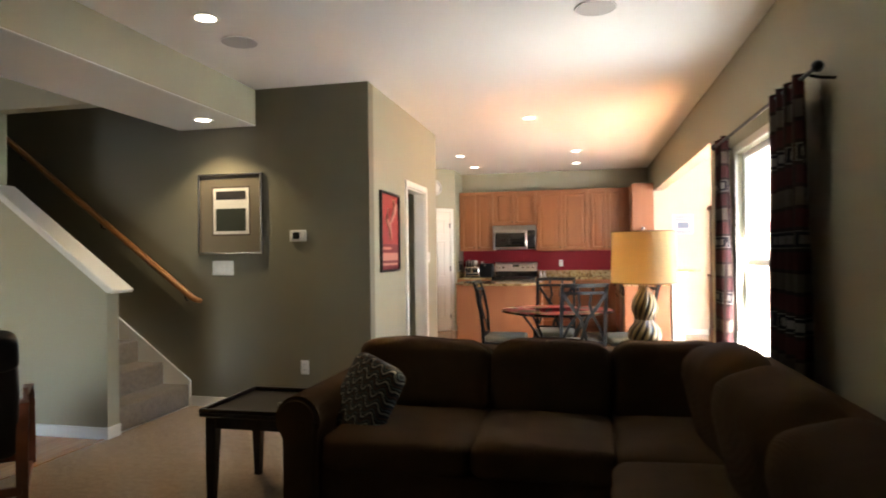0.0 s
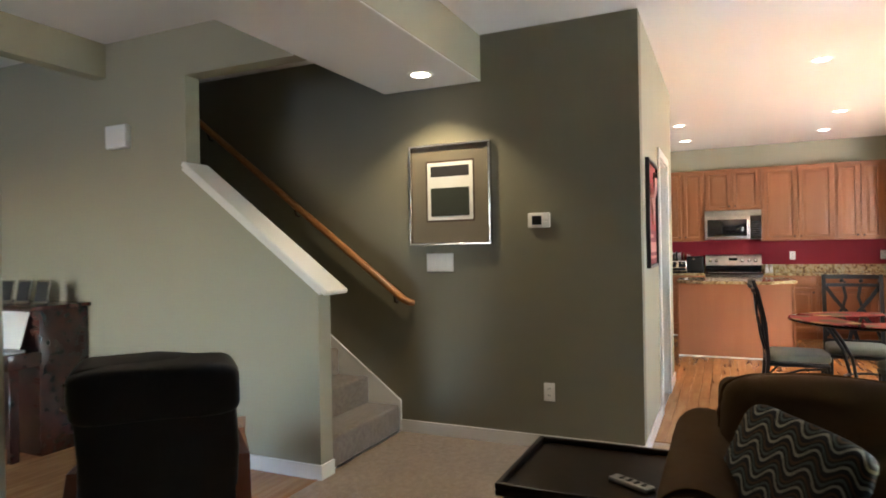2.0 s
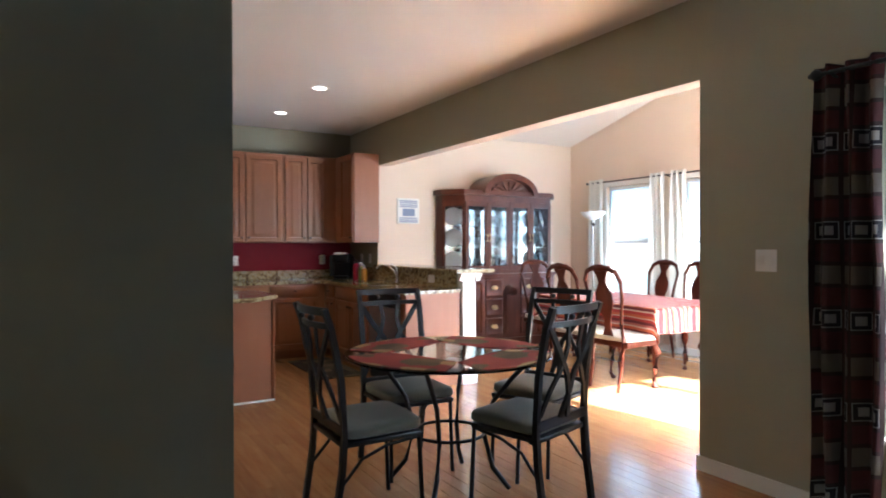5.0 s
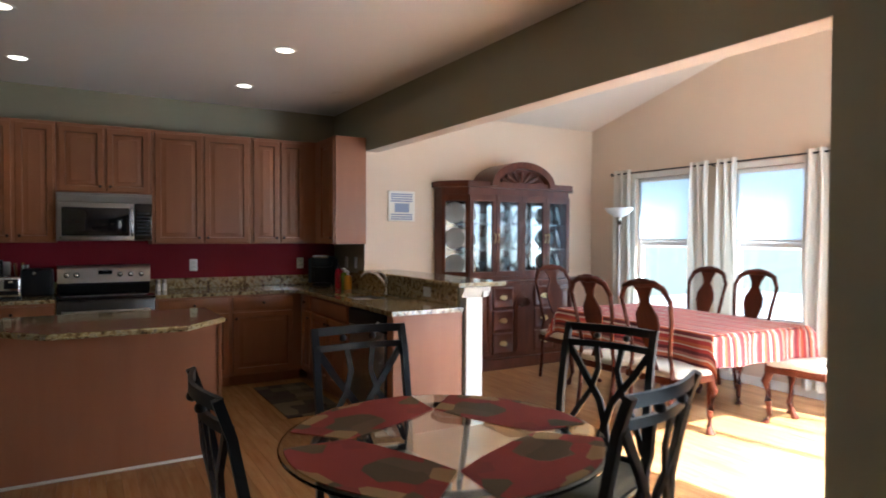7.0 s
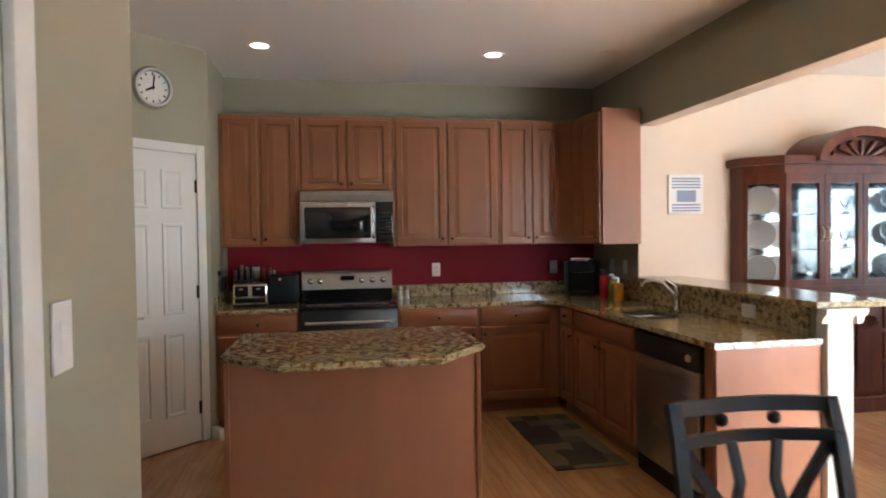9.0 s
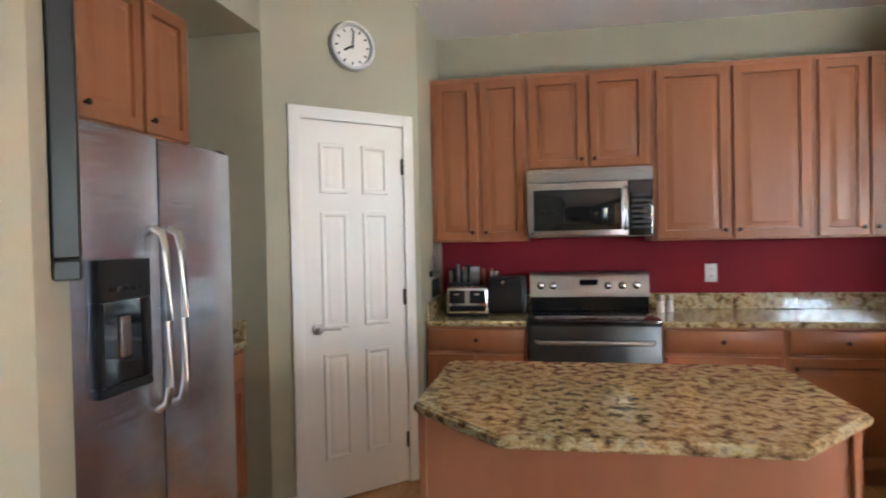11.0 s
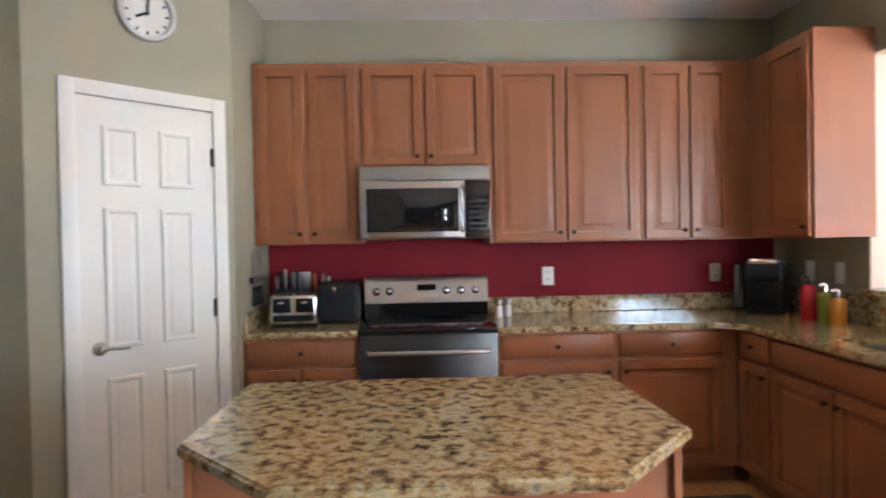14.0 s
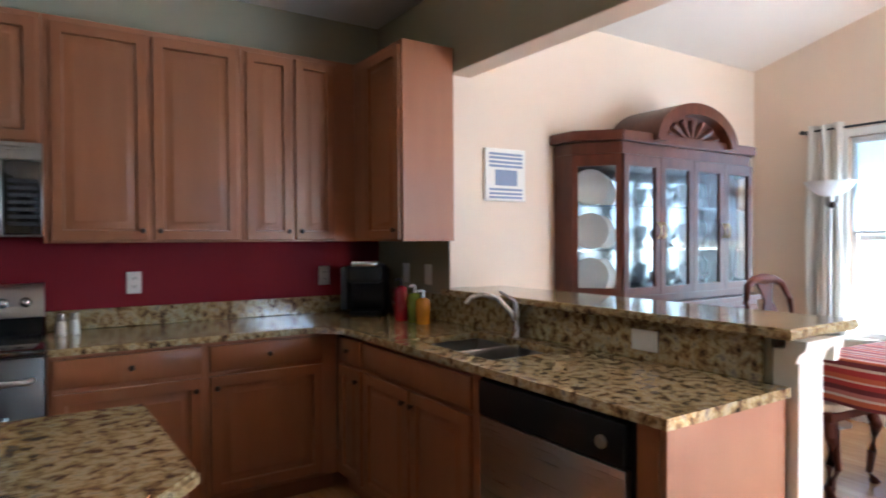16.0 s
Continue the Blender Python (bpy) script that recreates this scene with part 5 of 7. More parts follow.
for y, z in ((0.62, 0.30), (0.04, 0.26), (-0.13, 0.12)):
    part("crossbar", box(-0.285, 0.285, y - 0.012, y + 0.012, z - 0.025, z + 0.025, 0.004, 1), BENT, ac)
bm = bmesh.new()
bar(bm, [(-0.2, 0.62, 0.31), (-0.2, 0.10, 0.27), (-0.2, 0.03, 0.30)], 0.05, 0.02)
bar(bm, [(0.2, 0.62, 0.31), (0.2, 0.10, 0.27), (0.2, 0.03, 0.30)], 0.05, 0.02)
part("seat_frame", bm, BENT, ac)

# dark upright piano with photo frames in the hall
MAHOG = timber("dark mahogany", (0.03, 0.009, 0.006), (0.07, 0.02, 0.012), 0.25, (3, 20, 20), 0.4, 0.08)
pi_ = thing("upright_piano", "dark wooden upright piano against the hall wall", "piano", "", (-5.86, 3.02, 0))
part("case", box(0.0, 0.90, 0.20, 0.55, 0.0, 0.97, 0.006, 2), MAHOG, pi_)
part("lid", box(-0.02, 0.92, 0.17, 0.56, 0.97, 1.0, 0.006, 2), MAHOG, pi_)
part("key_shelf", box(0.0, 0.90, 0.0, 0.22, 0.60, 0.70, 0.006, 2), MAHOG, pi_)
part("keys", box(0.05, 0.85, 0.01, 0.14, 0.70, 0.716, 0.002, 1), WHITE_PLASTIC, pi_, "white keys")
for x in (0.02, 0.83):
    part("leg", box(x, x + 0.05, 0.02, 0.08, 0.0, 0.60, 0.006, 1), MAHOG, pi_)
part("music_sheet", moved(box(0.42, 0.82, 0.0, 0.004, 0.0, 0.25), pose(0, 0.12, 0.72, -16, 0, 0)), WHITE_PAPER, pi_, "sheet of music")
for x in (-5.5, -5.3, -5.1):
    p = thing("photo_frame", "small silver photo frame on the piano", "picture", "photo frames", (x, 3.32, 1.0), 12)
    part("frame", moved(box(-0.06, 0.06, -0.006, 0.006, 0.004, 0.17, 0.003, 1), pose(0, 0, 0, -12, 0, 0)), SILVER, p)
    part("print", moved(box(-0.045, 0.045, -0.009, -0.005, 0.02, 0.155), pose(0, 0, 0, -12, 0, 0)), ART_DARK, p, "dark photograph")
    part("strut", moved(box(-0.02, 0.02, -0.002, 0.002, 0.0, 0.13), pose(0, 0.055, 0.003, 14, 0, 0)), BLACK_PLASTIC, p)


# window and curtains of the living room
def window(name, label, x0, x1, z0, z1, at, turn, sash=True, shade=0.0):
    """A window in a wall whose room side faces local -y; sizes are those of the opening."""
    w = tagged(new(name), label, "window", "", "structure")
    w.matrix_basis = pose(*at, 0, 0, turn)
    f = 0.05
    for nm, lot in (("window_frame", (x0, x1, 0.04, 0.10, z1 - f, z1)), ("window_frame", (x0, x1, 0.04, 0.10, z0, z0 + f)), ("window_frame", (x0, x0 + f, 0.04, 0.10, z0 + f, z1 - f)), ("window_frame", (x1 - f, x1, 0.04, 0.10, z0 + f, z1 - f))):
        part(nm, box(*lot, 0.004, 1), WHITE_PLASTIC, w)
    zm = (z0 + z1) / 2
    if sash:
        part("meeting_rail", box(x0 + f, x1 - f, 0.05, 0.09, zm - 0.025, zm + 0.025, 0.004, 1), WHITE_PLASTIC, w)
    panes = ((z0 + f, zm - 0.025), (zm + 0.025, z1 - f)) if sash else ((z0 + f, z1 - f),)
    for a, b_ in panes:
        p = part("pane", box(x0 + f, x1 - f, 0.068, 0.072, a, b_), WINDOW_GLASS, w)
        p.visible_shadow = False
    part("window_sill", box(x0 - 0.04, x1 + 0.04, -0.035, 0.04, z0 - 0.025, z0, 0.005, 2), TRIM, w)
    for lot in ((x0 - 0.06, x0, -0.014, 0.0, z0, z1 + 0.06), (x1, x1 + 0.06, -0.014, 0.0, z0, z1 + 0.06), (x0, x1, -0.014, 0.0, z1, z1 + 0.06)):
        part("casing", box(*lot, 0.004, 1), TRIM, w)
    return w


WINDOW_GLASS = glass_mat("window glass")
window("window_1", "white framed living room window between dark curtains", -WY1, -WY0, WZ0, WZ1, (XR, 0, 0), -90, True)


def curtain(name, label, length, drop, waves, depth, material, at, turn, group="", rings=True, flare=0.0):
    """A hung curtain along local x with even folds; hangs from z = 0 down."""
    c = thing(name, label, "curtain", group, at, turn)
    bm = bmesh.new()

    def at_(u, v, o=0.0):
        a = 2 * math.pi * waves * u
        k = 0.75 + 0.4 * v
        return (length * (u - 0.5) * (1 + flare * v) + 0.012 * math.sin(7 * v + 5 * u), depth * k * math.sin(a + 0.5 * v) + o, -drop * v + 0.006 * math.sin(a * 0.5))
    nu, nv = max(24, int(waves * 14)), 14
    for o in (0.0, 0.004):
        cloth(bm, lambda u, v, o=o: at_(u, v, o), nu, nv)
    part("panel", bm, material, c)
    return c




def squares_cloth(name, cell, through):
    """Cloth printed with rows of red, pale and dark-ringed squares on brown."""
    m, nt, b = nodes_of(name)
    v = coords(nt)
    sep = nt.nodes.new("ShaderNodeSeparateXYZ")
    nt.links.new(v, sep.inputs[0])
    fx = math_node(nt, "FRACT", math_node(nt, "ADD", math_node(nt, "DIVIDE", sep.outputs[0], cell * 0.62), 40.5))
    row = math_node(nt, "ADD", math_node(nt, "DIVIDE", sep.outputs[2], cell), 40.0)
    fz = math_node(nt, "FRACT", row)
    kind = math_node(nt, "FRACT", math_node(nt, "DIVIDE", math_node(nt, "FLOOR", row), 4.0))
    far = math_node(nt, "MAXIMUM", math_node(nt, "ABSOLUTE", math_node(nt, "SUBTRACT", fx, 0.5)), math_node(nt, "ABSOLUTE", math_node(nt, "SUBTRACT", fz, 0.5)))
    fill = ramp(nt, kind, [(0.0, (0.36, 0.31, 0.28)), (0.2, (0.11, 0.026, 0.026)), (0.45, (0.17, 0.13, 0.10)), (0.7, (0.10, 0.024, 0.024))], True)
    ringed = ramp(nt, kind, [(0.0, (1, 1, 1)), (0.2, (0, 0, 0))], True)
    ring = ramp(nt, far, [(0.0, (0, 0, 0)), (0.06, (0, 0, 0)), (0.20, (1, 1, 1)), (0.36, (0, 0, 0))], True)
    col = mix(nt, math_node(nt, "MULTIPLY", ring, ringed), fill, (0.018, 0.014, 0.02))
    edge = ramp(nt, far, [(0.0, (0, 0, 0)), (0.41, (1, 1, 1))], True)
    col = mix(nt, edge, col, (0.05, 0.022, 0.018))
    grain = noise_node(nt, v, 300, 2)
    col = mix(nt, math_node(nt, "MULTIPLY", grain, 0.35), col, (0.03, 0.02, 0.02))
    nt.links.new(col, b.inputs["Base Color"])
    b.inputs["Roughness"].default_value = 0.8
    bump(nt, b, grain, 0.3)
    tr = nt.nodes.new("ShaderNodeBsdfTranslucent")
    nt.links.new(col, tr.inputs[0])
    ms = nt.nodes.new("ShaderNodeMixShader")
    ms.inputs[0].default_value = through
    nt.links.new(b.outputs[0], ms.inputs[1])
    nt.links.new(tr.outputs[0], ms.inputs[2])
    nt.links.new(ms.outputs[0], nt.nodes["Material Output"].inputs["Surface"])
    return m


LIVING_CURTAIN = squares_cloth("squares printed curtain cloth", 0.105, 0.35)
curtain("curtain", "dark red and brown curtain printed with squares", 0.52, 2.10, 4.0, 0.05, LIVING_CURTAIN, (1.50, 3.16, 2.175), 90, "living room curtains")
curtain("curtain", "dark red and brown curtain printed with squares", 0.32, 2.10, 3.0, 0.045, LIVING_CURTAIN, (1.52, 4.75, 2.19), 90, "living room curtains")
IRON = plain("black iron", (0.011, 0.011, 0.012), 0.42, 0.0, var=0.2, relief=0.1)
rod = thing("curtain_rod", "black iron curtain rod with ball finials", "curtain rod")
bm = bmesh.new()
tube(bm, [(1.49, 2.70, 2.15), (1.49, 4.88, 2.15)], 0.011, 10)
part("rod", bm, IRON, rod)
for y in (2.70, 4.88):
    part("finial", moved(lathe(bmesh.new(), [(0.010, -0.03), (0.014, -0.02), (0.026, -0.005), (0.028, 0.008), (0.016, 0.028), (0.001, 0.032)], n=16), pose(1.49, y, 2.15, 90, 0, 0)), IRON, rod)
for y in (2.80, 4.80):
    bm = bmesh.new()
    tube(bm, [(1.598, y, 2.12), (1.54, y, 2.125), (1.49, y, 2.138)], 0.008, 8)
    part("bracket", bm, IRON, rod)

# ---- breakfast table and iron chairs ----
TX, TY, TR_, TZ = 0.20, 6.17, 0.575, 0.745
TOP_GLASS = glass_mat("table glass", (0.86, 0.93, 0.90))
bt = thing("breakfast_table", "round glass table on a black iron base", "table", "", (TX, TY, 0))
part("glass_top", lathe(bmesh.new(), [(0.001, TZ - 0.012), (TR_ - 0.004, TZ - 0.012), (TR_, TZ - 0.008), (TR_, TZ - 0.004), (TR_ - 0.004, TZ), (0.001, TZ)], n=64), TOP_GLASS, bt, "round clear glass top")


def hoop(r, z, t, n=40):
    bm = bmesh.new()
    tube(bm, [(r * math.cos(2 * math.pi * i / n), r * math.sin(2 * math.pi * i / n), z) for i in range(n + 1)], t, 8, False)
    return bm


part("ring", hoop(0.46, TZ - 0.024, 0.011), IRON, bt)
part("ring", hoop(0.20, 0.30, 0.009), IRON, bt)
for k in range(4):
    a = math.radians(45 + 90 * k)
    bm = bmesh.new()
    tube(bm, [(r * math.cos(a), r * math.sin(a), z) for r, z in ((0.45, TZ - 0.03), (0.36, 0.62), (0.25, 0.48), (0.20, 0.30), (0.25, 0.12), (0.34, 0.012))], 0.013, 10)
    part("leg", bm, IRON, bt)
LEAF = blotched("autumn leaf printed placemat", 9, [(0.0, (0.32, 0.035, 0.022)), (0.38, (0.12, 0.08, 0.03)), (0.55, (0.42, 0.26, 0.10)), (0.72, (0.26, 0.030, 0.02)), (0.88, (0.16, 0.10, 0.045))], 0.8)
for k in range(4):
    a0 = math.radians(90 * k + 22)
    pm = thing("placemat", "red and olive leaf-patterned placemat on the glass table", "placemat", "placemats on the breakfast table", (TX, TY, TZ), math.degrees(a0))
    bm = bmesh.new()
    out = [(0.555 * math.cos(b), 0.555 * math.sin(b)) for b in (math.radians(d_) for d_ in range(-37, 38, 6))]
    inn = [(0.24, 0.235), (0.225, 0.10), (0.225, -0.10), (0.24, -0.235)]
    prism(bm, out + inn, 0.0005, 0.004)
    part("mat", bm, LEAF, pm)

SEAT_CLOTH = fabric("grey-green seat cloth", (0.20, 0.195, 0.15), 400, 0.12, 0.9)


def iron_chair(at, turn):
    """Iron chair that faces local +y, with its back over y = -0.2."""
    c = thing("iron_chair", "black iron dining chair with a grey-green padded seat", "chair", "chairs round the glass table", at, turn)
    part("seat", moved(cushion(0.43, 0.43, 0.075, 0.5, 0.28), pose(0, 0.02, 0.465)), SEAT_CLOTH, c, "padded grey-green seat")
    for x in (-0.205, 0.205):
        bm = bmesh.new()
        bar(bm, [(x, -0.245, 0.0), (x, -0.20, 0.30), (x, -0.19, 0.46), (x, -0.205, 0.72), (x, -0.25, 0.95), (x, -0.285, 1.05)], 0.030, 0.026)
        part("back_post", bm, IRON, c)
        bm = bmesh.new()
        tube(bm, [(x * 0.95, 0.225, 0.0), (x * 0.93, 0.205, 0.43)], 0.011, 8)
        part("front_leg", bm, IRON, c)
        bm = bmesh.new()
        tube(bm, [(x * 0.97, -0.21, 0.22), (x * 0.96, -0.10, 0.34), (x * 0.95, 0.03, 0.385), (x * 0.94, 0.20, 0.40)], 0.008, 8)
        part("brace", bm, IRON, c)
    for z, y, h in ((1.035, -0.282, 0.036), (0.965, -0.256, 0.028)):
        bm = bmesh.new()
        n = 10
        pts = [(-0.205 + 0.41 * i / n, y - 0.035 * math.sin(math.pi * i / n), z) for i in range(n + 1)]
        poly = [(p[0], p[1]) for p in pts] + [(p[0], p[1] + 0.014) for p in reversed(pts)]
        prism(bm, poly, z - h / 2, z + h / 2)
        part("top_rail" if h > 0.03 else "cross_rail", bm, IRON, c)
    for x in (-0.07, 0.07):
        bm = bmesh.new()
        lathe(bm, [(0.001, -0.018), (0.014, -0.010), (0.017, 0.0), (0.014, 0.010), (0.001, 0.018)], (x, -0.300, 1.0), 12)
        part("spacer_ball", bm, IRON, c)
    for s_ in (-1, 1):
        bm = bmesh.new()
        bar(bm, [(s_ * 0.195, -0.262, 0.955), (s_ * 0.12, -0.262, 0.84), (s_ * 0.03, -0.245, 0.72), (s_ * 0.0, -0.235, 0.62), (s_ * -0.03, -0.205, 0.50)], 0.030, 0.014)
        part("lattice_bar", bm, IRON, c)
        bm = bmesh.new()
        bar(bm, [(s_ * 0.06, -0.275, 0.955), (s_ * 0.045, -0.262, 0.86), (s_ * 0.075, -0.25, 0.76), (s_ * 0.15, -0.225, 0.64), (s_ * 0.19, -0.20, 0.53)], 0.024, 0.012)
        part("lattice_bar", bm, IRON, c)
    part("seat_frame", box(-0.21, 0.21, -0.20, 0.215, 0.405, 0.43, 0.006), IRON, c)
    part("back_strap", box(-0.20, 0.20, -0.205, -0.19, 0.46, 0.51, 0.004, 1), IRON, c)
    return c


ic = iron_chair((-0.34, 6.09, 0), -90)
copy_thing(ic, pose(0.41, 5.72, 0, 0, 0, 15))
copy_thing(ic, pose(0.15, 6.58, 0, 0, 0, 180 - 3))
copy_thing(ic, pose(0.88, 6.21, 0, 0, 0, 109))

# ---- dining room ----
HUTCH = timber("dark cherry hutch wood", (0.060, 0.014, 0.006), (0.125, 0.034, 0.014), 0.36, (14, 14, 2), 0.15, 0.06, 0.3)
BRASS = plain("aged brass", (0.72, 0.56, 0.30), 0.35, 1.0, var=0.1, relief=0)
DISPLAY_GLASS = glass_mat("cabinet glass", (0.95, 0.97, 0.96), 0.0, 1.22)
CHINA = plain("white china", (0.75, 0.76, 0.76), 0.15, var=0.04, relief=0, coat=0.4)
hu = thing("china_cabinet", "tall dark cherry china cabinet with an arched crown", "cabinet", "", (3.35, 9.78, 0))
LOW = [(-0.92, 0.41), (-0.92, 0.18), (-0.72, -0.03), (0.72, -0.03), (0.92, 0.18), (0.92, 0.41)]
UPP = [(-0.90, 0.41), (-0.90, 0.24), (-0.70, 0.02), (0.70, 0.02), (0.90, 0.24), (0.90, 0.41)]


def ring_slab(poly, grow, z0, z1):
    bm = bmesh.new()
    prism(bm, [(x * (1 + grow / 0.9), y - (grow if y < 0.4 else 0)) for x, y in poly], z0, z1)
    bmesh.ops.recalc_face_normals(bm, faces=bm.faces)
    bmesh.ops.bevel(bm, geom=list(bm.edges), offset=0.006, segments=2, affect="EDGES")
    return bm


part("plinth", ring_slab(LOW, 0.015, 0.0, 0.12), HUTCH, hu)
lower = part("lower_case", ring_slab(LOW, 0.0, 0.12, 0.93), HUTCH, hu)
part("ledge", ring_slab(LOW, 0.025, 0.93, 0.965), HUTCH, hu)
part("upper_base", ring_slab(UPP, 0.0, 0.965, 1.02), HUTCH, hu)
part("back_panel", box(-0.89, 0.89, 0.395, 0.41, 1.02, 1.94), HUTCH, hu)
part("mirror", box(-0.875, 0.875, 0.389, 0.393, 1.03, 1.89), plain("silvered mirror", (0.62, 0.66, 0.68), 0.14, 1.0, var=0.01, relief=0), hu, "mirrored back of the display shelves")
part("upper_top", ring_slab(UPP, 0.0, 1.90, 1.98), HUTCH, hu)
part("crown", ring_slab(UPP, 0.035, 1.98, 2.045), HUTCH, hu, "stepped crown moulding")
# arched pediment
bm = bmesh.new()
arc = [(0.44 * math.cos(a), 2.0 + 0.275 * math.sin(a)) for a in (math.pi * i / 20 for i in range(21))]
arc_in = [(0.36 * math.cos(a), 2.0 + 0.20 * math.sin(a)) for a in (math.pi * i / 20 for i in reversed(range(21)))]
prism(bm, arc + arc_in, -0.05, 0.36, lambda a, b, c: (a, c, b))
part("arch", bm, HUTCH, hu, "arched pediment moulding")
bm = bmesh.new()
prism(bm, [(0.365 * math.cos(a), 1.96 + 0.245 * math.sin(a)) for a in (math.pi * i / 20 for i in range(21))], 0.03, 0.05, lambda a, b, c: (a, c, b))
part("tympanum", bm, HUTCH, hu)
for k in range(7):
    a = math.pi * (k + 1) / 8
    bm = bmesh.new()
    tube(bm, [(0.03 * math.cos(a), 0.02, 2.0 + 0.03 * math.sin(a)), (0.30 * math.cos(a), 0.015, 2.0 + 0.17 * math.sin(a))], [0.012, 0.022], 8)
    part("shell_rib", bm, HUTCH, hu)
for i in range(4):
    x0, x1 = -0.70 + 0.35 * i, -0.70 + 0.35 * (i + 1)
    d_ = part("door", boxes((x0 + 0.003, x0 + 0.05, 0.0, 0.028, 1.02, 1.90), (x1 - 0.05, x1 - 0.003, 0.0, 0.028, 1.02, 1.90), (x0 + 0.05, x1 - 0.05, 0.0, 0.028, 1.02, 1.07), (x0 + 0.05, x1 - 0.05, 0.0, 0.028, 1.83, 1.90)), HUTCH, hu, "glazed door", )
    g = part("pane", box(x0 + 0.05, x1 - 0.05, 0.012, 0.016, 1.07, 1.83), DISPLAY_GLASS, d_)
    bm = bmesh.new()
    xh = x1 - 0.025 if i % 2 == 0 else x0 + 0.025
    tube(bm, [(xh, -0.002, 1.38), (xh, -0.022, 1.40), (xh, -0.022, 1.46), (xh, -0.002, 1.48)], 0.006, 8)
    part("handle", bm, BRASS, d_, "brass drop handle")
for s_ in (-1, 1):
    m_ = pose(s_ * 0.80, 0.13, 0, 0, 0, 0)
    e0, e1 = Vector((s_ * 0.70, 0.02)), Vector((s_ * 0.90, 0.24))
    dd = (e1 - e0).normalized()
    for t0, t1, z0, z1, mt, nm in ((0.0, 0.035, 1.02, 1.90, HUTCH, "corner_post"), (0.262, 0.297, 1.02, 1.90, HUTCH, "corner_post"), (0.035, 0.262, 1.02, 1.07, HUTCH, "rail"), (0.035, 0.262, 1.83, 1.90, HUTCH, "rail"), (0.035, 0.262, 1.07, 1.83, DISPLAY_GLASS, "side_pane")):
        bm = bmesh.new()
        th_ = 0.004 if mt is DISPLAY_GLASS else 0.026
        nn = Vector((-dd.y, dd.x)) * s_
        a, b_ = e0 + dd * t0, e0 + dd * t1
        prism(bm, [tuple(a), tuple(b_), tuple(b_ + nn * th_), tuple(a + nn * th_)], z0, z1)
        part(nm, bm, mt, hu)
    part("side_panel", box(min(s_ * 0.90, s_ * 0.882), max(s_ * 0.90, s_ * 0.882), 0.24, 0.40, 1.02, 1.90), HUTCH, hu)
for z in (1.30, 1.58):
    bm = bmesh.new()
    prism(bm, [(x * 0.965, y + (0.03 if y < 0.3 else -0.02)) for x, y in UPP], z, z + 0.008)
    part("shelf", bm, DISPLAY_GLASS, hu, "glass shelf")
for x0, x1 in ((-0.42, -0.15), (0.15, 0.42)):
    for j in range(3):
        z0 = 0.17 + 0.25 * j
        bm = bmesh.new()
        nested(bm, x0, x1, z0, z0 + 0.225, [(0, 0), (0.0, 0.014), (0.006, 0.018), (0.02, 0.018), (0.026, 0.014)])
        d_ = part("drawer", bm, HUTCH, lower)
        d_.location.y = -0.03
        bm = bmesh.new()
        xm = (x0 + x1) / 2
        prism(bm, [(xm - 0.055, z0 + 0.115), (xm - 0.02, z0 + 0.145), (xm, z0 + 0.135), (xm + 0.02, z0 + 0.145), (xm + 0.055, z0 + 0.115), (xm + 0.02, z0 + 0.085), (xm, z0 + 0.095), (xm - 0.02, z0 + 0.085)], -0.021, -0.018, lambda a, b, c: (a, c, b))
        tube(bm, [(xm - 0.035, -0.02, z0 + 0.115), (xm - 0.03, -0.04, z0 + 0.10), (xm, -0.045, z0 + 0.09), (xm + 0.03, -0.04, z0 + 0.10), (xm + 0.035, -0.02, z0 + 0.115)], 0.005, 8)
        part("pull", bm, BRASS, d_, "brass bail pull")
for x0, x1 in ((-0.70, -0.44), (0.44, 0.70)):
    bm = bmesh.new()
    nested(bm, x0, x1, 0.17, 0.895, [(0, 0), (0.0, 0.014), (0.006, 0.018), (0.045, 0.018), (0.052, 0.006), (0.066, 0.006), (0.085, 0.016)])
    part("side_door", bm, HUTCH, lower).location.y = -0.03
bm = bmesh.new()
arch_o = [(-0.135, 0.16)] + [(0.135 * -math.cos(a), 0.66 + 0.17 * math.sin(a)) for a in (math.pi * i / 16 for i in range(17))] + [(0.135, 0.16)]
prism(bm, arch_o, -0.046, -0.031, lambda a, b, c: (a, c, b))
ad = part("arched_door", bm, HUTCH, lower, "door with an arched shell panel")
bm = bmesh.new()
prism(bm, [(x * 0.8, 0.2 + (z - 0.16) * 0.9) for x, z in arch_o], -0.058, -0.047, lambda a, b, c: (a, c, b))
part("panel", bm, HUTCH, ad)
for k in range(7):
    a = math.pi * (k + 1) / 8
    bm = bmesh.new()
    tube(bm, [(0.03 * math.cos(a), -0.058, 0.66 + 0.02 * math.sin(a)), (0.085 * math.cos(a), -0.062, 0.68 + 0.10 * math.sin(a))], [0.006, 0.011], 8)
    part("shell_rib", bm, HUTCH, ad)


def plate(x, y, z, r, turn, tilt=78):
    p = part("plate", lathe(bmesh.new(), [(r * 0.45, -0.012), (r * 0.6, -0.01), (r, 0.006), (r * 0.98, 0.009), (r * 0.6, -0.004), (0.001, -0.005)], n=28), CHINA)
    p.matrix_basis = pose(3.35 + x, 9.78 + y, z + r * 0.99, 0, 0, turn) @ pose(0, 0, 0, tilt, 0, 0)
    return tagged(p, "white china plate standing on a shelf of the cabinet", "plate", "plates in the china cabinet")


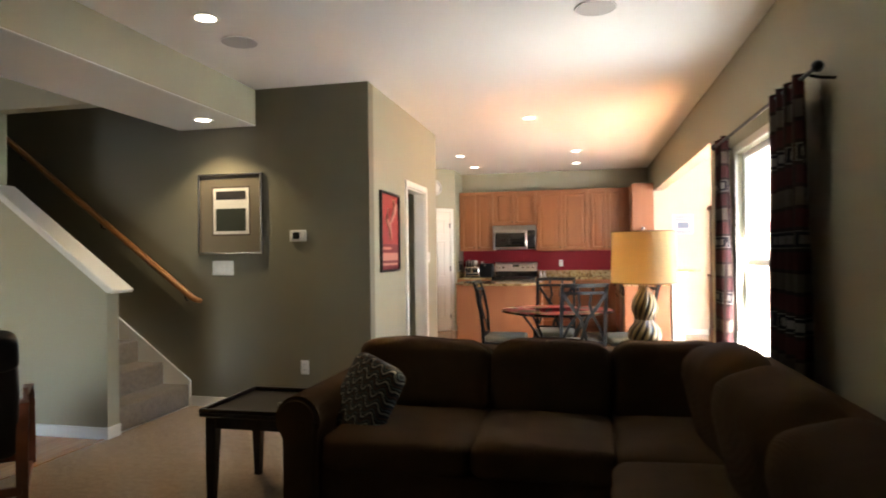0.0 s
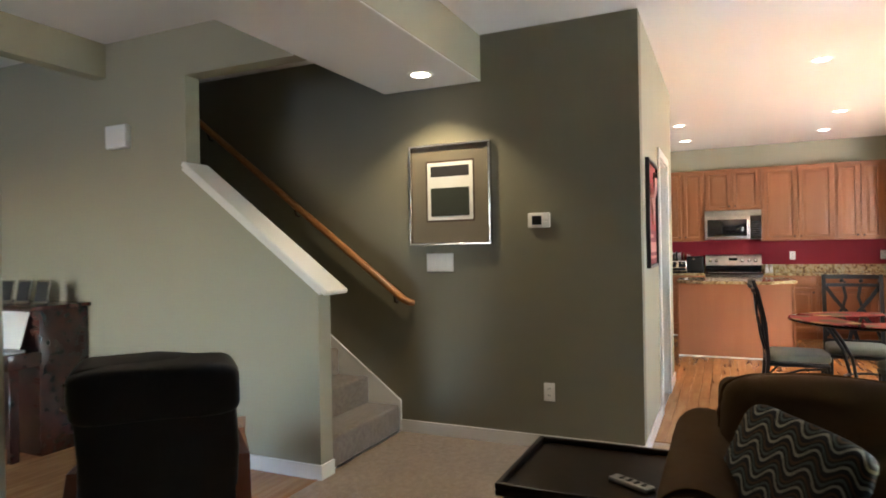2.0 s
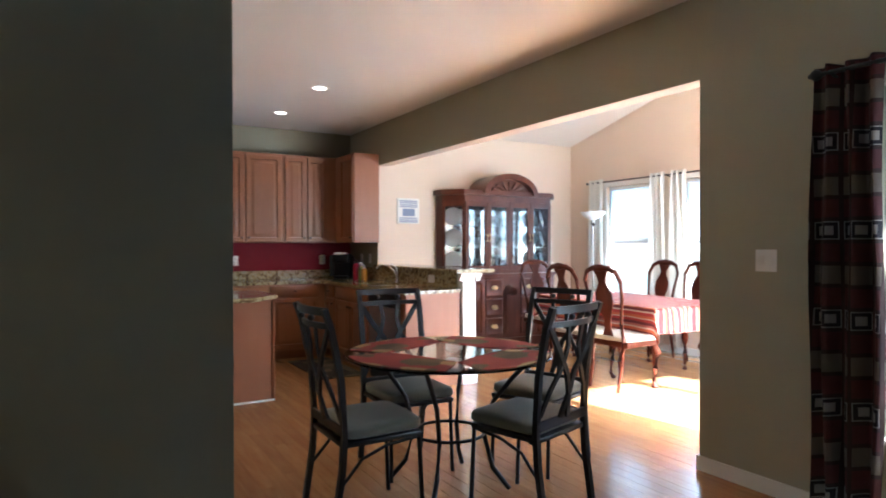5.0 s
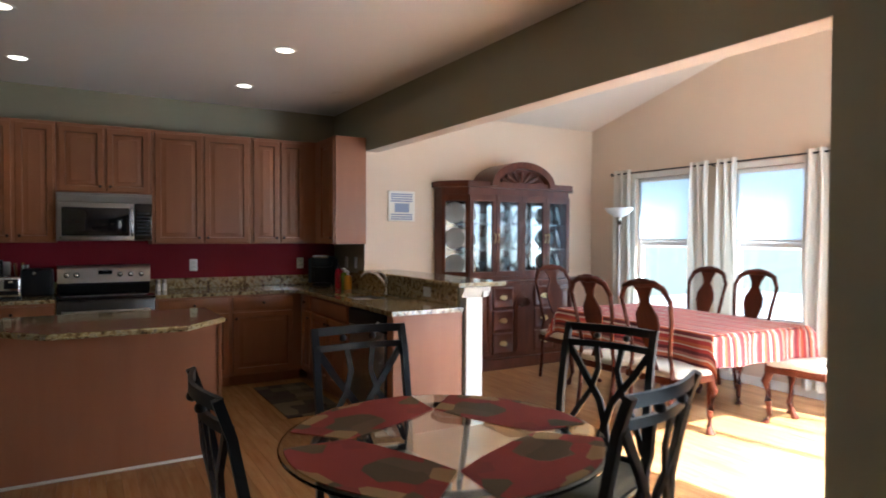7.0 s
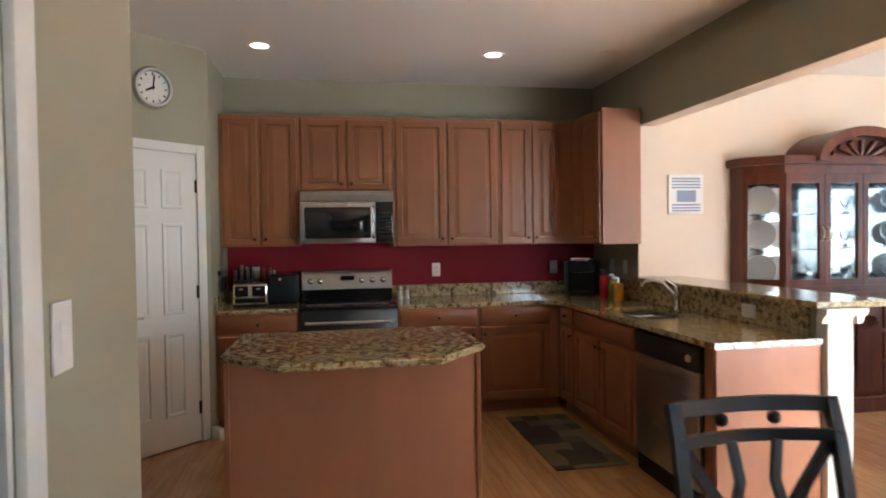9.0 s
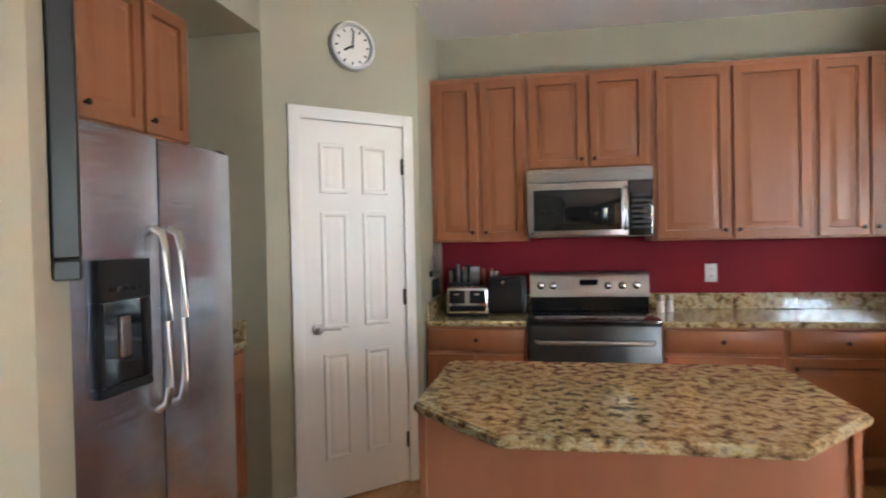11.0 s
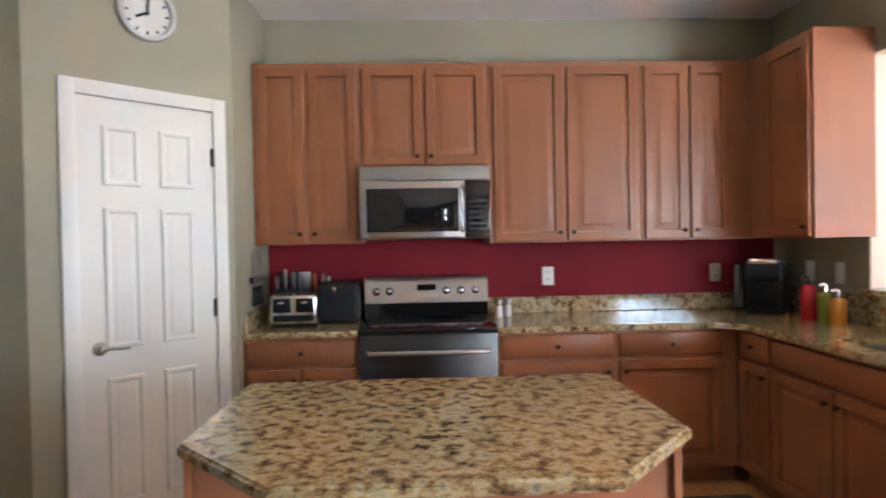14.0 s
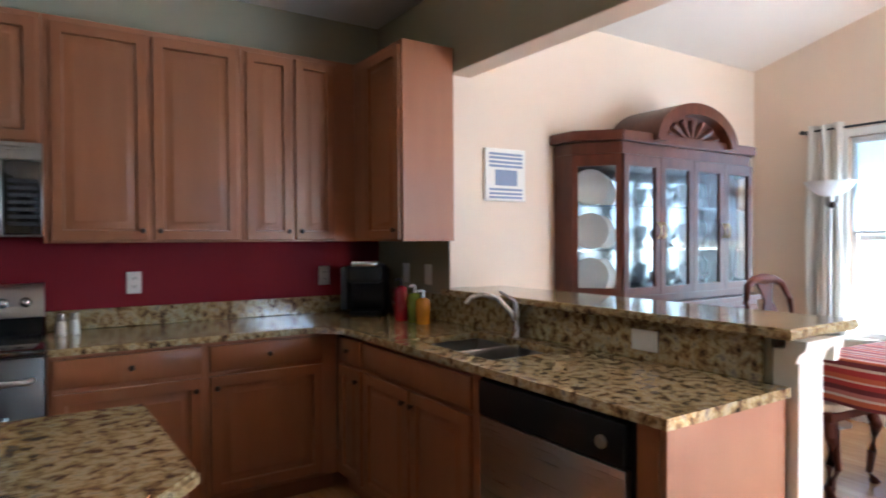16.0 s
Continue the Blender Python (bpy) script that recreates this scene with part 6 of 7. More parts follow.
for z in (1.021, 1.309, 1.589):
    plate(-0.74, 0.24, z, 0.12, -42)
    plate(-0.52, 0.33, z, 0.115, 0)
    plate(0.74, 0.26, z, 0.115, 42)
    for i, x in enumerate((-0.15, 0.02, 0.18, 0.42)):
        v = part("glass_vase" if i % 2 else "cup", lathe(bmesh.new(), [(0.025, 0), (0.03, 0.005), (0.012, 0.03), (0.014, 0.05), (0.038, 0.09), (0.045, 0.13 + 0.02 * i), (0.042, 0.13 + 0.02 * i), (0.03, 0.09), (0.001, 0.06)], n=18), (CHINA, DISPLAY_GLASS)[i % 2])
        v.location = (3.35 + x, 9.78 + 0.2, z)
        tagged(v, ("white china cup on a cabinet shelf", "clear cut glass vase on a cabinet shelf")[i % 2], ("cup", "vase")[i % 2], "glassware in the china cabinet")

# small printed sign on the dining wall
SIGN_BLUE = plain("faded blue print", (0.22, 0.27, 0.40), 0.6)
sg = thing("wall_sign", "white canvas sign with rows of faded blue print", "sign", "", (1.89, YD, 1.61))
part("canvas", box(0.0, 0.315, -0.022, -0.001, 0.0, 0.32, 0.004, 1), WHITE_PAPER, sg)
part("shape", box(0.075, 0.245, -0.0245, -0.021, 0.095, 0.19), SIGN_BLUE, sg, "blue oblong of print")
for z in (0.285, 0.262, 0.236, 0.212, 0.07, 0.045, 0.022):
    part("text_bar", box(0.03, 0.285, -0.024, -0.021, z - 0.006, z + 0.008), SIGN_BLUE, sg)

# dining table, cloth and chairs
DIN = timber("reddish cherry chair wood", (0.060, 0.013, 0.006), (0.12, 0.030, 0.013), 0.45, (12, 12, 2), 0.0, 0.1, 0.15)
DTX, DTY, DTA, DTW, DTL = 3.62, 7.98, -5.0, 1.10, 1.85
dt = thing("dining_table", "long cherry dining table under a striped cloth", "table", "", (DTX, DTY, 0), DTA)
part("tabletop", box(-DTW / 2, DTW / 2, -DTL / 2, DTL / 2, 0.715, 0.745, 0.006, 2), DIN, dt)
part("apron", box(-DTW / 2 + 0.06, DTW / 2 - 0.06, -DTL / 2 + 0.06, DTL / 2 - 0.06, 0.63, 0.715), DIN, dt)
for sx in (-1, 1):
    for sy in (-1, 1):
        bm = bmesh.new()
        x, y = sx * (DTW / 2 - 0.10), sy * (DTL / 2 - 0.10)
        tube(bm, [(x, y, 0.70), (x + sx * 0.02, y + sy * 0.02, 0.55), (x + sx * 0.01, y + sy * 0.01, 0.35), (x - sx * 0.005, y - sy * 0.005, 0.12), (x + sx * 0.02, y + sy * 0.02, 0.03), (x + sx * 0.03, y + sy * 0.03, 0.0)], [0.045, 0.042, 0.028, 0.018, 0.026, 0.03], 12)
        part("leg", bm, DIN, dt)
m, nt, b = nodes_of("striped woven tablecloth")
uvn = nt.nodes.new("ShaderNodeUVMap")
sep = nt.nodes.new("ShaderNodeSeparateXYZ")
nt.links.new(uvn.outputs[0], sep.inputs[0])
RD, DR, OR, CR, PK = (0.42, 0.035, 0.035), (0.16, 0.02, 0.03), (0.55, 0.13, 0.05), (0.70, 0.60, 0.50), (0.48, 0.16, 0.14)
fr_ = math_node(nt, "FRACT", math_node(nt, "ADD", math_node(nt, "DIVIDE", sep.outputs[0], 0.21), 20.0))
col = ramp(nt, fr_, [(0.0, RD), (0.14, CR), (0.20, DR), (0.32, OR), (0.44, CR), (0.50, PK), (0.60, DR), (0.72, RD), (0.84, CR), (0.88, OR)], True)
gr = noise_node(nt, coords(nt), 350, 2)
nt.links.new(mix(nt, math_node(nt, "MULTIPLY", gr, 0.25), col, (0.15, 0.05, 0.04)), b.inputs["Base Color"])
b.inputs["Roughness"].default_value = 0.85
bump(nt, b, gr, 0.3)
bm = bmesh.new()
uvl = bm.loops.layers.uv.new("cloth")
OV = 0.24
NS, NT_ = 40, 56
flat = {}


def drape(s_, t_):
    os_, ot_ = max(0, abs(s_) - DTW / 2), max(0, abs(t_) - DTL / 2)
    sx, sy = (1 if s_ > 0 else -1), (1 if t_ > 0 else -1)
    fold = 0.018 * math.sin(t_ * 13) * min(1, os_ / 0.1), 0.018 * math.sin(s_ * 15) * min(1, ot_ / 0.1)
    both = min(os_, ot_)
    x = sx * (min(abs(s_), DTW / 2) + 0.012 * min(1, os_ / 0.03) + 0.06 * os_ + 0.25 * both) + sx * fold[0]
    y = sy * (min(abs(t_), DTL / 2) + 0.012 * min(1, ot_ / 0.03) + 0.06 * ot_ + 0.25 * both) + sy * fold[1]
    return (x, y, 0.749 - max(os_, ot_) - 0.45 * both)


grid = []
for i in range(NS + 1):
    row = []
    for j in range(NT_ + 1):
        s_, t_ = (i / NS - 0.5) * (DTW + 2 * OV), (j / NT_ - 0.5) * (DTL + 2 * OV)
        v = bm.verts.new(drape(s_, t_))
        flat[v] = (s_, t_)
        row.append(v)
    grid.append(row)
for i in range(NS):
    for j in range(NT_):
        f_ = bm.faces.new((grid[i][j], grid[i + 1][j], grid[i + 1][j + 1], grid[i][j + 1]))
        for lp_ in f_.loops:
            lp_[uvl].uv = flat[lp_.vert]
tc = part("tablecloth", bm, m)
tc.matrix_basis = pose(DTX, DTY, 0.003, 0, 0, DTA)
tagged(tc, "red, orange and cream striped cloth draped over the dining table", "tablecloth")

CREAM_SEAT = fabric("cream striped seat cloth", (0.62, 0.55, 0.45), 350, 0.1)


def splat_chair(at, turn):
    """Chair with a vase-shaped splat that faces local +y."""
    c = thing("dining_chair", "cherry dining chair with a vase splat and cream seat", "chair", "chairs round the dining table", at, turn)
    part("seat", moved(cushion(0.48, 0.44, 0.07, 0.5, 0.28), pose(0, 0.02, 0.475)), CREAM_SEAT, c, "cream cloth seat")
    part("seat_frame", box(-0.235, 0.235, -0.20, 0.235, 0.40, 0.455, 0.01, 2), DIN, c)
    for s_ in (-1, 1):
        bm = bmesh.new()
        tube(bm, [(s_ * 0.17, -0.25, 0.0), (s_ * 0.175, -0.20, 0.25), (s_ * 0.185, -0.19, 0.45), (s_ * 0.165, -0.20, 0.62), (s_ * 0.20, -0.235, 0.85), (s_ * 0.215, -0.27, 1.0), (s_ * 0.17, -0.292, 1.09), (s_ * 0.09, -0.30, 1.125), (0, -0.302, 1.12)], [0.016, 0.018, 0.02, 0.017, 0.016, 0.018, 0.022, 0.026, 0.03], 10)
        part("back_post", bm, DIN, c)
        bm = bmesh.new()
        tube(bm, [(s_ * 0.20, 0.20, 0.42), (s_ * 0.225, 0.225, 0.33), (s_ * 0.21, 0.21, 0.18), (s_ * 0.20, 0.20, 0.06), (s_ * 0.215, 0.215, 0.02), (s_ * 0.22, 0.225, 0.0)], [0.03, 0.034, 0.022, 0.015, 0.022, 0.026], 10)
        part("front_leg", bm, DIN, c)
    half = [(0.075, 0.46), (0.06, 0.50), (0.035, 0.56), (0.04, 0.64), (0.075, 0.74), (0.098, 0.82), (0.095, 0.89), (0.06, 0.95), (0.038, 0.99), (0.05, 1.04), (0.085, 1.10)]
    bm = bmesh.new()

    def lean(z):
        return -0.19 - max(0, z - 0.6) * 0.21
    prev = None
    for w_, z in half:
        ring = [bm.verts.new((a * w_, lean(z) + o, z)) for a, o in ((-1, -0.007), (1, -0.007), (1, 0.007), (-1, 0.007))]
        if prev:
            for i in range(4):
                bm.faces.new((prev[i], prev[(i + 1) % 4], ring[(i + 1) % 4], ring[i]))
        else:
            bm.faces.new(ring)
        prev = ring
    bm.faces.new(prev[::-1])
    part("splat", bm, DIN, c, "vase-shaped back splat")
    part("crest", moved(cushion(0.14, 0.03, 0.05, 0.8, 0.6, 16, 8), pose(0, -0.305, 1.135)), DIN, c, "carved crest")
    return c


dc = splat_chair((2.84, 7.90, 0), -90)
for x, y, a in ((2.86, 7.38, -88), (3.36, 9.02, 176), (4.27, 8.30, 88), (4.25, 7.78, 86), (3.95, 6.95, 8)):
    copy_thing(dc, pose(x, y, 0, 0, 0, a))

# dining windows, shades, sheer curtains and torch lamp
for i, (y0, y1) in enumerate(DW):
    window("window_%d" % (i + 2), "white double-hung dining room window", -y1, -y0, DZ0, DZ1, (XD, 0, 0), -90)
    sh = thing("roller_shade", "pale translucent shade half drawn over the window", "blind", "dining window shades", (XD + 0.035, (y0 + y1) / 2, 0), -90)
    w_ = (y1 - y0) / 2 - 0.02
    part("cloth", box(-w_, w_, -0.002, 0.0, 1.43, 2.10), sheer_mat("pale shade cloth", (0.82, 0.89, 0.94), 0.7) if i == 0 else bpy.data.materials["pale shade cloth"], sh)
    part("bottom_rail", box(-w_, w_, -0.008, 0.006, 1.405, 1.43, 0.003, 1), WHITE_PLASTIC, sh)
    part("tube", box(-w_, w_, -0.02, 0.018, 2.09, 2.135, 0.01, 2), WHITE_PLASTIC, sh)
SHEER = sheer_mat("white sheer cloth", (0.84, 0.81, 0.74))
for y, w_ in ((9.58, 0.26), (8.52, 0.22), (8.20, 0.22), (7.24, 0.42)):
    curtain("sheer_curtain", "white grommet curtain at the dining window", w_, 2.16, max(2.2, w_ * 9), 0.035, SHEER, (XD - 0.09, y, 2.245), 90, "dining room curtains")
rd = thing("curtain_rod", "thin black curtain rod over the dining windows", "curtain rod")
bm = bmesh.new()
tube(bm, [(XD - 0.09, 7.0, 2.205), (XD - 0.09, 9.76, 2.205)], 0.009, 10)
part("rod", bm, IRON, rd)
for y in (7.0, 9.76):
    part("finial", lathe(bmesh.new(), [(0.001, -0.02), (0.016, -0.01), (0.02, 0.0), (0.016, 0.01), (0.001, 0.02)], (XD - 0.09, y, 2.205), 14), IRON, rd)
for y in (7.02, 8.38, 9.74):
    bm = bmesh.new()
    tube(bm, [(XD - 0.002, y, 2.19), (XD - 0.05, y, 2.19), (XD - 0.09, y, 2.195)], 0.006, 8)
    part("bracket", bm, IRON, rd)
gl = tagged(new("door_3"), "white framed glazed patio door, closed", "door", "", "structure")
gl.matrix_basis = pose(0, YS, 0, 0, 0, 180)
xm = -(GX0 + GX1) / 2
for lot in ((-GX1, -GX1 + 0.05, 0.03, 0.10, 0, GZ), (-GX0 - 0.05, -GX0, 0.03, 0.10, 0, GZ), (-GX1 + 0.05, -GX0 - 0.05, 0.03, 0.10, GZ - 0.05, GZ), (-GX1 + 0.05, -GX0 - 0.05, 0.03, 0.10, 0, 0.05), (xm - 0.04, xm + 0.04, 0.03, 0.10, 0.05, GZ - 0.05)):
    part("frame", box(*lot, 0.004, 1), WHITE_PLASTIC, gl)
for a, b_ in ((-GX1 + 0.05, xm - 0.04), (xm + 0.04, -GX0 - 0.05)):
    p = part("pane", box(a, b_, 0.062, 0.067, 0.05, GZ - 0.05), WINDOW_GLASS, gl)
    p.visible_shadow = False
tor = thing("torch_lamp", "tall floor lamp with a white glass bowl shade", "lamp", "", (4.53, 9.47, 0))
part("base", lathe(bmesh.new(), [(0.14, 0.0), (0.14, 0.015), (0.10, 0.03), (0.02, 0.045), (0.012, 0.06)], n=28), NICKEL, tor)
part("pole", lathe(bmesh.new(), [(0.012, 0.05), (0.012, 1.60), (0.025, 1.62), (0.03, 1.66), (0.02, 1.70)], n=16), NICKEL, tor)
part("shade", lathe(bmesh.new(), [(0.03, 1.68), (0.08, 1.70), (0.14, 1.745), (0.17, 1.79), (0.166, 1.79), (0.13, 1.75), (0.07, 1.71), (0.001, 1.70)], n=32), plain("white lamp glass", (0.78, 0.78, 0.76), 0.3), tor, "white glass bowl")
part("switch_knob", lathe(bmesh.new(), [(0.001, -0.03), (0.022, -0.02), (0.026, 0.0), (0.022, 0.02), (0.001, 0.03)], (0, -0.02, 1.62), 12), BRONZE, tor)

# ---- things on the kitchen counters ----
cl = thing("wall_clock", "round white wall clock with a silver rim", "clock", "", (PA.x + pd.x * 0.50 - pn.x * 0.001, PA.y + pd.y * 0.50 - pn.y * 0.001, 2.475), ang)
part("rim", moved(lathe(bmesh.new(), [(0.105, 0.0), (0.134, 0.0), (0.136, 0.02), (0.128, 0.034), (0.112, 0.034), (0.106, 0.02)], n=44, caps=False), pose(0, 0, 0, 90, 0, 0)), plain("pale silver plastic", (0.62, 0.61, 0.58), 0.3, 0.3), cl, "pale silver rim")
part("face", moved(lathe(bmesh.new(), [(0.11, 0.001), (0.11, 0.012), (0.001, 0.0121)], n=40), pose(0, 0, 0, 90, 0, 0)), WHITE_PAPER, cl, "white dial")
for k in range(12):
    a = math.radians(30 * k)
    part("hour_mark", moved(box(-0.004, 0.004, -0.0145, -0.012, 0.084, 0.10), pose(0, 0, 0, 0, math.degrees(a), 0)), BLACK_PLASTIC, cl)
part("hour_hand", moved(box(-0.006, 0.006, -0.017, -0.0155, -0.012, 0.058), pose(0, 0, 0, 0, 242, 0)), BLACK_PLASTIC, cl)
part("minute_hand", moved(box(-0.0045, 0.0045, -0.019, -0.0175, -0.015, 0.086), pose(0, 0, 0, 0, 6, 0)), BLACK_PLASTIC, cl)

toa = thing("toaster", "chrome and black four-slot toaster on the counter", "toaster", "", (-1.47, 10.56, CT))
part("body", box(-0.135, 0.135, 0.0, 0.26, 0.012, 0.185, 0.022, 3), CHROME, toa, "chrome body")
part("base", box(-0.13, 0.13, 0.005, 0.255, 0.0, 0.02, 0.004, 1), BLACK_PLASTIC, toa)
for x in (-0.065, 0.065):
    part("lever_panel", box(x - 0.05, x + 0.05, -0.006, 0.004, 0.085, 0.165, 0.006), BLACK_PLASTIC, toa)
    part("slot", box(x - 0.04, x + 0.04, 0.05, 0.085, 0.18, 0.187), BLACK_PLASTIC, toa)
    part("slot", box(x - 0.04, x + 0.04, 0.15, 0.185, 0.18, 0.187), BLACK_PLASTIC, toa)
    part("lever", box(x - 0.018, x + 0.018, -0.028, -0.005, 0.135, 0.15, 0.004, 1), CHROME, toa)
part("button_strip", box(-0.115, 0.115, -0.006, 0.004, 0.035, 0.07, 0.008), BLACK_PLASTIC, toa)
bb = thing("bread_box", "black box with a round silver badge on the counter", "box", "", (-1.22, 10.68, CT))
part("body", box(-0.13, 0.11, 0.0, 0.26, 0.0, 0.24, 0.025, 3), BLACK_PLASTIC, bb)
part("badge", moved(lathe(bmesh.new(), [(0.014, 0), (0.014, 0.005), (0.001, 0.006)], n=16), pose(-0.03, -0.001, 0.205, 90, 0, 0)), CHROME, bb, "round silver badge")
kb = thing("knife_block", "knife block with black and steel handles", "knife block", "", (-1.56, 10.86, CT), 10)
part("block", box(-0.08, 0.08, -0.06, 0.06, 0.0, 0.20, 0.008), BLACK_WOOD, kb)
for i in range(6):
    bm = bmesh.new()
    x = -0.06 + 0.024 * i
    tube(bm, [(x, -0.02, 0.19), (x, -0.05, 0.28 + 0.02 * (i % 3))], [0.010, 0.012], 8)
    part("knife_handle", bm, (NICKEL, BLACK_PLASTIC)[i % 2], kb)
us = thing("utensil_crock", "dark crock holding metal cooking utensils", "crock", "", (-1.36, 10.88, CT))
part("crock", lathe(bmesh.new(), [(0.055, 0), (0.06, 0.01), (0.065, 0.16), (0.06, 0.16), (0.055, 0.02), (0.001, 0.015)], n=24), BLACK_PLASTIC, us)
for i in range(5):
    a = 1.3 * i
    bm = bmesh.new()
    tube(bm, [(0.02 * math.cos(a), 0.02 * math.sin(a), 0.02), (0.05 * math.cos(a), 0.04 * math.sin(a), 0.27 + 0.02 * (i % 2))], [0.005, 0.012], 8)
    part("utensil", bm, (NICKEL, CHERRY)[i % 2], us)
ks = thing("knife_strip", "steel knives hanging on a magnetic strip", "knife rack", "", (-1.705, 10.62, 1.17), 90)
part("strip", box(-0.09, 0.16, -0.018, -0.001, 0.0, 0.035, 0.003, 1), BLACK_PLASTIC, ks)
for i, hgt in enumerate((0.20, 0.16, 0.22)):
    bm = bmesh.new()
    x = -0.05 + 0.07 * i
    prism(bm, [(x - 0.018, -0.02), (x + 0.018, -0.02), (x + 0.016, hgt - 0.05), (x - 0.01, hgt)], -0.022, -0.019, lambda a, b, c: (a, c, b))
    part("blade", bm, STEEL, ks)
    part("handle", box(x - 0.014, x + 0.014, -0.03, -0.012, -0.13, -0.02, 0.004, 1), BLACK_PLASTIC, ks)
for x, y, m_, lb in ((-0.26, 10.80, NICKEL, "silver salt shaker beside the range"), (-0.20, 10.84, CHINA, "white pepper shaker beside the range")):
    s_ = thing("shaker", lb, "shaker", "salt and pepper", (x, y, CT))
    part("body", lathe(bmesh.new(), [(0.022, 0), (0.024, 0.005), (0.02, 0.06), (0.016, 0.075)], n=18), WHITE_PLASTIC, s_)
    part("cap", lathe(bmesh.new(), [(0.018, 0.073), (0.02, 0.08), (0.018, 0.105), (0.001, 0.112)], n=18), NICKEL, s_, "metal cap")

kg = thing("coffee_maker", "black single-cup coffee maker with a silver top", "coffee maker", "", (1.33, 10.66, CT), -35)
part("body", box(-0.115, 0.115, 0.06, 0.28, 0.0, 0.29, 0.025, 3), BLACK_PLASTIC, kg)
part("head", box(-0.11, 0.11, -0.06, 0.20, 0.20, 0.315, 0.03, 3), BLACK_PLASTIC, kg)
part("drip_tray", box(-0.09, 0.09, -0.06, 0.08, 0.0, 0.035, 0.01, 2), BLACK_PLASTIC, kg)
part("handle", box(-0.08, 0.08, -0.075, 0.02, 0.30, 0.335, 0.012, 3), CHROME, kg, "silver lifting handle")
part("water_tank", box(-0.175, -0.118, 0.06, 0.27, 0.02, 0.30, 0.02, 2), plain("smoked plastic", (0.05, 0.06, 0.07), 0.1), kg)
for x, y, c_, h_, lb in ((1.40, 10.34, (0.42, 0.012, 0.025), 0.20, "tall red bottle on the counter"), (1.43, 10.24, (0.20, 0.24, 0.02), 0.165, "green soap bottle on the counter"), (1.42, 10.13, (0.55, 0.24, 0.012), 0.145, "amber soap bottle on the counter")):
    s_ = thing("bottle", lb, "bottle", "bottles by the sink", (x, y, CT))
    part("body", lathe(bmesh.new(), [(0.036, 0), (0.04, 0.006), (0.04, h_ * 0.85), (0.032, h_ * 0.95), (0.014, h_)], n=22), plain("bottle " + lb.split()[1], c_, 0.18, relief=0, coat=0.4), s_)
    bm = bmesh.new()
    tube(bm, [(0, 0, h_ - 0.002), (0, 0, h_ + 0.035), (-0.012, 0, h_ + 0.04), (-0.04, 0, h_ + 0.034)], [0.012, 0.008, 0.009, 0.006], 10)
    part("pump", bm, NICKEL if "red" not in lb else BLACK_PLASTIC, s_, "pump cap")

SINK_STEEL = plain("satin sink steel", (0.46, 0.46, 0.46), 0.38, 1.0, var=0.04, relief=0.02)
sk = thing("sink", "double-bowl stainless steel sink under the worktop", "sink")
for y0, y1 in ((SY0, SY0 + 0.30), (SY0 + 0.32, SY1)):
    bm = bmesh.new()
    bx(bm, SX0, SX1, y0, y1, 0.72, CT - 0.034)
    bmesh.ops.recalc_face_normals(bm, faces=bm.faces)
    bmesh.ops.delete(bm, geom=[f_ for f_ in bm.faces if f_.normal.z > 0.9], context="FACES")
    bmesh.ops.solidify(bm, geom=list(bm.faces), thickness=0.003)
    part("bowl", bm, SINK_STEEL, sk)
part("divider", box(SX0, SX1, SY0 + 0.298, SY0 + 0.322, 0.86, CT - 0.02, 0.006), STEEL, sk)
for y in (SY0 + 0.15, SY0 + 0.47):
    part("drain", lathe(bmesh.new(), [(0.04, 0.724), (0.04, 0.728), (0.02, 0.726), (0.001, 0.7255)], (1.3, y, 0), 20), NICKEL, sk)
fa = thing("faucet", "chrome single-lever kitchen faucet", "faucet", "", (1.535, 9.47, CT))
bm = bmesh.new()
lathe(bm, [(0.03, 0.0), (0.03, 0.006), (0.022, 0.015), (0.02, 0.08), (0.021, 0.10)], n=20)
part("body", bm, CHROME, fa)
bm = bmesh.new()
tube(bm, [(0, 0.0, 0.07), (-0.02, 0.02, 0.12), (-0.07, 0.06, 0.185), (-0.13, 0.10, 0.205), (-0.17, 0.13, 0.19), (-0.19, 0.145, 0.16)], [0.016, 0.016, 0.014, 0.013, 0.013, 0.016], 12)
part("spout", bm, CHROME, fa, "arched chrome spout")
bm = bmesh.new()
tube(bm, [(0, 0, 0.10), (0.0, 0.0, 0.16), (-0.01, 0.01, 0.175), (-0.05, 0.07, 0.215)], [0.02, 0.019, 0.010, 0.007], 12)
part("lever", bm, CHROME, fa, "chrome lever")

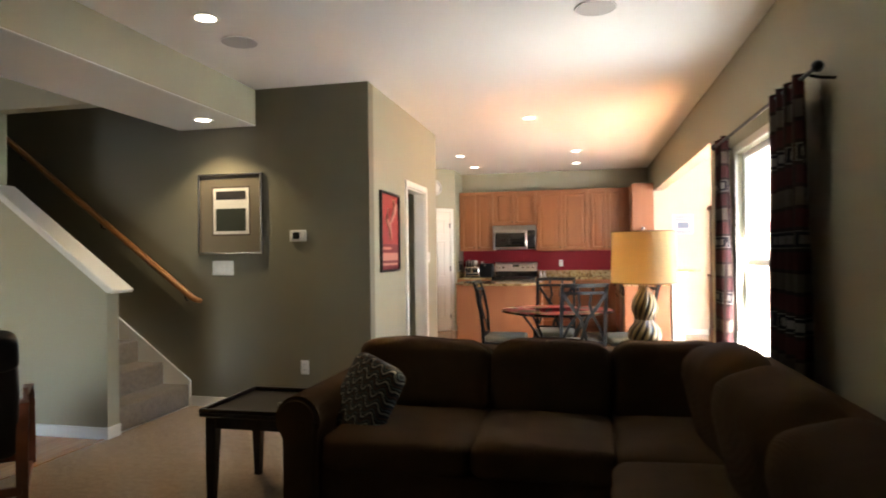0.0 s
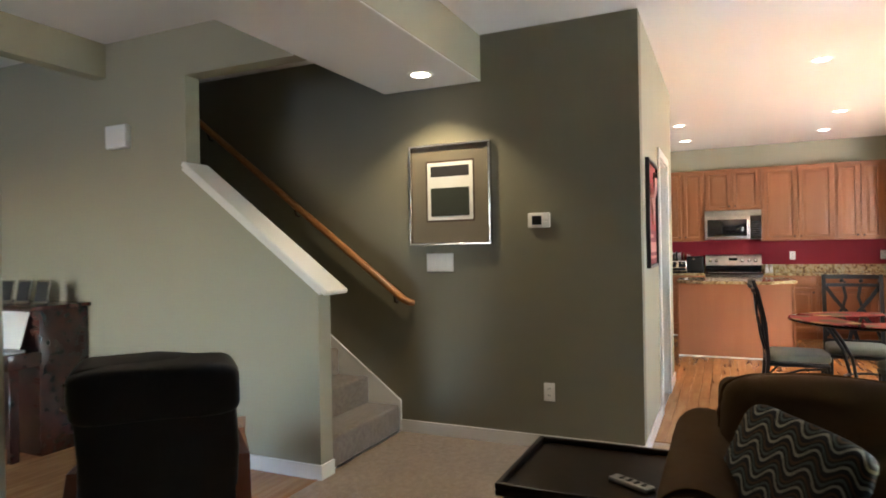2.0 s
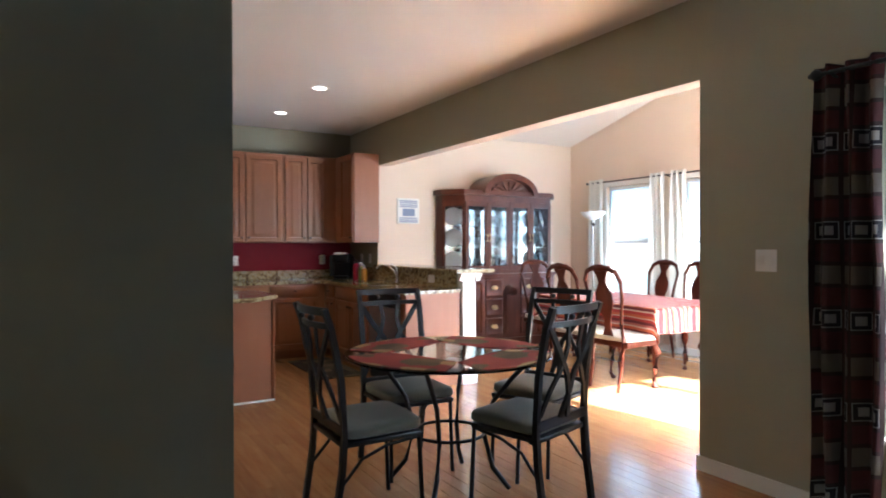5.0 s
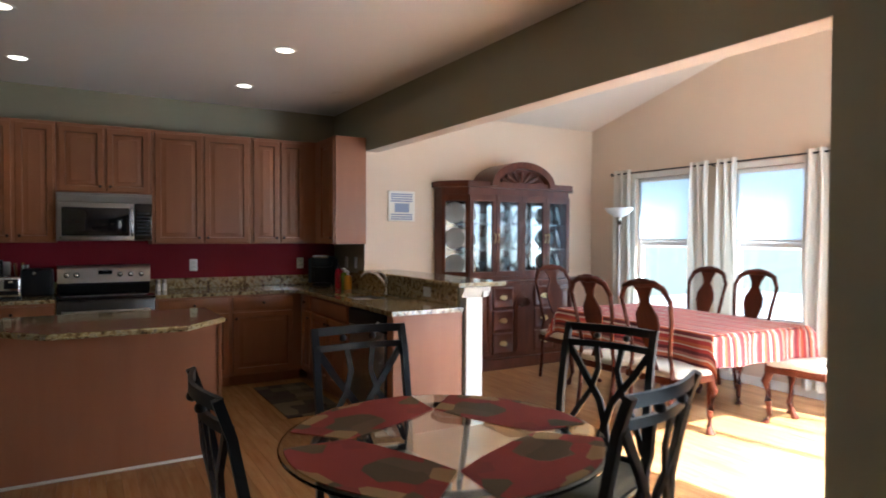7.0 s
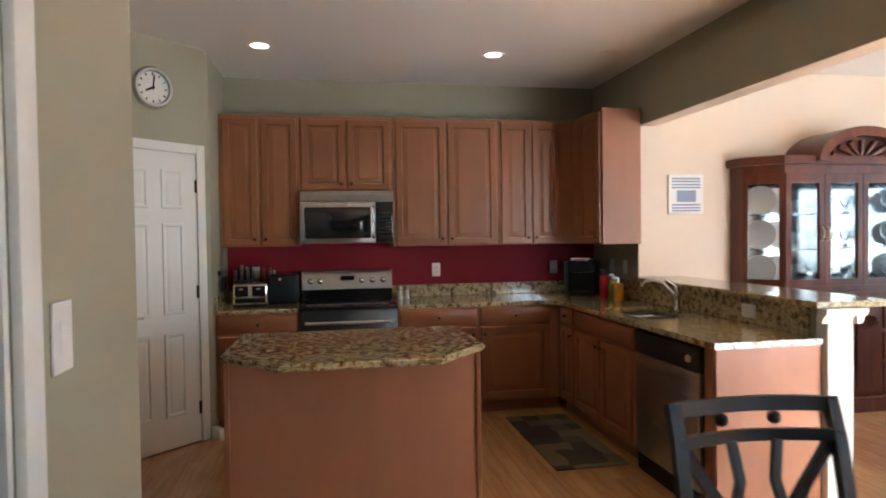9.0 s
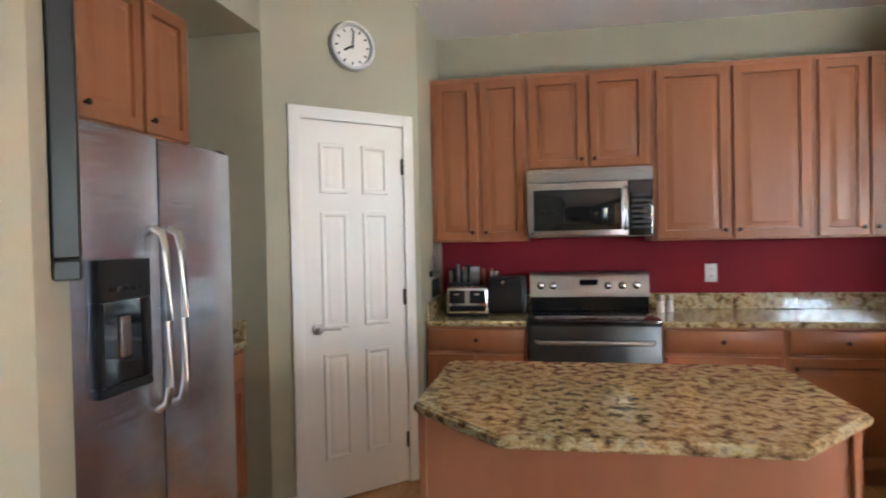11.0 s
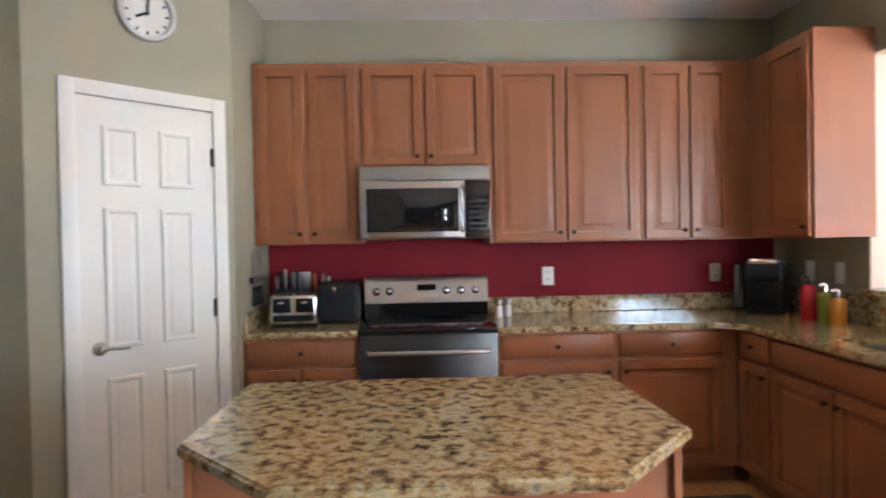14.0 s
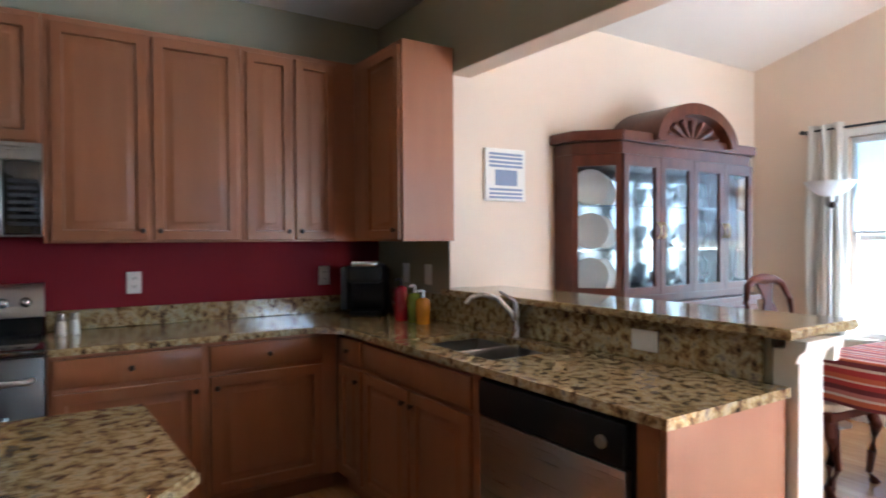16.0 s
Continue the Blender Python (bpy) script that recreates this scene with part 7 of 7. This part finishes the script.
RUG = blotched("olive and brown block printed rug", 7.5, [(0.0, (0.035, 0.024, 0.013)), (0.3, (0.085, 0.070, 0.028)), (0.55, (0.030, 0.014, 0.010)), (0.75, (0.15, 0.11, 0.055))], 0.95, (1, 1, 0.02), 0.25)
bm = box(0.50, 0.985, 9.10, 10.22, 0.001, 0.010, 0.003, 1)
tagged(part("rug", bm, RUG), "small olive and brown patterned rug before the sink", "rug")

# ---- wooden floors, board by board ----
BW = 0.083
floor_root = tagged(new("floor"), "oiled oak strip floor of kitchen and dining room", "floor", "", "structure")
LENGTHS = (0.62, 0.86, 1.10, 1.42)
rng = random.Random(5)
board_meshes = []
for ln in LENGTHS:
    bm = box(0.0003, BW - 0.0003, 0.0003, ln - 0.0003, -0.010, 0.0, 0.0007, 1)
    bmesh.ops.recalc_face_normals(bm, faces=bm.faces)
    me = bpy.data.meshes.new("floorboard")
    bm.to_mesh(me)
    bm.free()
    me.materials.append(OAK)
    board_meshes.append(me)
rest = []


def lay(x0, x1, y0, y1, near, grain_mesh):
    count = 0
    x = x0
    while x < x1 - 0.01:
        y = y0 - rng.random() * 0.9
        while y < y1:
            k = rng.randrange(4)
            ln = LENGTHS[k]
            cx, cy = x + BW / 2, y + ln / 2
            if y >= y0 and y + ln <= y1 and near(cx, cy) and count < 300:
                ob = new("floorboard", board_meshes[k])
                ob.parent = floor_root
                ob.location = (x, y, rng.uniform(-0.0004, 0.0))
                count += 1
            else:
                a, b_ = max(y, y0), min(y + ln, y1)
                if b_ - a > 0.01:
                    grain_mesh.append((x + 0.0003, min(x + BW, x1) - 0.0003, a + 0.0003, b_ - 0.0003, -0.010, rng.uniform(-0.0004, 0.0)))
            y += ln
        x += BW


lay(XP, XD, 5.02, YB, lambda x, y: x < 3.6 and y < 10.3 and not (x > 0.9 and y > 8.6), rest)
lay(-3.1, XP, 7.0, 10.3, lambda x, y: False, rest)
more = tagged(part("floorboards", boxes(*rest), OAK, floor_root, "", False), kind="stuff")
hall = []
lay(-7.0, -3.0, -2.5, KY0, lambda x, y: False, hall)
tagged(part("floor_hall", boxes(*hall), OAK, None, "", False), "oak strip floor of the hall", "floor", "", "structure")
solid("trim_threshold", boxes((XP, XR, 5.0, 5.03, -0.011, 0.006), (-3.015, -2.99, 1.87, KY0, -0.011, 0.005)), OAK, "narrow oak strip between carpet and boards", "threshold")
